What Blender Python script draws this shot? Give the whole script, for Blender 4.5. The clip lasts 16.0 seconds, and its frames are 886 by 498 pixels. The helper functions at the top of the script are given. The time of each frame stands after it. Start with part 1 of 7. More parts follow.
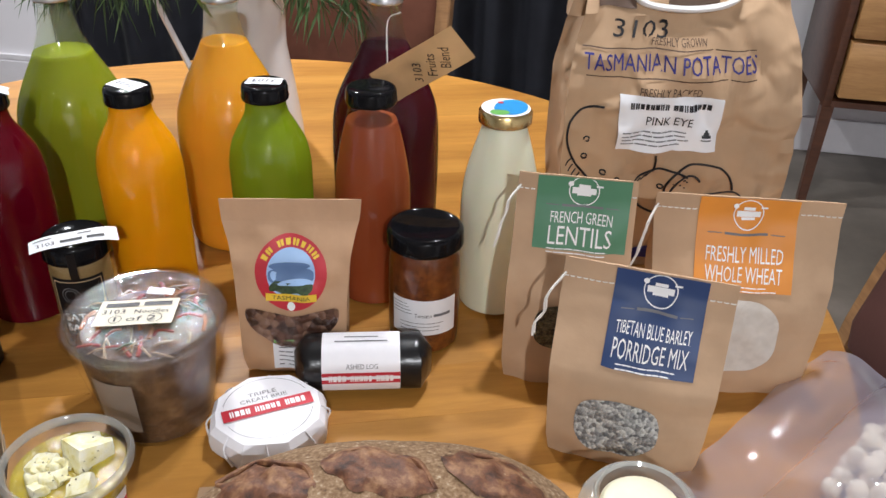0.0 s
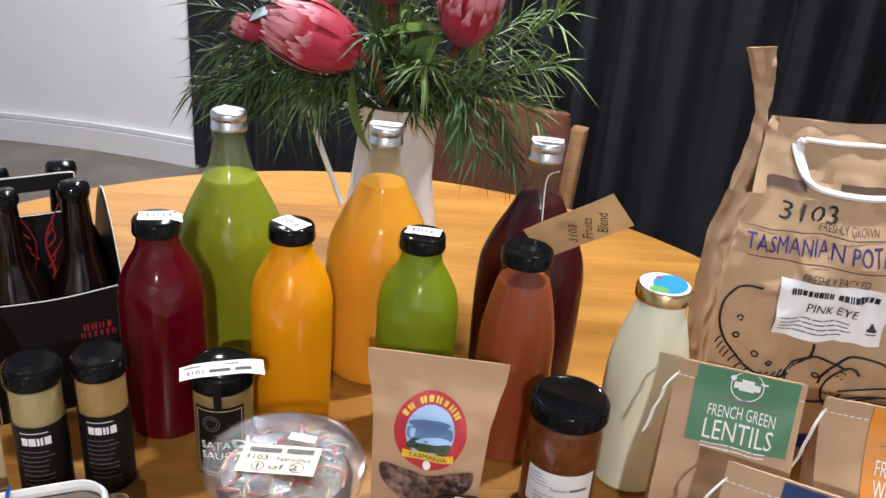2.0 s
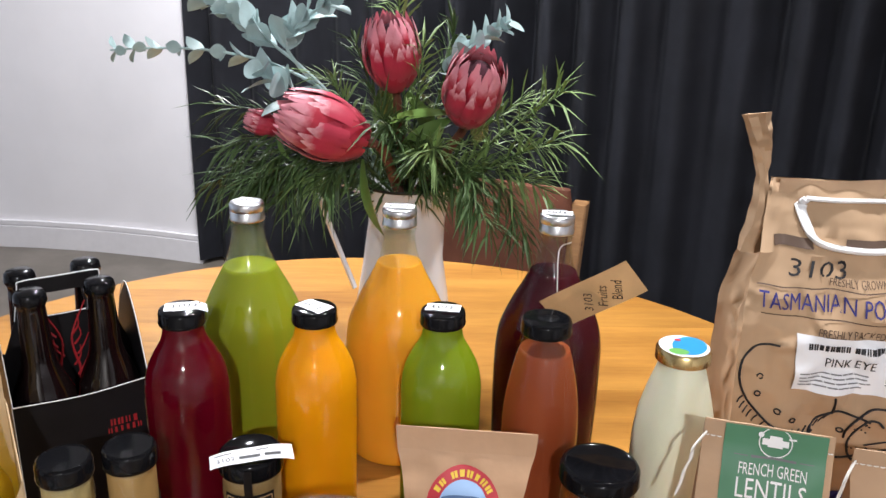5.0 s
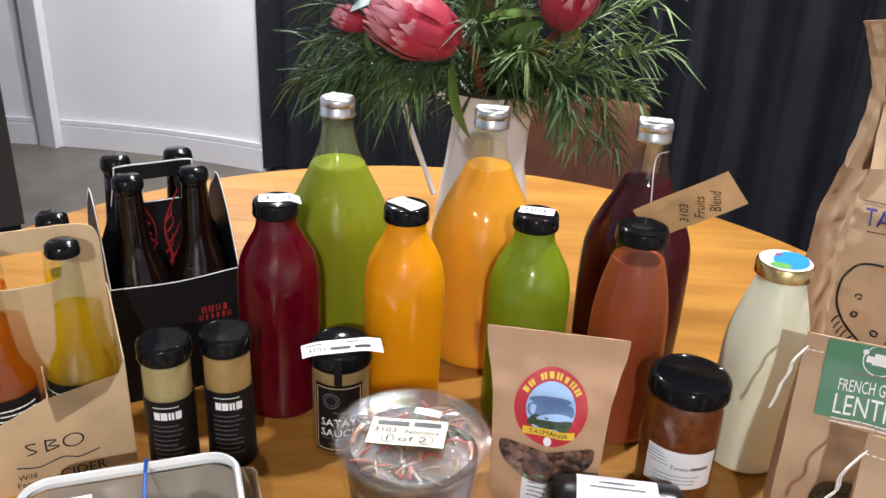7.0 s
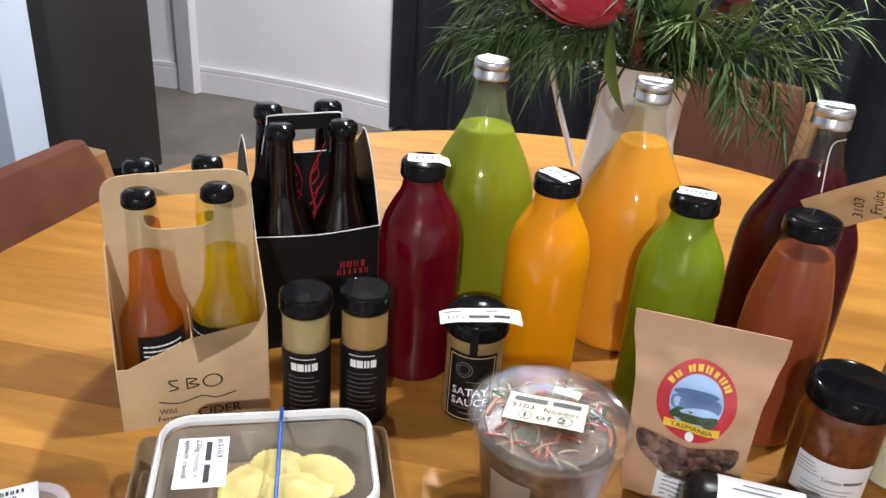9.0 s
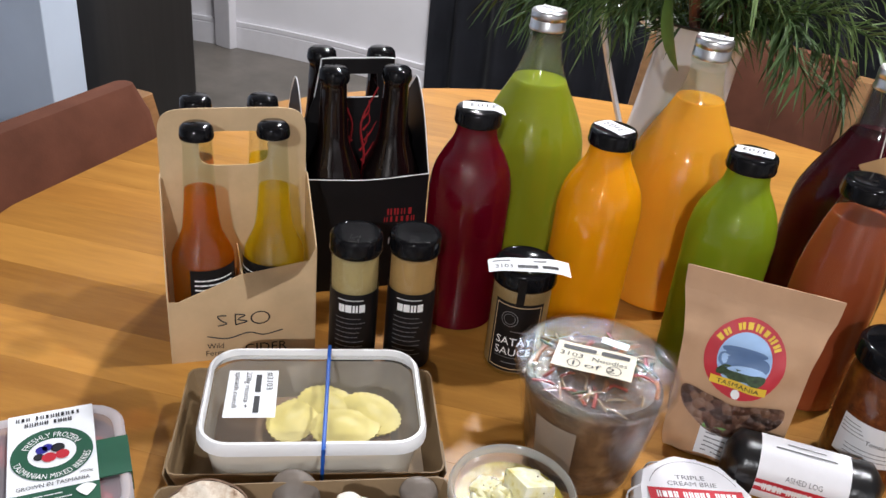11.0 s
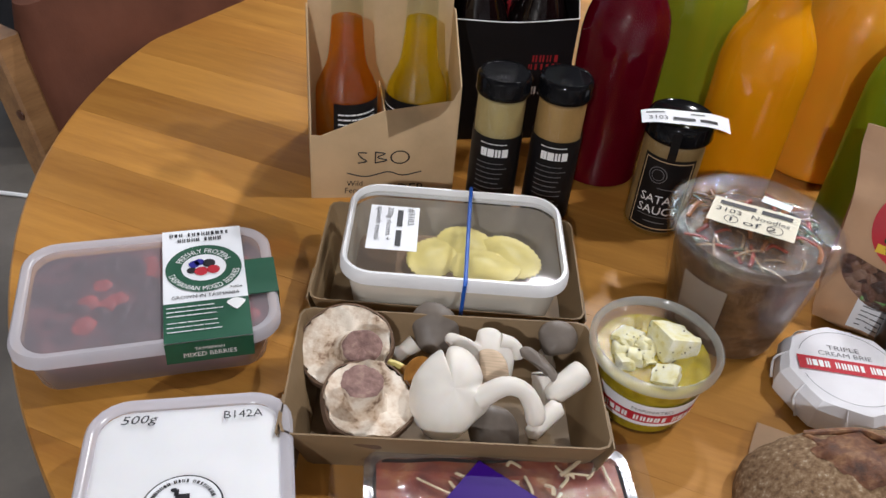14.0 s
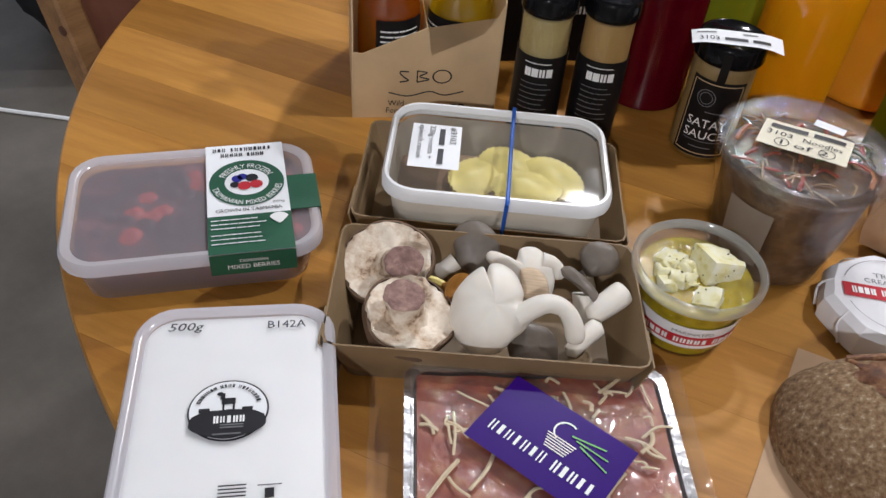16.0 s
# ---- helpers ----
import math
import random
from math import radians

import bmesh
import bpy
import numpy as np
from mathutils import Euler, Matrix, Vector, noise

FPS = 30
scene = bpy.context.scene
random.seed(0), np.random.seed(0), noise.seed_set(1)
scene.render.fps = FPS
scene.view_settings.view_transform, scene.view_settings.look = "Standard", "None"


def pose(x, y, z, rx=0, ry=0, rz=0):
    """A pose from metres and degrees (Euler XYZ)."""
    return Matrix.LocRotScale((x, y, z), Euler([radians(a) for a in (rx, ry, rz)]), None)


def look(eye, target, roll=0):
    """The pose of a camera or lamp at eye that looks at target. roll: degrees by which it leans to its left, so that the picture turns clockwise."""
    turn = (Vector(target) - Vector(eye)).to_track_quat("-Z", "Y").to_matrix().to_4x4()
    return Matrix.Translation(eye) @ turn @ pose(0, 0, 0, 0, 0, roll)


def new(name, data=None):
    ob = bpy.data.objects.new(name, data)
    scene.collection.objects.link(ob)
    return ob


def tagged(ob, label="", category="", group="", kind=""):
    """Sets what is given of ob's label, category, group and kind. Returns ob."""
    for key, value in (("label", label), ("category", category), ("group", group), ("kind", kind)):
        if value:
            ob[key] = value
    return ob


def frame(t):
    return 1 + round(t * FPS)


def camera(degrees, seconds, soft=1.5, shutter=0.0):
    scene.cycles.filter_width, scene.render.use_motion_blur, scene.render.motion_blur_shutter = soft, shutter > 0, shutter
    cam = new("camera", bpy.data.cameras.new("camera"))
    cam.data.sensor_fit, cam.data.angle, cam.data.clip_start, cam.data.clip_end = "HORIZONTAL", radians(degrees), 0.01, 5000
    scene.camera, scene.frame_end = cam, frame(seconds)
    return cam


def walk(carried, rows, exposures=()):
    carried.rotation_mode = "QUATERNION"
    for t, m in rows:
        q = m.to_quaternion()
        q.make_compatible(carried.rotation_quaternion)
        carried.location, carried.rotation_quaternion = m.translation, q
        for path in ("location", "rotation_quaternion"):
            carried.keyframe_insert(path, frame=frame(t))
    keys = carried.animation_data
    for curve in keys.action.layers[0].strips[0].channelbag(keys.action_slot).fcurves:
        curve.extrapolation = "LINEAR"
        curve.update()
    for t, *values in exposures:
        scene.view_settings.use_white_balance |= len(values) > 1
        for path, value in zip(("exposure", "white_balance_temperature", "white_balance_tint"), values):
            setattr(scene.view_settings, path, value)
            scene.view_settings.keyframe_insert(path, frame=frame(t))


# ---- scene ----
cam = camera(56.0, 16.0)
PATH = [
    (0, (0.430, 0.180, 1.265), (0.145, 1.835, 0.255), 1.9),
    (0.5, (0.414, 0.195, 1.276), (0.114, 1.864, 0.292), 3.0),
    (1, (0.389, 0.212, 1.291), (0.026, 1.897, 0.360), 4.4),
    (1.5, (0.372, 0.212, 1.301), (-0.072, 1.906, 0.420), 5.1),
    (2, (0.359, 0.204, 1.313), (-0.156, 1.904, 0.485), 5.0),
    (2.5, (0.352, 0.202, 1.329), (-0.215, 1.924, 0.583), 4.3),
    (3, (0.359, 0.198, 1.340), (-0.198, 1.958, 0.680), 2.9),
    (3.2, (0.362, 0.195, 1.339), (-0.187, 1.971, 0.719), 2.2),
    (5.3, (0.346, 0.174, 1.309), (-0.201, 1.935, 0.645), 1.6),
    (5.5, (0.344, 0.170, 1.307), (-0.201, 1.922, 0.621), 1.8),
    (6, (0.333, 0.164, 1.304), (-0.222, 1.895, 0.572), 2.4),
    (6.5, (0.326, 0.160, 1.297), (-0.257, 1.863, 0.524), 2.6),
    (7, (0.309, 0.168, 1.288), (-0.321, 1.831, 0.467), 2.9),
    (7.5, (0.297, 0.174, 1.285), (-0.396, 1.792, 0.424), 3.2),
    (8, (0.285, 0.176, 1.279), (-0.462, 1.759, 0.397), 3.4),
    (8.5, (0.272, 0.179, 1.278), (-0.529, 1.727, 0.383), 3.7),
    (9, (0.267, 0.173, 1.277), (-0.571, 1.697, 0.373), 4.3),
    (11.3, (0.244, 0.150, 1.251), (-0.625, 1.596, 0.252), 6.5),
    (11.5, (0.237, 0.149, 1.247), (-0.640, 1.571, 0.222), 6.6),
    (12, (0.232, 0.144, 1.237), (-0.670, 1.522, 0.175), 6.3),
    (12.5, (0.230, 0.136, 1.230), (-0.698, 1.472, 0.137), 6.2),
    (13, (0.229, 0.132, 1.226), (-0.707, 1.433, 0.099), 6.4),
    (13.5, (0.227, 0.130, 1.223), (-0.714, 1.391, 0.054), 6.7),
    (14, (0.228, 0.134, 1.215), (-0.716, 1.344, -0.005), 5.7),
    (14.5, (0.226, 0.132, 1.212), (-0.714, 1.308, -0.043), 5.2),
    (15, (0.227, 0.124, 1.211), (-0.711, 1.275, -0.068), 5.2),
    (15.5, (0.228, 0.122, 1.206), (-0.710, 1.236, -0.107), 5.0),
    (16, (0.228, 0.125, 1.204), (-0.697, 1.215, -0.136), 5.3),
]
walk(cam, [(t, look(eye, target, roll)) for t, eye, target, roll in PATH],
     exposures=[(0, -0.14), (1, -0.17), (1.5, -0.05), (2.5, 0.08), (5.5, 0.15), (7.5, 0.18), (9, 0.12), (11.5, -0.21), (12.5, -0.36), (14, -0.50), (16, -0.62)])

# ---- light: a closed room at night with assumed recessed ceiling lights, out of view ----
T = 0.75            # table top
CEIL = 2.5
world = bpy.data.worlds.new("world")
scene.world = world
world.use_nodes = True
world.node_tree.nodes["Background"].inputs[0].default_value = (0.05, 0.055, 0.07, 1)
world.node_tree.nodes["Background"].inputs[1].default_value = 0.3
# the first fits the cast shadows; the others are added to fill and brighten
LIGHTS = [((0.55, 1.40), 30), ((-0.7, 1.9), 38), ((1.2, -1.9), 95), ((-0.6, -2.0), 6), ((-2.0, 0.1), 3), ((-1.2, 2.6), 46)]
for (lx, ly), watts in LIGHTS:
    d = bpy.data.lights.new("unseen_downlight_lamp", "AREA")
    d.shape, d.size, d.energy, d.color = "DISK", 0.10, watts, (0.972, 0.99, 1.04)
    lamp = new("unseen_downlight_lamp", d)
    lamp.matrix_world = pose(lx, ly, CEIL - 0.012)

# ---- materials ----


def nodes_of(name):
    m = bpy.data.materials.new(name)
    m.use_nodes = True
    nt = m.node_tree
    return m, nt, nt.nodes["Principled BSDF"]


def coords(nt, stretch=(1, 1, 1), turn=0.0):
    tc, mp = nt.nodes.new("ShaderNodeTexCoord"), nt.nodes.new("ShaderNodeMapping")
    nt.links.new(tc.outputs["Object"], mp.inputs[0])
    mp.inputs["Scale"].default_value = stretch
    mp.inputs["Rotation"].default_value = (0, 0, radians(turn))
    return mp.outputs[0]


def noise_tex(nt, vec, scale, detail=4, rough=0.55, kind="ShaderNodeTexNoise"):
    n = nt.nodes.new(kind)
    n.inputs["Scale"].default_value = scale
    if kind == "ShaderNodeTexNoise":
        n.inputs["Detail"].default_value, n.inputs["Roughness"].default_value = detail, rough
    nt.links.new(vec, n.inputs["Vector"])
    return n


def ramp(nt, fac, stops):
    r = nt.nodes.new("ShaderNodeValToRGB")
    while len(r.color_ramp.elements) < len(stops):
        r.color_ramp.elements.new(0.5)
    for e, (p, c) in zip(r.color_ramp.elements, stops):
        e.position, e.color = p, (*c, 1)
    nt.links.new(fac, r.inputs[0])
    return r.outputs[0]


def bump(nt, b, fac, strength, dist=0.001):
    n = nt.nodes.new("ShaderNodeBump")
    n.inputs["Strength"].default_value, n.inputs["Distance"].default_value = strength, dist
    nt.links.new(fac, n.inputs["Height"])
    nt.links.new(n.outputs[0], b.inputs["Normal"])


def mat(name, col, rough=0.5, metal=0.0, var=0.12, scale=25, bumps=0.0, bscale=250, coat=0.0, trans=0.0, sss=0.0, spec=0.5, stretch=(1, 1, 1), ior=1.45, sheen=0.0):
    m, nt, b = nodes_of(name)
    v = coords(nt, stretch)
    n = noise_tex(nt, v, scale)
    lo, hi = [c * (1 - var) for c in col], [min(1, c * (1 + var)) for c in col]
    nt.links.new(ramp(nt, n.outputs[0], [(0.3, lo), (0.7, hi)]), b.inputs["Base Color"])
    b.inputs["Roughness"].default_value, b.inputs["Metallic"].default_value = rough, metal
    b.inputs["Coat Weight"].default_value, b.inputs["Coat Roughness"].default_value = coat, 0.03
    b.inputs["Transmission Weight"].default_value, b.inputs["IOR"].default_value = trans, ior
    b.inputs["Specular IOR Level"].default_value = spec
    b.inputs["Sheen Weight"].default_value = sheen
    if sss:
        b.inputs["Subsurface Weight"].default_value = sss
        b.inputs["Subsurface Radius"].default_value = (0.02, 0.012, 0.006)
    if bumps:
        bump(nt, b, noise_tex(nt, v, bscale, 3).outputs[0], bumps)
    return m


def clear(name, tint=(1, 1, 1), ior=1.45, rough=0.0, gloss=1.0, crinkle=0.0, milky=0.0, milk=(0.85, 0.85, 0.88), cscale=90):
    """A thin clear sheet: see-through, with a gloss, wrinkles and some milkiness."""
    m = bpy.data.materials.new(name)
    m.use_nodes = True
    nt = m.node_tree
    nt.nodes.remove(nt.nodes["Principled BSDF"])
    out = nt.nodes["Material Output"]
    tr, gl, mix, fr, pw, ml = (nt.nodes.new("ShaderNode" + k) for k in ("BsdfTransparent", "BsdfGlossy", "MixShader", "LayerWeight", "Math", "Math"))
    pw.operation, pw.inputs[1].default_value = "POWER", 7.0
    ml.operation, ml.inputs[1].default_value, ml.inputs[2].default_value = "MULTIPLY_ADD", 0.26, (ior - 1) ** 2 / (ior + 1) ** 2 * 0.85
    nt.links.new(fr.outputs["Facing"], pw.inputs[0])
    nt.links.new(pw.outputs[0], ml.inputs[0])
    tr.inputs[0].default_value = (*tint, 1)
    gl.inputs["Color"].default_value = (gloss, gloss, gloss, 1)
    gl.inputs["Roughness"].default_value = rough
    fr.inputs[0].default_value = 0.5
    base = tr.outputs[0]
    if milky:
        df, tl, ad, mk = (nt.nodes.new("ShaderNode" + k) for k in ("BsdfDiffuse", "BsdfTranslucent", "MixShader", "MixShader"))
        df.inputs[0].default_value = tl.inputs[0].default_value = (*milk, 1)
        ad.inputs[0].default_value, mk.inputs[0].default_value = 0.5, milky
        nt.links.new(df.outputs[0], ad.inputs[1])
        nt.links.new(tl.outputs[0], ad.inputs[2])
        nt.links.new(base, mk.inputs[1])
        nt.links.new(ad.outputs[0], mk.inputs[2])
        base = mk.outputs[0]
    if crinkle:
        bn = nt.nodes.new("ShaderNodeBump")
        bn.inputs["Strength"].default_value, bn.inputs["Distance"].default_value = crinkle, 0.004
        n = noise_tex(nt, coords(nt), cscale, 3, 0.6)
        nt.links.new(n.outputs[0], bn.inputs["Height"])
        nt.links.new(bn.outputs[0], gl.inputs["Normal"])
        nt.links.new(bn.outputs[0], fr.inputs["Normal"])
    nt.links.new(ml.outputs[0], mix.inputs[0])
    nt.links.new(base, mix.inputs[1])
    nt.links.new(gl.outputs[0], mix.inputs[2])
    nt.links.new(mix.outputs[0], out.inputs[0])
    return m


def wood(name, dark, light, rough=0.35, coat=0.3, length=1.2, across=14, turn=0.0, rnd=True):
    m, nt, b = nodes_of(name)
    v = coords(nt, (length, across, across), turn)
    if rnd:
        info, add = nt.nodes.new("ShaderNodeObjectInfo"), nt.nodes.new("ShaderNodeVectorMath")
        mul = nt.nodes.new("ShaderNodeMath")
        mul.operation, mul.inputs[1].default_value = "MULTIPLY", 37.0
        nt.links.new(info.outputs["Random"], mul.inputs[0])
        nt.links.new(v, add.inputs[0])
        nt.links.new(mul.outputs[0], add.inputs[1])
        v = add.outputs[0]
    big, fine = noise_tex(nt, v, 1.3, 5, 0.55), noise_tex(nt, v, 9, 6, 0.7)
    mx = nt.nodes.new("ShaderNodeMix")
    mx.inputs[0].default_value = 0.35
    nt.links.new(big.outputs[0], mx.inputs[2])
    nt.links.new(fine.outputs[0], mx.inputs[3])
    col = ramp(nt, mx.outputs[0], [(0.32, dark), (0.62, light)])
    if rnd:
        hs, mr = nt.nodes.new("ShaderNodeHueSaturation"), nt.nodes.new("ShaderNodeMapRange")
        mr.inputs[3].default_value, mr.inputs[4].default_value = 0.86, 1.1
        nt.links.new(info.outputs["Random"], mr.inputs[0])
        nt.links.new(mr.outputs[0], hs.inputs["Value"])
        nt.links.new(col, hs.inputs["Color"])
        col = hs.outputs[0]
    nt.links.new(col, b.inputs["Base Color"])
    b.inputs["Roughness"].default_value, b.inputs["Coat Weight"].default_value, b.inputs["Coat Roughness"].default_value = rough, coat, 0.18
    bump(nt, b, fine.outputs[0], 0.12)
    return m


def speckle(name, stops, scale, rough=0.7, bumps=0.6, dist=0.002, coat=0.0, detail=4, kind="voronoi"):
    m, nt, b = nodes_of(name)
    v = coords(nt)
    if kind == "voronoi":
        n = noise_tex(nt, v, scale, kind="ShaderNodeTexVoronoi")
        sep = nt.nodes.new("ShaderNodeSeparateColor")
        nt.links.new(n.outputs["Color"], sep.inputs[0])
        f, hgt = sep.outputs[0], n.outputs["Distance"]
        inv = nt.nodes.new("ShaderNodeMath")
        inv.operation, inv.inputs[0].default_value = "SUBTRACT", 1.0
        nt.links.new(hgt, inv.inputs[1])
        hgt = inv.outputs[0]
    else:
        n = noise_tex(nt, v, scale, detail, 0.65)
        f = hgt = n.outputs[0]
    nt.links.new(ramp(nt, f, stops), b.inputs["Base Color"])
    b.inputs["Roughness"].default_value, b.inputs["Coat Weight"].default_value = rough, coat
    bump(nt, b, hgt, bumps, dist)
    return m


M_KRAFT = mat("kraft_paper", (0.47, 0.31, 0.19), 0.75, var=0.12, scale=14, bumps=0.25, bscale=120)
M_BAGPAPER = mat("potato_bag_paper", (0.47, 0.31, 0.185), 0.8, var=0.14, scale=9, bumps=0.3, bscale=60)
ridge = M_BAGPAPER.node_tree.nodes.new("ShaderNodeTexNoise")
ridge.noise_type = "RIDGED_MULTIFRACTAL"
ridge.inputs["Scale"].default_value, ridge.inputs["Detail"].default_value, ridge.inputs["Distortion"].default_value = 20, 2, 0.8
for node in list(M_BAGPAPER.node_tree.nodes):
    if node.bl_idname == "ShaderNodeBump":
        M_BAGPAPER.node_tree.links.new(ridge.outputs[0], node.inputs["Height"])
        node.inputs["Strength"].default_value, node.inputs["Distance"].default_value = 0.9, 0.016
    if node.bl_idname == "ShaderNodeMapping":
        M_BAGPAPER.node_tree.links.new(node.outputs[0], ridge.inputs["Vector"])
M_POUCH = mat("pouch_kraft", (0.50, 0.30, 0.17), 0.6, var=0.1, scale=20, bumps=0.15, bscale=160)
M_CARTON = mat("carton_board", (0.60, 0.43, 0.25), 0.7, var=0.1, scale=25, bumps=0.15, bscale=300)
M_TRAY = mat("tray_board", (0.235, 0.155, 0.08), 0.6, var=0.12, scale=20, bumps=0.15, bscale=200)
M_BLACKCARD = mat("black_card", (0.009, 0.008, 0.009), 0.45, var=0.2, spec=0.25)
M_BLACKLID = mat("black_enamel_lid", (0.005, 0.005, 0.006), 0.10, var=0.1, spec=0.22)
M_ALU = mat("aluminium_cap", (0.72, 0.73, 0.75), 0.28, 1.0, var=0.06, scale=80)
M_GOLD = mat("gold_metal_lid", (0.62, 0.47, 0.22), 0.25, 1.0)
M_WHITE = mat("white_label_paper", (0.82, 0.83, 0.86), 0.55, var=0.03)
M_INK = mat("black_ink", (0.012, 0.012, 0.016), 0.5)
M_GREYINK = mat("grey_ink", (0.16, 0.16, 0.17), 0.6)
M_WHITEINK = mat("white_ink", (0.85, 0.85, 0.85), 0.6, var=0.02)
M_BLUEINK = mat("blue_ink", (0.035, 0.035, 0.2), 0.6)
M_BROWNINK = mat("brown_ink", (0.1, 0.06, 0.04), 0.7)
M_RED = mat("red_label", (0.5, 0.02, 0.035), 0.5)
M_REDINK = mat("dark_red_ink", (0.33, 0.015, 0.02), 0.5)
M_YELLOW = mat("yellow_band", (0.78, 0.52, 0.04), 0.5)
M_GREENLAB = mat("green_label", (0.075, 0.22, 0.12), 0.5, var=0.05)
M_ORANGELAB = mat("orange_label", (0.72, 0.26, 0.03), 0.5, var=0.05)
M_BLUELAB = mat("navy_label", (0.018, 0.045, 0.14), 0.5, var=0.06)
M_DARKGREEN = mat("dark_green_label", (0.012, 0.085, 0.045), 0.5)
M_PURPLE = mat("purple_label", (0.032, 0.003, 0.16), 0.35, var=0.05, spec=0.12)
M_SKY = mat("picture_sky", (0.34, 0.52, 0.8), 0.5)
M_SEA = mat("picture_water", (0.09, 0.17, 0.34), 0.5)
M_HILL = mat("picture_hills", (0.03, 0.06, 0.02), 0.6, var=0.5, scale=300)
M_GLASS = clear("bottle_glass", (0.94, 0.965, 0.94), 1.52, 0.025)
M_DARKGLASS = mat("dark_brown_glass", (0.006, 0.003, 0.003), 0.08, var=0.1)
M_FILM = clear("cling_film", (0.98, 0.98, 0.98), 1.62, 0.07, crinkle=0.7, milky=0.0, cscale=95, milk=(0.78, 0.76, 0.76))
M_LIDFILM = clear("creased_lid_film", (0.98, 0.98, 0.98), 1.95, 0.07, crinkle=1.0, milky=0.06, cscale=80, milk=(0.80, 0.78, 0.76))
M_BAGFILM = clear("plastic_bag", (0.95, 0.95, 0.97), 1.6, 0.06, crinkle=0.9, milky=0.36, cscale=34, milk=(0.70, 0.69, 0.84))
M_VACFILM = clear("vacuum_film", (0.98, 0.98, 0.98), 1.6, 0.05, crinkle=0.7, milky=0.07, cscale=60)
M_PLASTIC = clear("clear_plastic", (0.95, 0.95, 0.95), 1.45, 0.06, milky=0.01)
M_FROST = clear("frosted_plastic", (0.95, 0.95, 0.97), 1.45, 0.25, milky=0.38, milk=(0.76, 0.69, 0.73))
M_FROSTRIM = clear("frosted_rim", (0.9, 0.9, 0.95), 1.45, 0.2, milky=0.8, milk=(0.84, 0.82, 0.87))
M_RIM = clear("tub_rim", (0.9, 0.92, 0.9), 1.45, 0.12, milky=0.32, milk=(0.75, 0.77, 0.77))
M_WHITEPL = mat("white_plastic", (0.84, 0.84, 0.85), 0.3, var=0.02)
M_CARDSTRING = mat("white_thread", (0.78, 0.75, 0.7), 0.9, bumps=0.4, bscale=900)



# ---- building helpers ----
def mesh_of(bm, name, material, smooth=40):
    me = bpy.data.meshes.new(name)
    bmesh.ops.recalc_face_normals(bm, faces=bm.faces)
    for f in bm.faces:
        f.smooth = smooth > 0
    bm.to_mesh(me)
    bm.free()
    if smooth:
        me.set_sharp_from_angle(angle=radians(smooth))
    me.materials.append(material)
    return me


def part(name, bm, material, parent, label="", smooth=40, at=None):
    me = bm if isinstance(bm, bpy.types.Mesh) else mesh_of(bm, name, material, smooth)
    ob = new(name, me)
    ob.parent = parent
    if at is not None:
        ob.matrix_local = at
    if label:
        ob["label"] = label
    return ob


def thing(name, m, label, category, group="", kind=""):
    ob = new(name)
    ob.empty_display_size = 0.02
    ob.matrix_world = m
    return tagged(ob, label, category, group, kind)


def single(name, bm, material, m, label, category, kind="", smooth=40, group=""):
    ob = new(name, mesh_of(bm, name, material, smooth))
    ob.matrix_world = m
    return tagged(ob, label, category, group, kind)


def box(x0, x1, y0, y1, z0, z1, bev=0.0, seg=2):
    bm = bmesh.new()
    bmesh.ops.create_cube(bm, size=1)
    for v in bm.verts:
        v.co = ((x0 + x1) / 2 + v.co.x * (x1 - x0), (y0 + y1) / 2 + v.co.y * (y1 - y0), (z0 + z1) / 2 + v.co.z * (z1 - z0))
    if bev:
        bmesh.ops.bevel(bm, geom=list(bm.edges), offset=bev, segments=seg, affect="EDGES", profile=0.5)
    return bm


def join(*bms):
    out = bmesh.new()
    for b in bms:
        me = bpy.data.meshes.new("tmp")
        b.to_mesh(me)
        b.free()
        out.from_mesh(me)
        bpy.data.meshes.remove(me)
    return out


def loft(rings, closed=True, cap0=True, cap1=True):
    bm = bmesh.new()
    vs = [[bm.verts.new(p) for p in r] for r in rings]
    n = len(vs[0])
    for a, b in zip(vs, vs[1:]):
        for i in range(n if closed else n - 1):
            j = (i + 1) % n
            bm.faces.new((a[i], a[j], b[j], b[i]))
    if cap0:
        bm.faces.new(vs[0][::-1])
    if cap1:
        bm.faces.new(vs[-1])
    return bm


def lathe(profile, seg=40, cap0=True, cap1=True, wob=0.0):
    return loft([[(r * math.cos(2 * math.pi * i / seg), r * math.sin(2 * math.pi * i / seg), z) for i in range(seg)] for r, z in profile], True, cap0, cap1)


def soft_curve(pts, n=6):
    """Catmull-Rom through points of any size."""
    P = [Vector(p) for p in pts]
    P = [P[0] * 2 - P[1]] + P + [P[-1] * 2 - P[-2]]
    out = []
    for i in range(1, len(P) - 2):
        for k in range(n):
            t = k / n
            a, b, c, d = P[i - 1:i + 3]
            out.append(0.5 * ((2 * b) + (c - a) * t + (2 * a - 5 * b + 4 * c - d) * t * t + (3 * b - a - 3 * c + d) * t ** 3))
    return out + [P[-2]]


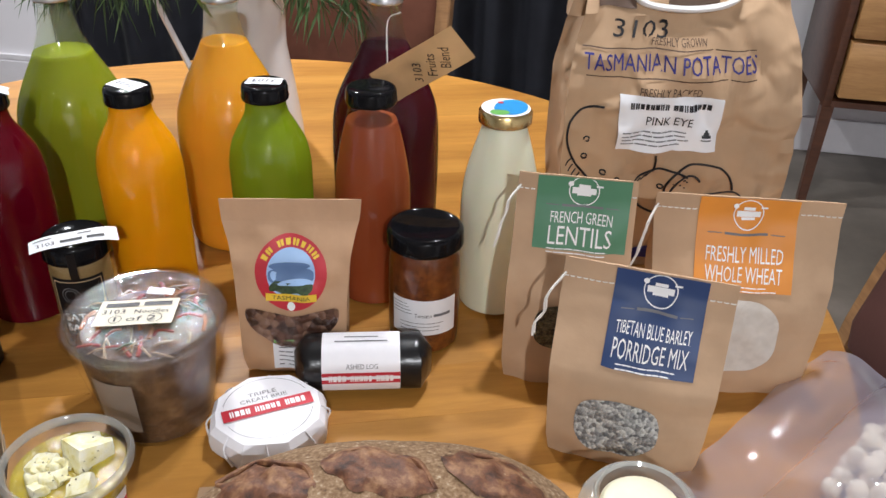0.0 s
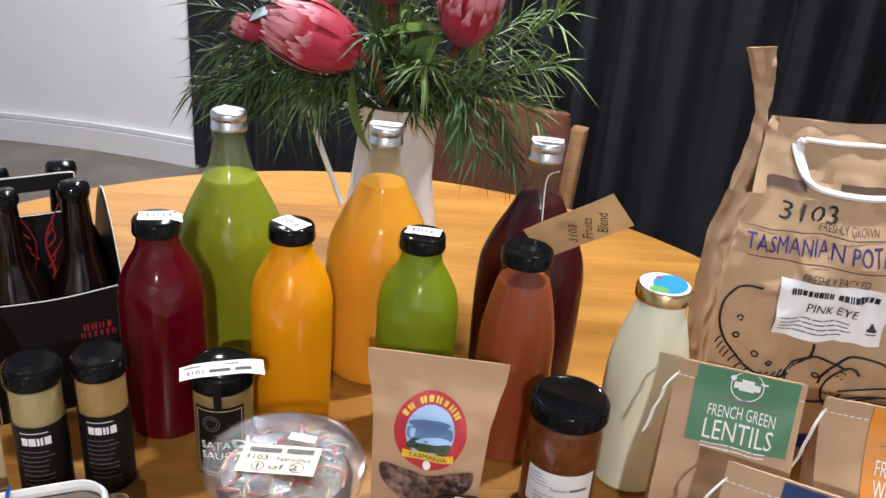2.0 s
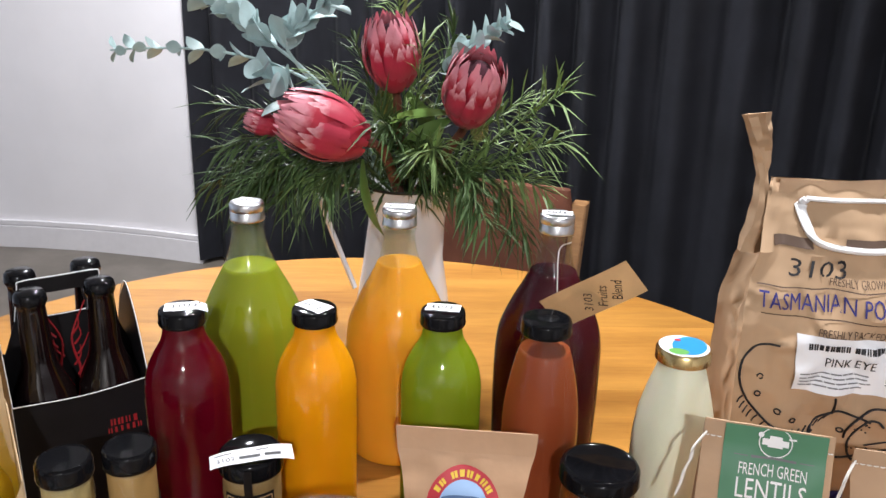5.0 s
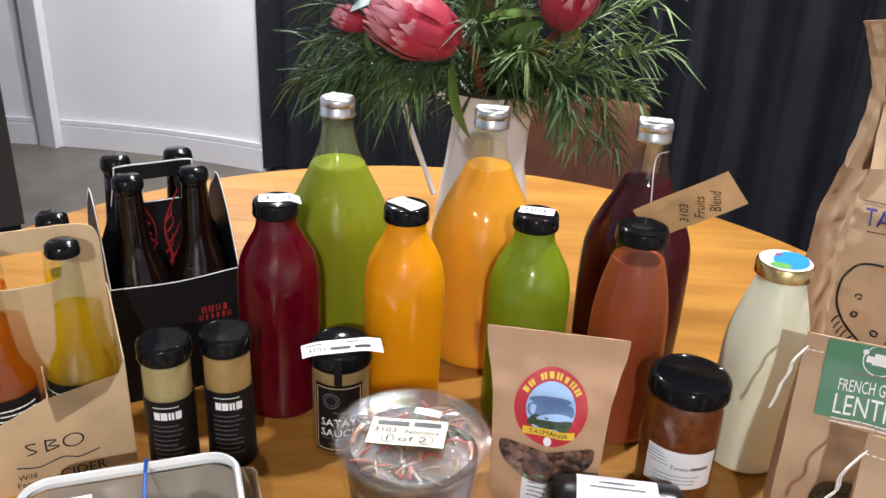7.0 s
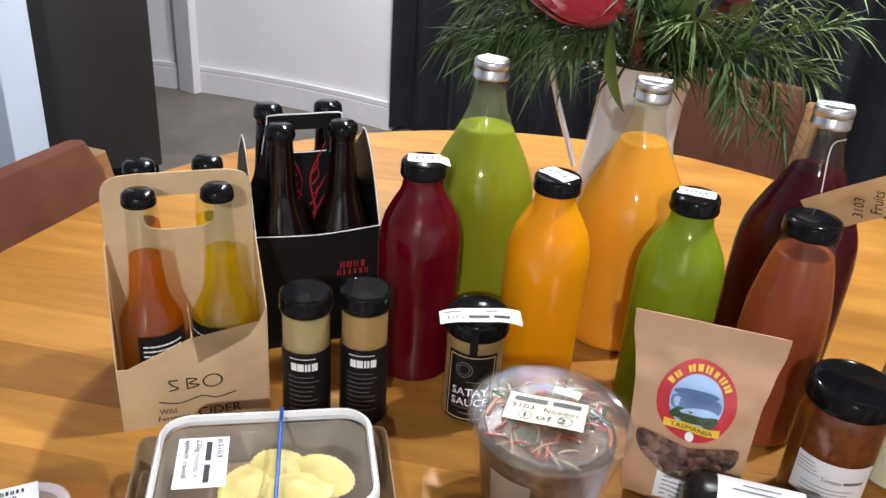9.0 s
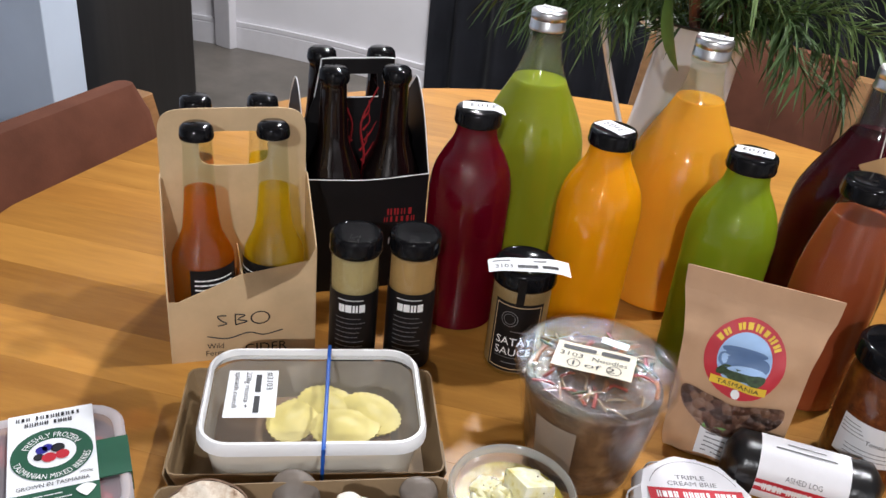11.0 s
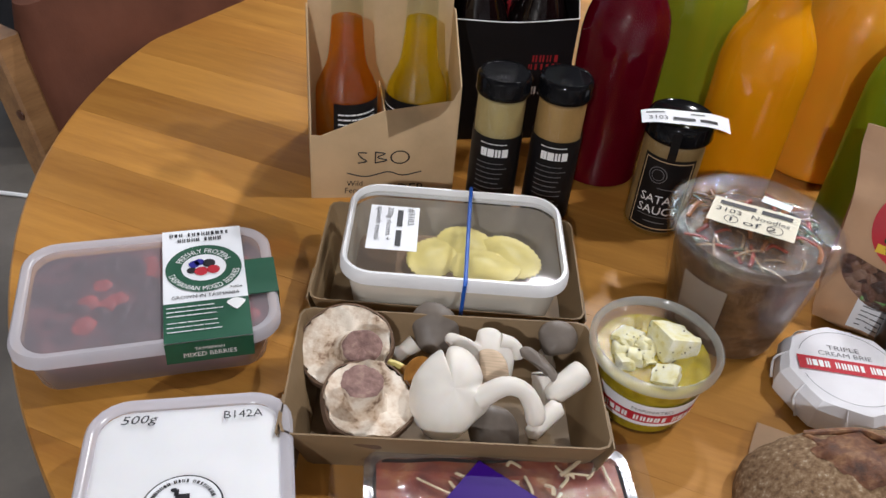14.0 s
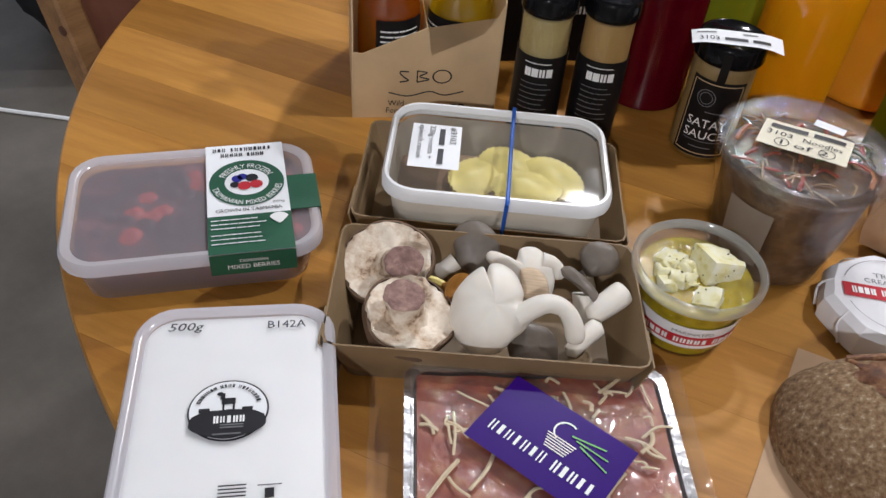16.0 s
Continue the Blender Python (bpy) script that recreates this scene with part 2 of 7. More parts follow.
def tube(pts, r, seg=8, flat=1.0, n=5):
    """A tube along a smooth line; r is a radius or a pair (start, end)."""
    C = soft_curve(pts, n)
    rings, up = [], Vector((0.13, 0.21, 1))
    for i, p in enumerate(C):
        d = (C[min(i + 1, len(C) - 1)] - C[max(i - 1, 0)]).normalized()
        a = d.cross(up).normalized() if d.cross(up).length > 1e-4 else Vector((1, 0, 0))
        b = a.cross(d)
        k = i / (len(C) - 1)
        rr = r(k) if callable(r) else r if not isinstance(r, tuple) else r[0] + (r[1] - r[0]) * k
        rings.append([p + a * rr * math.cos(2 * math.pi * j / seg) + b * rr * flat * math.sin(2 * math.pi * j / seg) for j in range(seg)])
    return loft(rings)


def rrect(w, d, r, k=4):
    """A rounded rectangle's points."""
    r = min(r, w / 2 - 1e-4, d / 2 - 1e-4)
    out = []
    for cx, cy, a0 in ((w / 2 - r, d / 2 - r, 0), (-w / 2 + r, d / 2 - r, 90), (-w / 2 + r, -d / 2 + r, 180), (w / 2 - r, -d / 2 + r, 270)):
        for i in range(k + 1):
            a = radians(a0 + 90 * i / k)
            out.append((cx + r * math.cos(a), cy + r * math.sin(a)))
    return out


def tub(levels, k=5, top=True):
    """A lofted rectangular shell from (z, width, depth, corner radius)."""
    return loft([[(x, y, z) for x, y in rrect(w, d, r, k)] for z, w, d, r in levels], True, True, top)


def grid(w, h, place, nx=8, ny=8, keep=None):
    """A sheet w by h, laid by place(x, y) -> point."""
    bm = bmesh.new()
    V = {}
    for i in range(nx + 1):
        for j in range(ny + 1):
            x, y = (i / nx - 0.5) * w, (j / ny - 0.5) * h
            V[i, j] = bm.verts.new(place(x, y))
    for i in range(nx):
        for j in range(ny):
            bm.faces.new((V[i, j], V[i + 1, j], V[i + 1, j + 1], V[i, j + 1]))
    return bm


def disc(rx, ry, place, n=32, rings=3, sup=2.0):
    bm = bmesh.new()
    c = bm.verts.new(place(0, 0))
    last = None
    for q in range(1, rings + 1):
        row = []
        for i in range(n):
            a = 2 * math.pi * i / n
            ca, sa = math.cos(a), math.sin(a)
            x, y = math.copysign(abs(ca) ** (2 / sup), ca), math.copysign(abs(sa) ** (2 / sup), sa)
            row.append(bm.verts.new(place(x * rx * q / rings, y * ry * q / rings)))
        for i in range(n):
            j = (i + 1) % n
            if last is None:
                bm.faces.new((c, row[i], row[j]))
            else:
                bm.faces.new((last[i], row[i], row[j], last[j]))
        last = row
    return bm


def annulus(r0, r1, place, n=40, a0=0.0, a1=360.0, k=1.0):
    bm = bmesh.new()
    rows = []
    for i in range(n + 1):
        a = radians(a0 + (a1 - a0) * i / n)
        rows.append([bm.verts.new(place(r * math.cos(a), r * k * math.sin(a))) for r in (r0, r1)])
    for p, q in zip(rows, rows[1:]):
        bm.faces.new((p[0], p[1], q[1], q[0]))
    return bm


def letters(text, width, height, place, ox=0.0, oy=0.0, shear=0.0, turn=0.0, arc=None):
    """Lettering of that width and height, centred at (ox, oy) of a sheet, laid by place. arc=(radius, middle angle): round a circle."""
    cu = bpy.data.curves.new("lettering", "FONT")
    cu.body, cu.resolution_u, cu.shear = text, 2, shear
    ob = bpy.data.objects.new("lettering", cu)
    scene.collection.objects.link(ob)
    bpy.context.view_layer.update()
    me = bpy.data.meshes.new_from_object(ob)
    bpy.data.objects.remove(ob)
    bpy.data.curves.remove(cu)
    bm = bmesh.new()
    bm.from_mesh(me)
    bpy.data.meshes.remove(me)
    xs, ys = [v.co.x for v in bm.verts], [v.co.y for v in bm.verts]
    x0, x1, y0, y1 = min(xs), max(xs), min(ys), max(ys)
    bmesh.ops.dissolve_limit(bm, angle_limit=0.01, verts=list(bm.verts), edges=list(bm.edges))
    bmesh.ops.triangulate(bm, faces=list(bm.faces))
    c, s = math.cos(radians(turn)), math.sin(radians(turn))
    for v in bm.verts:
        x, y = ((v.co.x - x0) / (x1 - x0) - 0.5) * width, ((v.co.y - y0) / (y1 - y0) - 0.5) * height
        if arc:
            a = radians(arc[1]) - math.copysign(1, arc[0]) * x / abs(arc[0])
            r = abs(arc[0]) + math.copysign(1, arc[0]) * y
            x, y = r * math.cos(a), r * math.sin(a)
        v.co = place(ox + c * x - s * y, oy + s * x + c * y)
    return bm


def bars(rows, place, nx=6):
    """Plain bars in place of small print: (x, y, width, height)."""
    out = bmesh.new()
    for x, y, w, h in rows:
        V = [[out.verts.new(place(x + (i / nx - 0.5) * w, y + k * h / 2)) for i in range(nx + 1)] for k in (-1, 1)]
        for i in range(nx):
            out.faces.new((V[0][i], V[0][i + 1], V[1][i + 1], V[1][i]))
    return out


def print_rows(x, y, w, n, pitch, h, seed=1):
    rnd = random.Random(seed)
    out = []
    for i in range(n):
        px, end = x - w / 2, x + w / 2 - rnd.uniform(0, 0.25) * w
        while px < end - w * 0.05:
            ww = rnd.uniform(0.08, 0.2) * w
            ww = min(ww, end - px)
            out.append((px + ww / 2, y - i * pitch, ww * 0.9, h))
            px += ww
    return out


def word_bars(counts, width, height, place, ox=0.0, oy=0.0, arc=None, thick=0.5, seed=1):
    """Plain upright bars, one or two strokes a letter, in place of a name: words of so many letters."""
    rnd = random.Random(seed + sum(counts))
    pitch = width / (sum(counts) + 0.7 * (len(counts) - 1))
    out, px = bmesh.new(), -width / 2
    for n in counts:
        for i in range(n):
            w, h = pitch * thick * rnd.uniform(0.75, 1.15), height * rnd.uniform(0.86, 1.0)
            strokes = [(0.5, w)] if rnd.random() < 0.4 else [(0.28, w * 0.5), (0.72, w * 0.5)]
            for f, ww in strokes:
                q = []
                for a, b in ((-0.5, -0.5), (0.5, -0.5), (0.5, 0.5), (-0.5, 0.5)):
                    x, y = px + pitch * f + a * ww, b * h
                    if arc:
                        ang = radians(arc[1]) - math.copysign(1, arc[0]) * x / abs(arc[0])
                        r = abs(arc[0]) + math.copysign(1, arc[0]) * y
                        x, y = r * math.cos(ang), r * math.sin(ang)
                    q.append(out.verts.new(place(ox + x, oy + y)))
                out.faces.new(q)
            px += pitch
        px += 0.7 * pitch
    return out


def lobed(outline, h, under, k=1.0, n=6, rings=7):
    """A soft cap over a rounded outline: h high in the middle, under deep below."""
    P = [Vector((x * k, y * k, 0)) for x, y in outline]
    C = soft_curve(P[-2:] + P + P[:2], n)[2 * n:-2 * n]
    C = C[:len(P) * n]
    cx, cy = sum(p.x for p in C) / len(C), sum(p.y for p in C) / len(C)
    R = []
    for q in range(rings, -rings - 1, -1):
        a = math.pi / 2 * q / rings
        f, z = max(0.02, math.cos(a) ** 0.8), (h if q > 0 else under) * math.sin(a)
        R.append([(cx + (p.x - cx) * f, cy + (p.y - cy) * f, z + 0.0012 * noise.noise(Vector((p.x * f * 120, p.y * f * 120, h * 900)))) for p in C])
    return loft(R)


def flat_on(z):
    return lambda x, y: Vector((x, y, z))


def round_on(r, z, turn=0.0):
    """A sheet wrapped on an upright cylinder, facing -y."""
    return lambda x, y: Vector((r * math.sin(x / r + turn), -r * math.cos(x / r + turn), z + y))


def spun(place, turn, ox=0.0, oy=0.0):
    c, s = math.cos(radians(turn)), math.sin(radians(turn))
    return lambda x, y: place(ox + c * x - s * y, oy + s * x + c * y)


def lifted(place, d, axis=(0, -1, 0)):
    return lambda x, y: place(x, y) + Vector(axis) * d


# ---- the room ----
M_WALL = mat("white_wall_paint", (0.72, 0.70, 0.72), 0.7, var=0.04, scale=3, bumps=0.08, bscale=90)
# warm grey for the unseen wall, to weaken bounce and bottle reflections
M_FARWALL = mat("unseen_wall_grey", (0.40, 0.375, 0.35), 0.8, var=0.05, scale=2, bumps=0.08, bscale=90)
# white wall with the bluish light on it mixed into the base colour
M_COOLLIT = mat("cool_lit_white_wall", (0.60, 0.67, 0.78), 0.7, var=0.04, scale=3, bumps=0.08, bscale=90)
M_TRIM = mat("white_gloss_trim", (0.68, 0.66, 0.68), 0.4, var=0.03)
M_CEIL = mat("white_ceiling_paint", (0.8, 0.79, 0.77), 0.8, var=0.03)
M_FLOOR = speckle("polished_concrete", [(0.3, (0.068, 0.058, 0.048)), (0.5, (0.12, 0.104, 0.086)), (0.7, (0.18, 0.155, 0.132))], 2.2, 0.42, 0.1, kind="noise", detail=9)
M_CURTAIN = mat("black_curtain_cloth", (0.021, 0.022, 0.030), 0.8, var=0.25, scale=6, bumps=0.3, bscale=500, sheen=0.03)
M_STEEL = mat("dark_steel", (0.085, 0.08, 0.078), 0.38, 0.85, var=0.05, scale=2, stretch=(30, 30, 1))
M_SUEDE = mat("brown_suede", (0.115, 0.044, 0.027), 0.9, var=0.28, scale=9, bumps=0.25, bscale=300, spec=0.15)
M_LEATHER = mat("brown_leather", (0.075, 0.03, 0.024), 0.5, var=0.15, scale=8, bumps=0.2, bscale=200)
M_OAK = wood("chair_wood", (0.17, 0.08, 0.032), (0.34, 0.18, 0.075), 0.4, 0.2, 5, 40, rnd=False)
M_DRAWER = wood("drawer_wood", (0.28, 0.13, 0.045), (0.48, 0.26, 0.10), 0.4, 0.2, 2, 18, rnd=False)
M_REDWOOD = wood("dark_red_wood", (0.05, 0.018, 0.010), (0.11, 0.042, 0.022), 0.35, 0.3, 4, 30, rnd=False)
M_TABLE = wood("table_wood", (0.27, 0.108, 0.019), (0.50, 0.236, 0.048), 0.36, 0.06, 1.3, 11)
M_TABLE.node_tree.nodes["Principled BSDF"].inputs["Specular IOR Level"].default_value = 0.3
M_BLACKCLOTH = mat("black_cloth", (0.008, 0.008, 0.010), 0.9, bumps=0.4, bscale=80)


def structure(name, bm, material, label, smooth=0):
    return single(name, bm, material, Matrix(), label, name.split("_")[0], "structure", smooth)


def wall_run(points, h, thick, z0=0.0):
    """An upright wall along plan points, thick on its left side."""
    P = [Vector(p) for p in points]
    N = []
    for i in range(len(P)):
        d = (P[min(i + 1, len(P) - 1)] - P[max(i - 1, 0)]).normalized()
        N.append(Vector((-d.y, d.x)) * thick)
    return loft([[(p.x, p.y, z0), (p.x + n.x, p.y + n.y, z0), (p.x + n.x, p.y + n.y, z0 + h), (p.x, p.y, z0 + h)] for p, n in zip(P, N)])


structure("floor", box(-3.7, 3.4, -2.8, 3.7, -0.1, 0), M_FLOOR, "mottled grey-brown polished concrete floor")
structure("ceiling", box(-3.7, 3.4, -2.8, 3.7, CEIL, CEIL + 0.1), M_CEIL, "plain white painted ceiling")
BACK = [(-3.45, 2.78), (-2.765, 3.02), (-2.5, 3.095), (-2.22, 3.15), (-1.95, 3.18), (-1.70, 3.19)]
structure("wall_north_west", wall_run(BACK, CEIL, 0.12), M_WALL, "white painted wall curving gently away", 30)
structure("wall_north", box(-1.70, 3.4, 3.30, 3.42, 0, CEIL), M_WALL, "white painted wall behind the curtain")
structure("wall_east", box(3.2, 3.32, -2.6, 3.30, 0, CEIL), M_WALL, "white painted wall")
structure("wall_south", box(-3.6, 3.32, -2.72, -2.6, 0, CEIL), M_FARWALL, "plain unseen wall, kept grey to cut bounce and reflections")
structure("wall_west", box(-2.72, -2.60, -2.6, 1.635, 0, CEIL), M_COOLLIT, "white painted wall beside the fridge")
structure("wall_alcove", box(-3.6, -3.45, 1.7, 3.0, 0, CEIL), M_WALL, "white painted alcove wall")
structure("wall_alcove_side", box(-3.45, -2.10, 1.635, 1.760, 0, CEIL, 0.004), M_COOLLIT, "white painted partition ending beside the fridge, cool light put into its colour")
off = lambda d: [(p[0] + 0.25 * d, p[1] - d) for p in BACK]
structure("baseboard_1", join(wall_run(off(0.016), 0.125, 0.016), wall_run(off(0.024), 0.10, 0.009), wall_run(off(0.020), 0.018, 0.005, 0.108)), M_TRIM, "white moulded skirting board", 30)
structure("baseboard_2", box(1.05, 3.2, 3.28, 3.298, 0, 0.13, 0.004), M_TRIM, "white skirting board")
structure("door_jamb_trim", box(-2.80, -2.70, 2.965, 3.012, 0, CEIL, 0.004), M_TRIM, "white timber door jamb")

# an assumed fixture round each lamp, fill lamps included
for (lx, ly), watts in LIGHTS:
    dl = thing("downlight", pose(lx, ly, CEIL), "assumed round white recessed ceiling downlight, out of view", "ceiling light", "ceiling downlights")
    part("trim_ring", lathe([(0.055, 0.0), (0.075, 0.0), (0.075, -0.006), (0.055, -0.010), (0.055, 0.0)], 32, False, False), M_TRIM, dl)


def curtain(x0, x1, y, h):
    rings, n = [], 420
    rnd = random.Random(4)
    ph = [rnd.uniform(0, 6) for _ in range(6)]
    bm = bmesh.new()
    rows = []
    for zi in range(9):
        z = 0.02 + (h - 0.02) * zi / 8
        row = []
        for i in range(n + 1):
            u = i / n
            x = x0 + (x1 - x0) * u
            s = x * 2 * math.pi / 0.165 + 0.9 * math.sin(x * 3.1 + ph[0]) + 0.7 * math.sin(x * 7.7 + ph[1])
            a = 0.035 + 0.012 * math.sin(x * 5 + ph[2] + z)
            row.append(bm.verts.new((x + 0.012 * math.cos(s), y + a * math.sin(s) + 0.01 * math.sin(2 * s + z * 1.5 + ph[3]), z)))
        rows.append(row)
    for a, b in zip(rows, rows[1:]):
        for i in range(n):
            bm.faces.new((a[i], a[i + 1], b[i + 1], b[i]))
    return bm


cb = curtain(-1.70, 1.02, 3.20, CEIL - 0.06)
bmesh.ops.solidify(cb, geom=list(cb.faces), thickness=0.004)
cu = thing("curtain", Matrix(), "floor-length black pleated curtain hanging from a rail", "curtain")
part("cloth", cb, M_CURTAIN, cu, smooth=60)
part("curtain_rail", tube([(-1.72, 3.2, CEIL - 0.04), (-0.3, 3.2, CEIL - 0.04), (1.04, 3.2, CEIL - 0.04)], 0.012), M_STEEL, cu)

fr = thing("fridge", pose(-2.166, 2.013, 0, 0, 0, 52.9), "tall dark stainless steel fridge standing behind the partition", "fridge")
part("body", box(-0.193, 0.193, 0.034, 0.60, 0.04, 1.8, 0.006), M_STEEL, fr)
part("door", box(-0.197, 0.197, 0.0, 0.030, 0.05, 1.15, 0.008), M_STEEL, fr)
part("freezer_door", box(-0.197, 0.197, 0.0, 0.030, 1.158, 1.79, 0.008), M_STEEL, fr)
part("door_edge", box(-0.205, -0.198, -0.004, 0.030, 0.05, 1.79, 0.002), M_BLACKCARD, fr, "black gasket strip along the door")
part("foot_panel", box(-0.185, 0.185, 0.05, 0.58, 0.0, 0.04), M_BLACKCARD, fr)


def chair(m, label, seat_mat, w=0.46, top=0.838, frame=True):
    ch = thing("dining_chair", m, label, "chair", "chairs round the table")
    back = []
    for k in range(9):
        z = 0.50 + (top - 0.50) * k / 8
        lean = 0.10 * ((z - 0.46) / 0.4)
        ww = w - 0.05 - (0.02 if k in (0, 8) else 0)
        dd = 0.05 if k not in (0, 8) else 0.028
        back.append([(x, y + lean + 0.03 * math.cos(x / w * 2.6), z) for x, y in rrect(ww, dd, 0.02, 3)])
    part("backrest", loft(back), seat_mat, ch, smooth=50)
    part("seat", tub([(0.43, w - 0.06, 0.40, 0.04), (0.44, w - 0.02, 0.44, 0.05), (0.475, w - 0.02, 0.44, 0.05), (0.49, w - 0.07, 0.39, 0.05)]), seat_mat, ch).location = (0, -0.20, 0)
    for sx in (-1, 1):
        x = sx * (w / 2 - 0.012)
        post = part("back_post", loft([[(x + a * 0.0165, y + b * 0.021, z) for a, b in ((-1, -0.8), (-0.8, -1), (0.8, -1), (1, -0.8), (1, 0.8), (0.8, 1), (-0.8, 1), (-1, 0.8))] for y, z in ((0.03, 0.0), (0.03, 0.40), (0.045, 0.52), (0.066, 0.62), (0.10, top - 0.09), (0.117, top - 0.032), (0.118, top - 0.028))]), M_OAK, ch, smooth=30)
        part("peg", lathe([(0.006, 0.0), (0.006, 0.0015), (0.0005, 0.002)], 12), M_REDWOOD, post, at=pose(x + sx * 0.0163, 0.082, top - 0.11, 0, 90 * sx, 0))
        part("leg", tube([(x * 0.95, -0.40, 0.0), (x * 0.95, -0.40, 0.22), (x * 0.95, -0.40, 0.435)], (0.014, 0.02), 8), M_OAK, ch)
        part("side_rail", box(x - 0.011, x + 0.011, -0.39, 0.02, 0.37, 0.425, 0.004), M_OAK, ch)
    part("front_rail", box(-w / 2 + 0.03, w / 2 - 0.03, -0.41, -0.388, 0.37, 0.425, 0.004), M_OAK, ch)
    return ch


chair(pose(-0.115, 1.86, 0, 0, 0, -4), "brown suede dining chair in a wooden frame, pushed back", M_SUEDE)
chair(pose(-0.60, 0.715, 0, 0, 0, 100), "brown suede dining chair drawn up to the round table", M_SUEDE, 0.48, 0.827)
chair(pose(0.90, 1.12, 0, 0, 0, -76), "dining chair with a reddish-brown leather back beside the table", M_LEATHER, 0.44, 0.83)

cab = thing("sideboard", pose(1.16, 2.82, 0), "dark red wooden sideboard with paler drawers on tall legs", "sideboard")
part("carcass", join(box(0.0, 0.025, 0, 0.42, 0.34, 0.92, 0.003), box(0.025, 1.08, 0.40, 0.42, 0.34, 0.92), box(1.055, 1.08, 0.0, 0.40, 0.34, 0.92, 0.003), box(0.025, 1.055, 0.0, 0.40, 0.34, 0.36)), M_REDWOOD, cab)
part("tabletop", box(-0.02, 1.10, -0.02, 0.44, 0.92, 0.945, 0.005), M_REDWOOD, cab)
for j, z in enumerate((0.375, 0.56, 0.745)):
    for k in range(2):
        dr = part("drawer", box(0.035 + 0.515 * k, 0.535 + 0.515 * k, -0.012, 0.38, z, z + 0.172, 0.003), M_DRAWER, cab, "pale wooden drawer front")
        part("knob", lathe([(0.006, 0), (0.006, 0.01), (0.014, 0.016), (0.012, 0.026), (0.0, 0.028)], 16, True, False), M_REDWOOD, dr).matrix_local = pose(0.285 + 0.515 * k, -0.012, z + 0.09, 90)
for x in (0.0, 1.045):
    for y in (0.0, 0.385):
        part("leg", loft([[(x + 0.0175 + sx * s, y + 0.0175 + sy * s, z) for sx, sy in ((-1, -1), (1, -1), (1, 1), (-1, 1))] for z, s in ((0, 0.013), (0.34, 0.0185))]), M_REDWOOD, cab)

# a loose cable and a dark bag on the floor
single("floor_cable", tube([(-2.4, 0.42, 0.005), (-2.0, 0.56, 0.005), (-1.72, 0.62, 0.005), (-1.45, 0.80, 0.005), (-1.2, 0.86, 0.005)], 0.005, 6), M_WHITEPL, Matrix(), "thin white cable lying on the concrete floor", "cable")
bg = bmesh.new()
bmesh.ops.create_icosphere(bg, subdivisions=4, radius=1)
for v in bg.verts:
    c = v.co.copy()
    k = 1 + 0.12 * noise.noise(c * 2.3) + 0.05 * noise.noise(c * 6)
    v.co = (c.x * 0.26 * k, c.y * 0.22 * k, max(0, 0.21 + c.z * 0.24 * k))
single("floor_bag", bg, M_BLACKCLOTH, pose(-1.86, 1.06, 0), "slumped black cloth bag lying on the floor", "bag", smooth=60)

# ---- the round table ----
TC, TR = (0.004, 0.935), 0.7205
tb = thing("round_table", pose(TC[0], TC[1], 0, 0, 0, 20), "large round dining table of honey-coloured varnished boards", "table")
W = 0.0703
edge = -TR
while edge < TR - 1e-6:
    a, b = max(edge, -TR + 0.001), min(edge + W, TR - 0.001)
    ys = [a + 0.0001 + (b - a - 0.0002) * i / 14 for i in range(15)]
    right = [(math.sqrt(max(TR ** 2 - y * y, 0)), y) for y in ys]
    outline = right + [(-x, y) for x, y in right[::-1]]
    bb = loft([[(x * s, y if abs(x) > 1e-3 else y, z) for x, y in outline] for z, s in ((T - 0.034, 0.994), (T - 0.028, 1.0), (T - 0.006, 1.0), (T - 0.0015, 0.997), (T, 0.993))])
    part("board", bb, M_TABLE, tb, smooth=30)
    edge += W
part("apron", lathe([(0.52, T - 0.11), (0.535, T - 0.11), (0.535, T - 0.034), (0.52, T - 0.034), (0.52, T - 0.11)], 48, False, False), M_TABLE, tb)
for k in range(4):
    a = radians(45 + 90 * k)
    x, y = 0.49 * math.cos(a), 0.49 * math.sin(a)
    part("leg", loft([[(x + sx * s, y + sy * s, z) for sx, sy in ((-1, -1), (1, -1), (1, 1), (-1, 1))] for z, s in ((0, 0.024), (T - 0.036, 0.036))]), M_TABLE, tb)


# ---- bottles ----
def juice(name, col, rough=0.25, sss=0.0, trans=0.0):
    return mat(name, col, rough, var=0.06, scale=12, sss=sss, trans=trans, spec=0.02, ior=1.34)


M_J_RED = juice("beetroot_juice", (0.105, 0.0010, 0.008))
M_J_ORANGE = juice("orange_juice", (0.94, 0.34, 0.005), sss=0.25)
M_J_GREEN = juice("green_juice", (0.21, 0.28, 0.012), sss=0.15)
M_J_LIME = juice("pale_green_juice", (0.265, 0.295, 0.018), sss=0.25)
M_J_PEACH = juice("peach_juice", (0.90, 0.37, 0.03), sss=0.25)
M_J_DARK = juice("dark_red_juice", (0.050, 0.0015, 0.008))
M_J_PINK = juice("rose_juice", (0.44, 0.095, 0.035), trans=0.35)
M_MILK = mat("cream_milk", (0.88, 0.84, 0.67), 0.4, var=0.03, sss=0.1)
M_CIDER = clear("golden_cider", (0.98, 0.86, 0.20), 1.33, 0.03, milky=0.20, milk=(0.95, 0.66, 0.03))
M_AMBER = clear("amber_cider", (0.92, 0.54, 0.13), 1.33, 0.03, milky=0.17, milk=(0.72, 0.27, 0.025))


